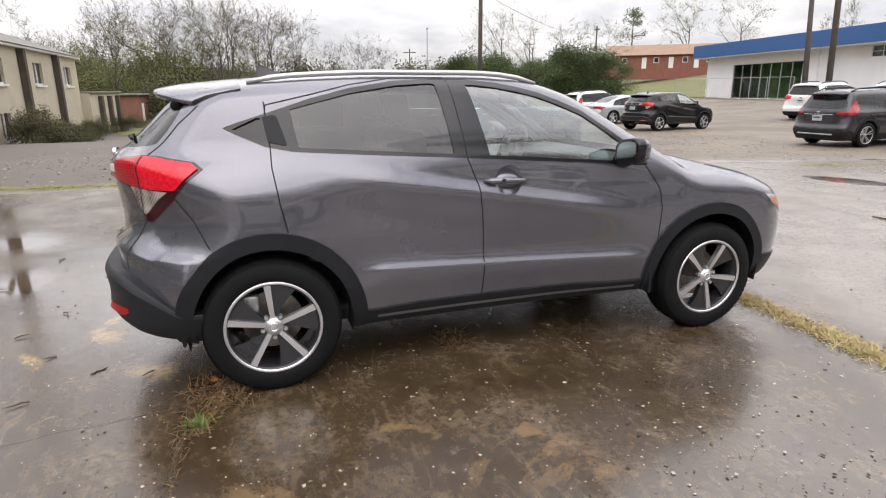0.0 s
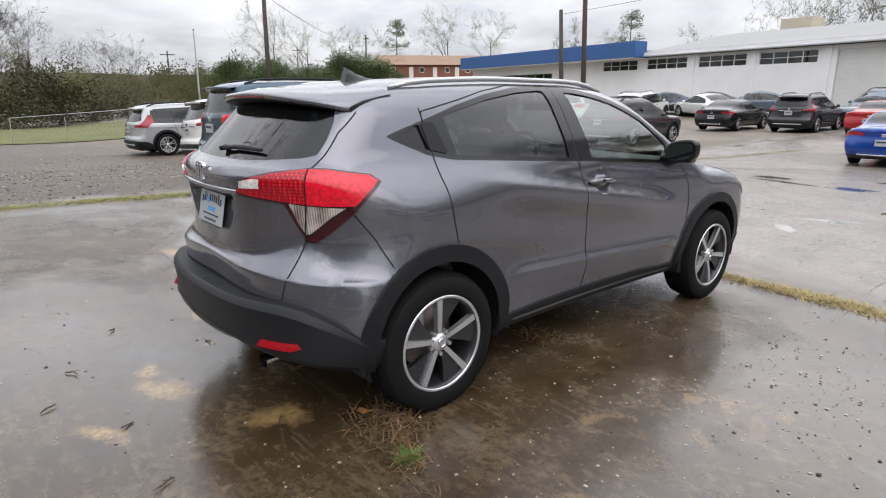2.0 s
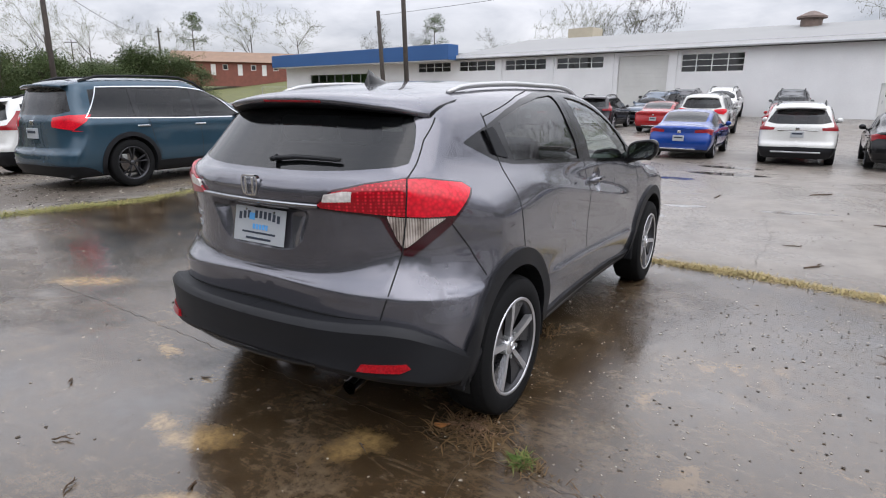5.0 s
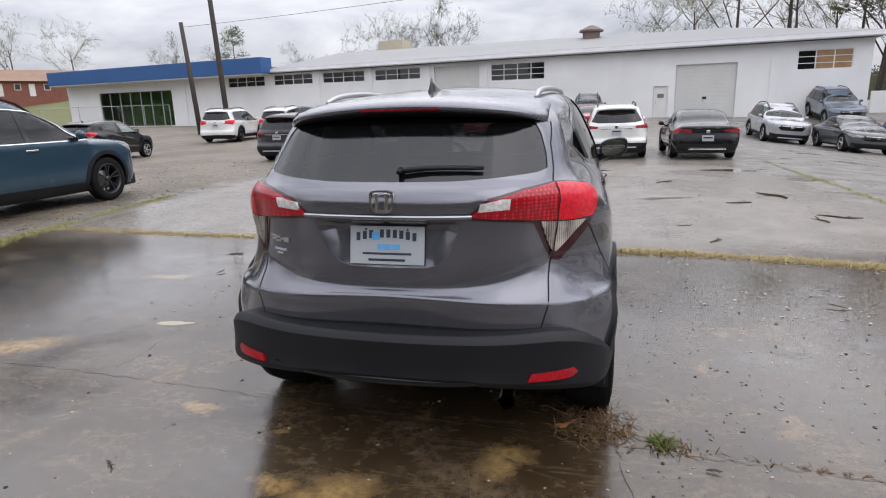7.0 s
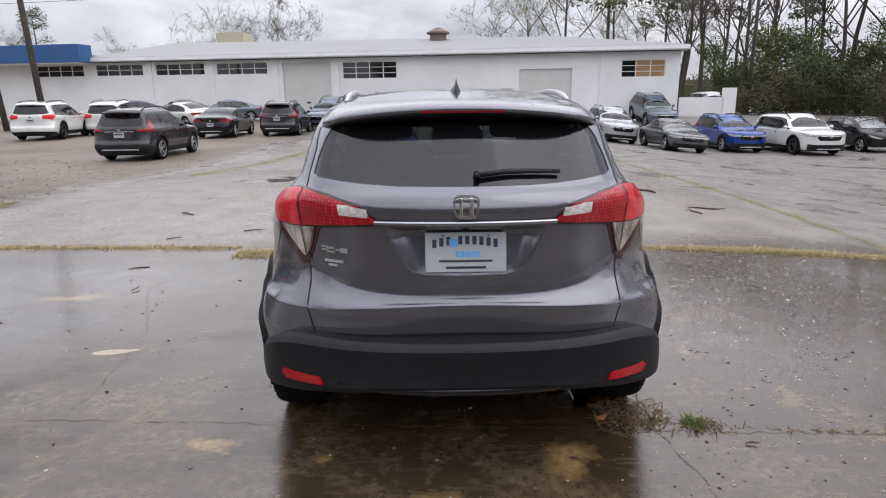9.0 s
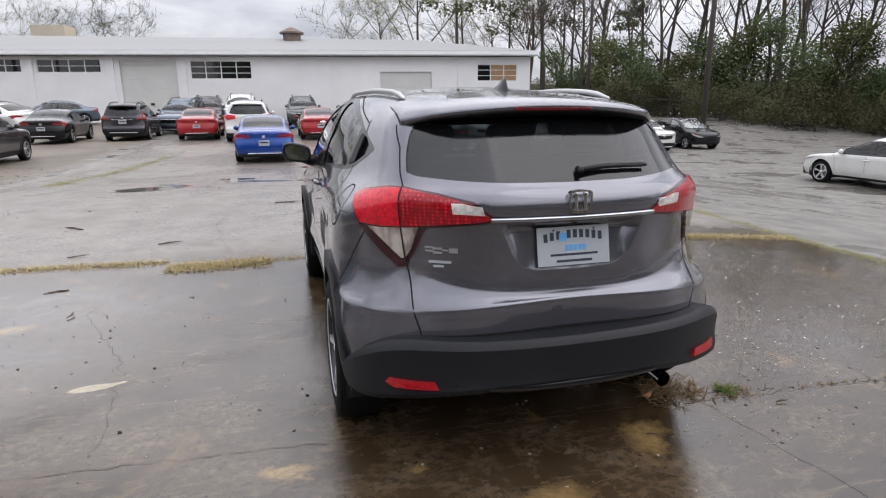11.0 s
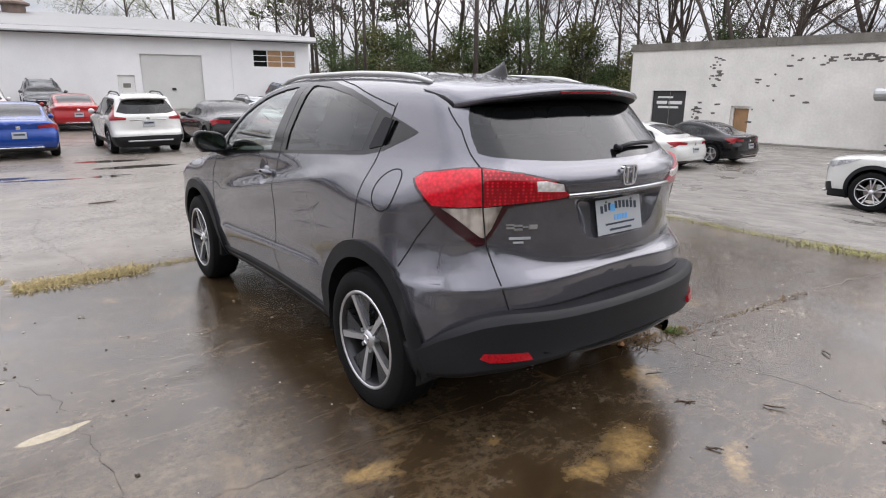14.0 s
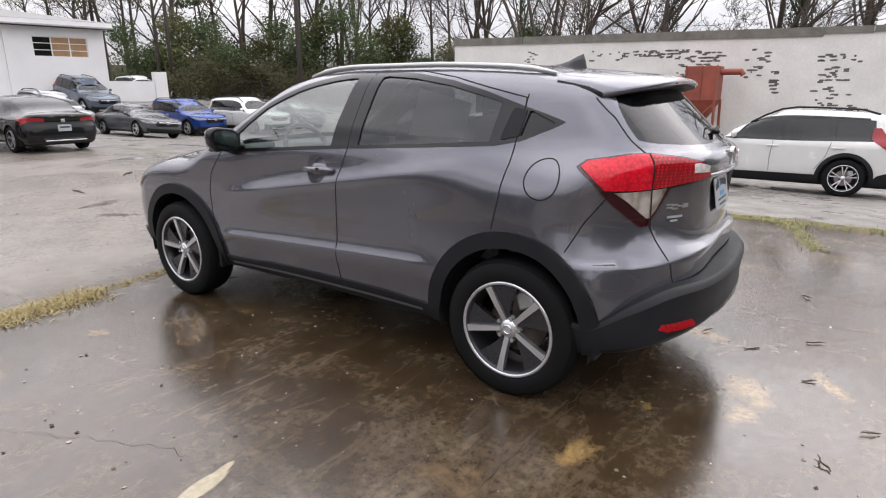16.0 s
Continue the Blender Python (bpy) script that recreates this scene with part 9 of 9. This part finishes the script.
pebbles(8, [(-4.5, 4.6, -4.2, 5.0, 2600, 0.003, 0.012), (0.6, 3.2, -2.2, 1.8, 1200, 0.003, 0.010), (-6.2, 4.7, 5, 14, 900, 0.006, 0.02), (-20, -6.7, -8, 16, 6000, 0.01, 0.035), (-14, -6.6, -3, 6, 9000, 0.006, 0.022), (1.5, 4.5, 0, 1.6, 500, 0.004, 0.012)], "small loose stones scattered on the wet ground")


def twig(x, y, length, seed):
    r = random.Random(seed)
    t = thing("fallen_twig", pose(x, y, ground_z(x, y) + 0.006, 0, 0, r.uniform(0, 360)), "dark wet twig lying on the concrete", "twig", "fallen twigs")
    pts = [Vector((-length / 2, 0, 0))]
    for k in range(5):
        pts.append(pts[-1] + Vector((length / 5, r.gauss(0, length * 0.06), r.uniform(-0.002, 0.004))))
    g = 1.0 + 9.0 * max(0.0, length - 0.15)
    part("stem", tube(bmesh.new(), pts, [g * q for q in (0.003, 0.004, 0.0038, 0.0034, 0.0026, 0.0014)], 5), TWIGS, t)
    for k in (1, 2, 3):
        if r.random() < 0.7:
            d = Vector((r.uniform(0.03, 0.07), r.choice((-1, 1)) * r.uniform(0.02, 0.06), 0.004)) * length * 4
            part("side_shoot", tube(bmesh.new(), [pts[k], pts[k] + d * 0.6, pts[k] + d], [g * 0.0024, g * 0.0018, g * 0.001], 4), TWIGS, t)
    return t


tw = random.Random(4)
for x, y, ln in [(0.35, -2.22, 0.10), (0.49, -1.95, 0.09), (-0.64, -1.88, 0.07), (1.28, -1.86, 0.06), (3.56, 4.0, 0.35), (3.9, 4.3, 0.5), (2.9, 5.2, 0.4), (3.6, 6.1, 0.6), (-2.9, 1.3, 0.18), (-2.6, 0.6, 0.12), (-3.1, 2.6, 0.2), (-2.3, 3.0, 0.25),
                 (0.65, -2.5, 0.10), (0.9, -2.9, 0.14), (-0.66, -2.6, 0.10), (-1.2, -2.3, 0.08), (-0.3, -2.75, 0.09), (1.5, -2.4, 0.08), (2.5, 0.4, 0.12), (-1.4, -3.2, 0.09), (2.1, 2.6, 0.3), (-3.6, 4.2, 0.3), (-1.0, 5.6, 0.35), (0.8, 6.5, 0.4), (2.2, 7.8, 0.5), (1.9, 3.4, 0.2), (-2.2, -3.0, 0.12), (1.7, -2.9, 0.16), (0.1, -2.5, 0.07)]:
    twig(x, y, ln, tw.randint(0, 9999))


# ---- cracks and joints in the slab ----
def crack(points, w, seed):
    r = random.Random(seed)
    bm = bmesh.new()
    prev = None
    pts = dense(points, 0.06, closed=False)
    for k, (x, y) in enumerate(pts):
        a, b = pts[max(0, k - 1)], pts[min(len(pts) - 1, k + 1)]
        dx, dy = b[0] - a[0], b[1] - a[1]
        L = math.hypot(dx, dy) + 1e-9
        o = r.gauss(0, 0.012)
        ww = 0.4 * w * r.uniform(0.15, 0.8)
        cur = [bm.verts.new((x - dy / L * (o + s * ww), y + dx / L * (o + s * ww), ground_z(x, y) + 0.003)) for s in (-0.5, 0.5)]
        if prev:
            bm.faces.new((prev[0], cur[0], cur[1], prev[1]))
        prev = cur
    return tagged(obj_from("slab_crack", bm, CRACK), "dark crack filled with dirt in the slab", "crack", "slab cracks", "structure")


for k, (pts, w) in enumerate([([(-6.3, -1.35), (-2.2, -1.52), (-0.8, -1.60), (0.9, -1.72), (2.6, -1.85), (4.6, -2.1)], 0.016), ([(-6.2, 2.35), (-2, 2.10), (0.5, 1.97), (1.75, 1.93), (4.7, 1.48)], 0.03), ([(-1.95, -1.5), (-1.95, -1.1), (-2.05, -0.4), (-2.5, 0.6), (-2.4, 1.9)], 0.008),
                              ([(0.9, -1.75), (1.0, -2.4), (1.05, -3.6)], 0.012), ([(-6.2, 5.9), (-1, 5.5), (4.8, 5.0)], 0.03), ([(-5.6, 9.5), (0, 9.2), (5.2, 8.7)], 0.03), ([(-1.6, 2.2), (-1.9, 3.9), (-1.7, 5.5)], 0.02), ([(1.6, 1.9), (1.7, 3.6), (1.5, 5.2)], 0.02), ([(-2.6, -1.5), (-3.2, -2.6), (-3.4, -4)], 0.02)]):
    crack(pts, w, k)
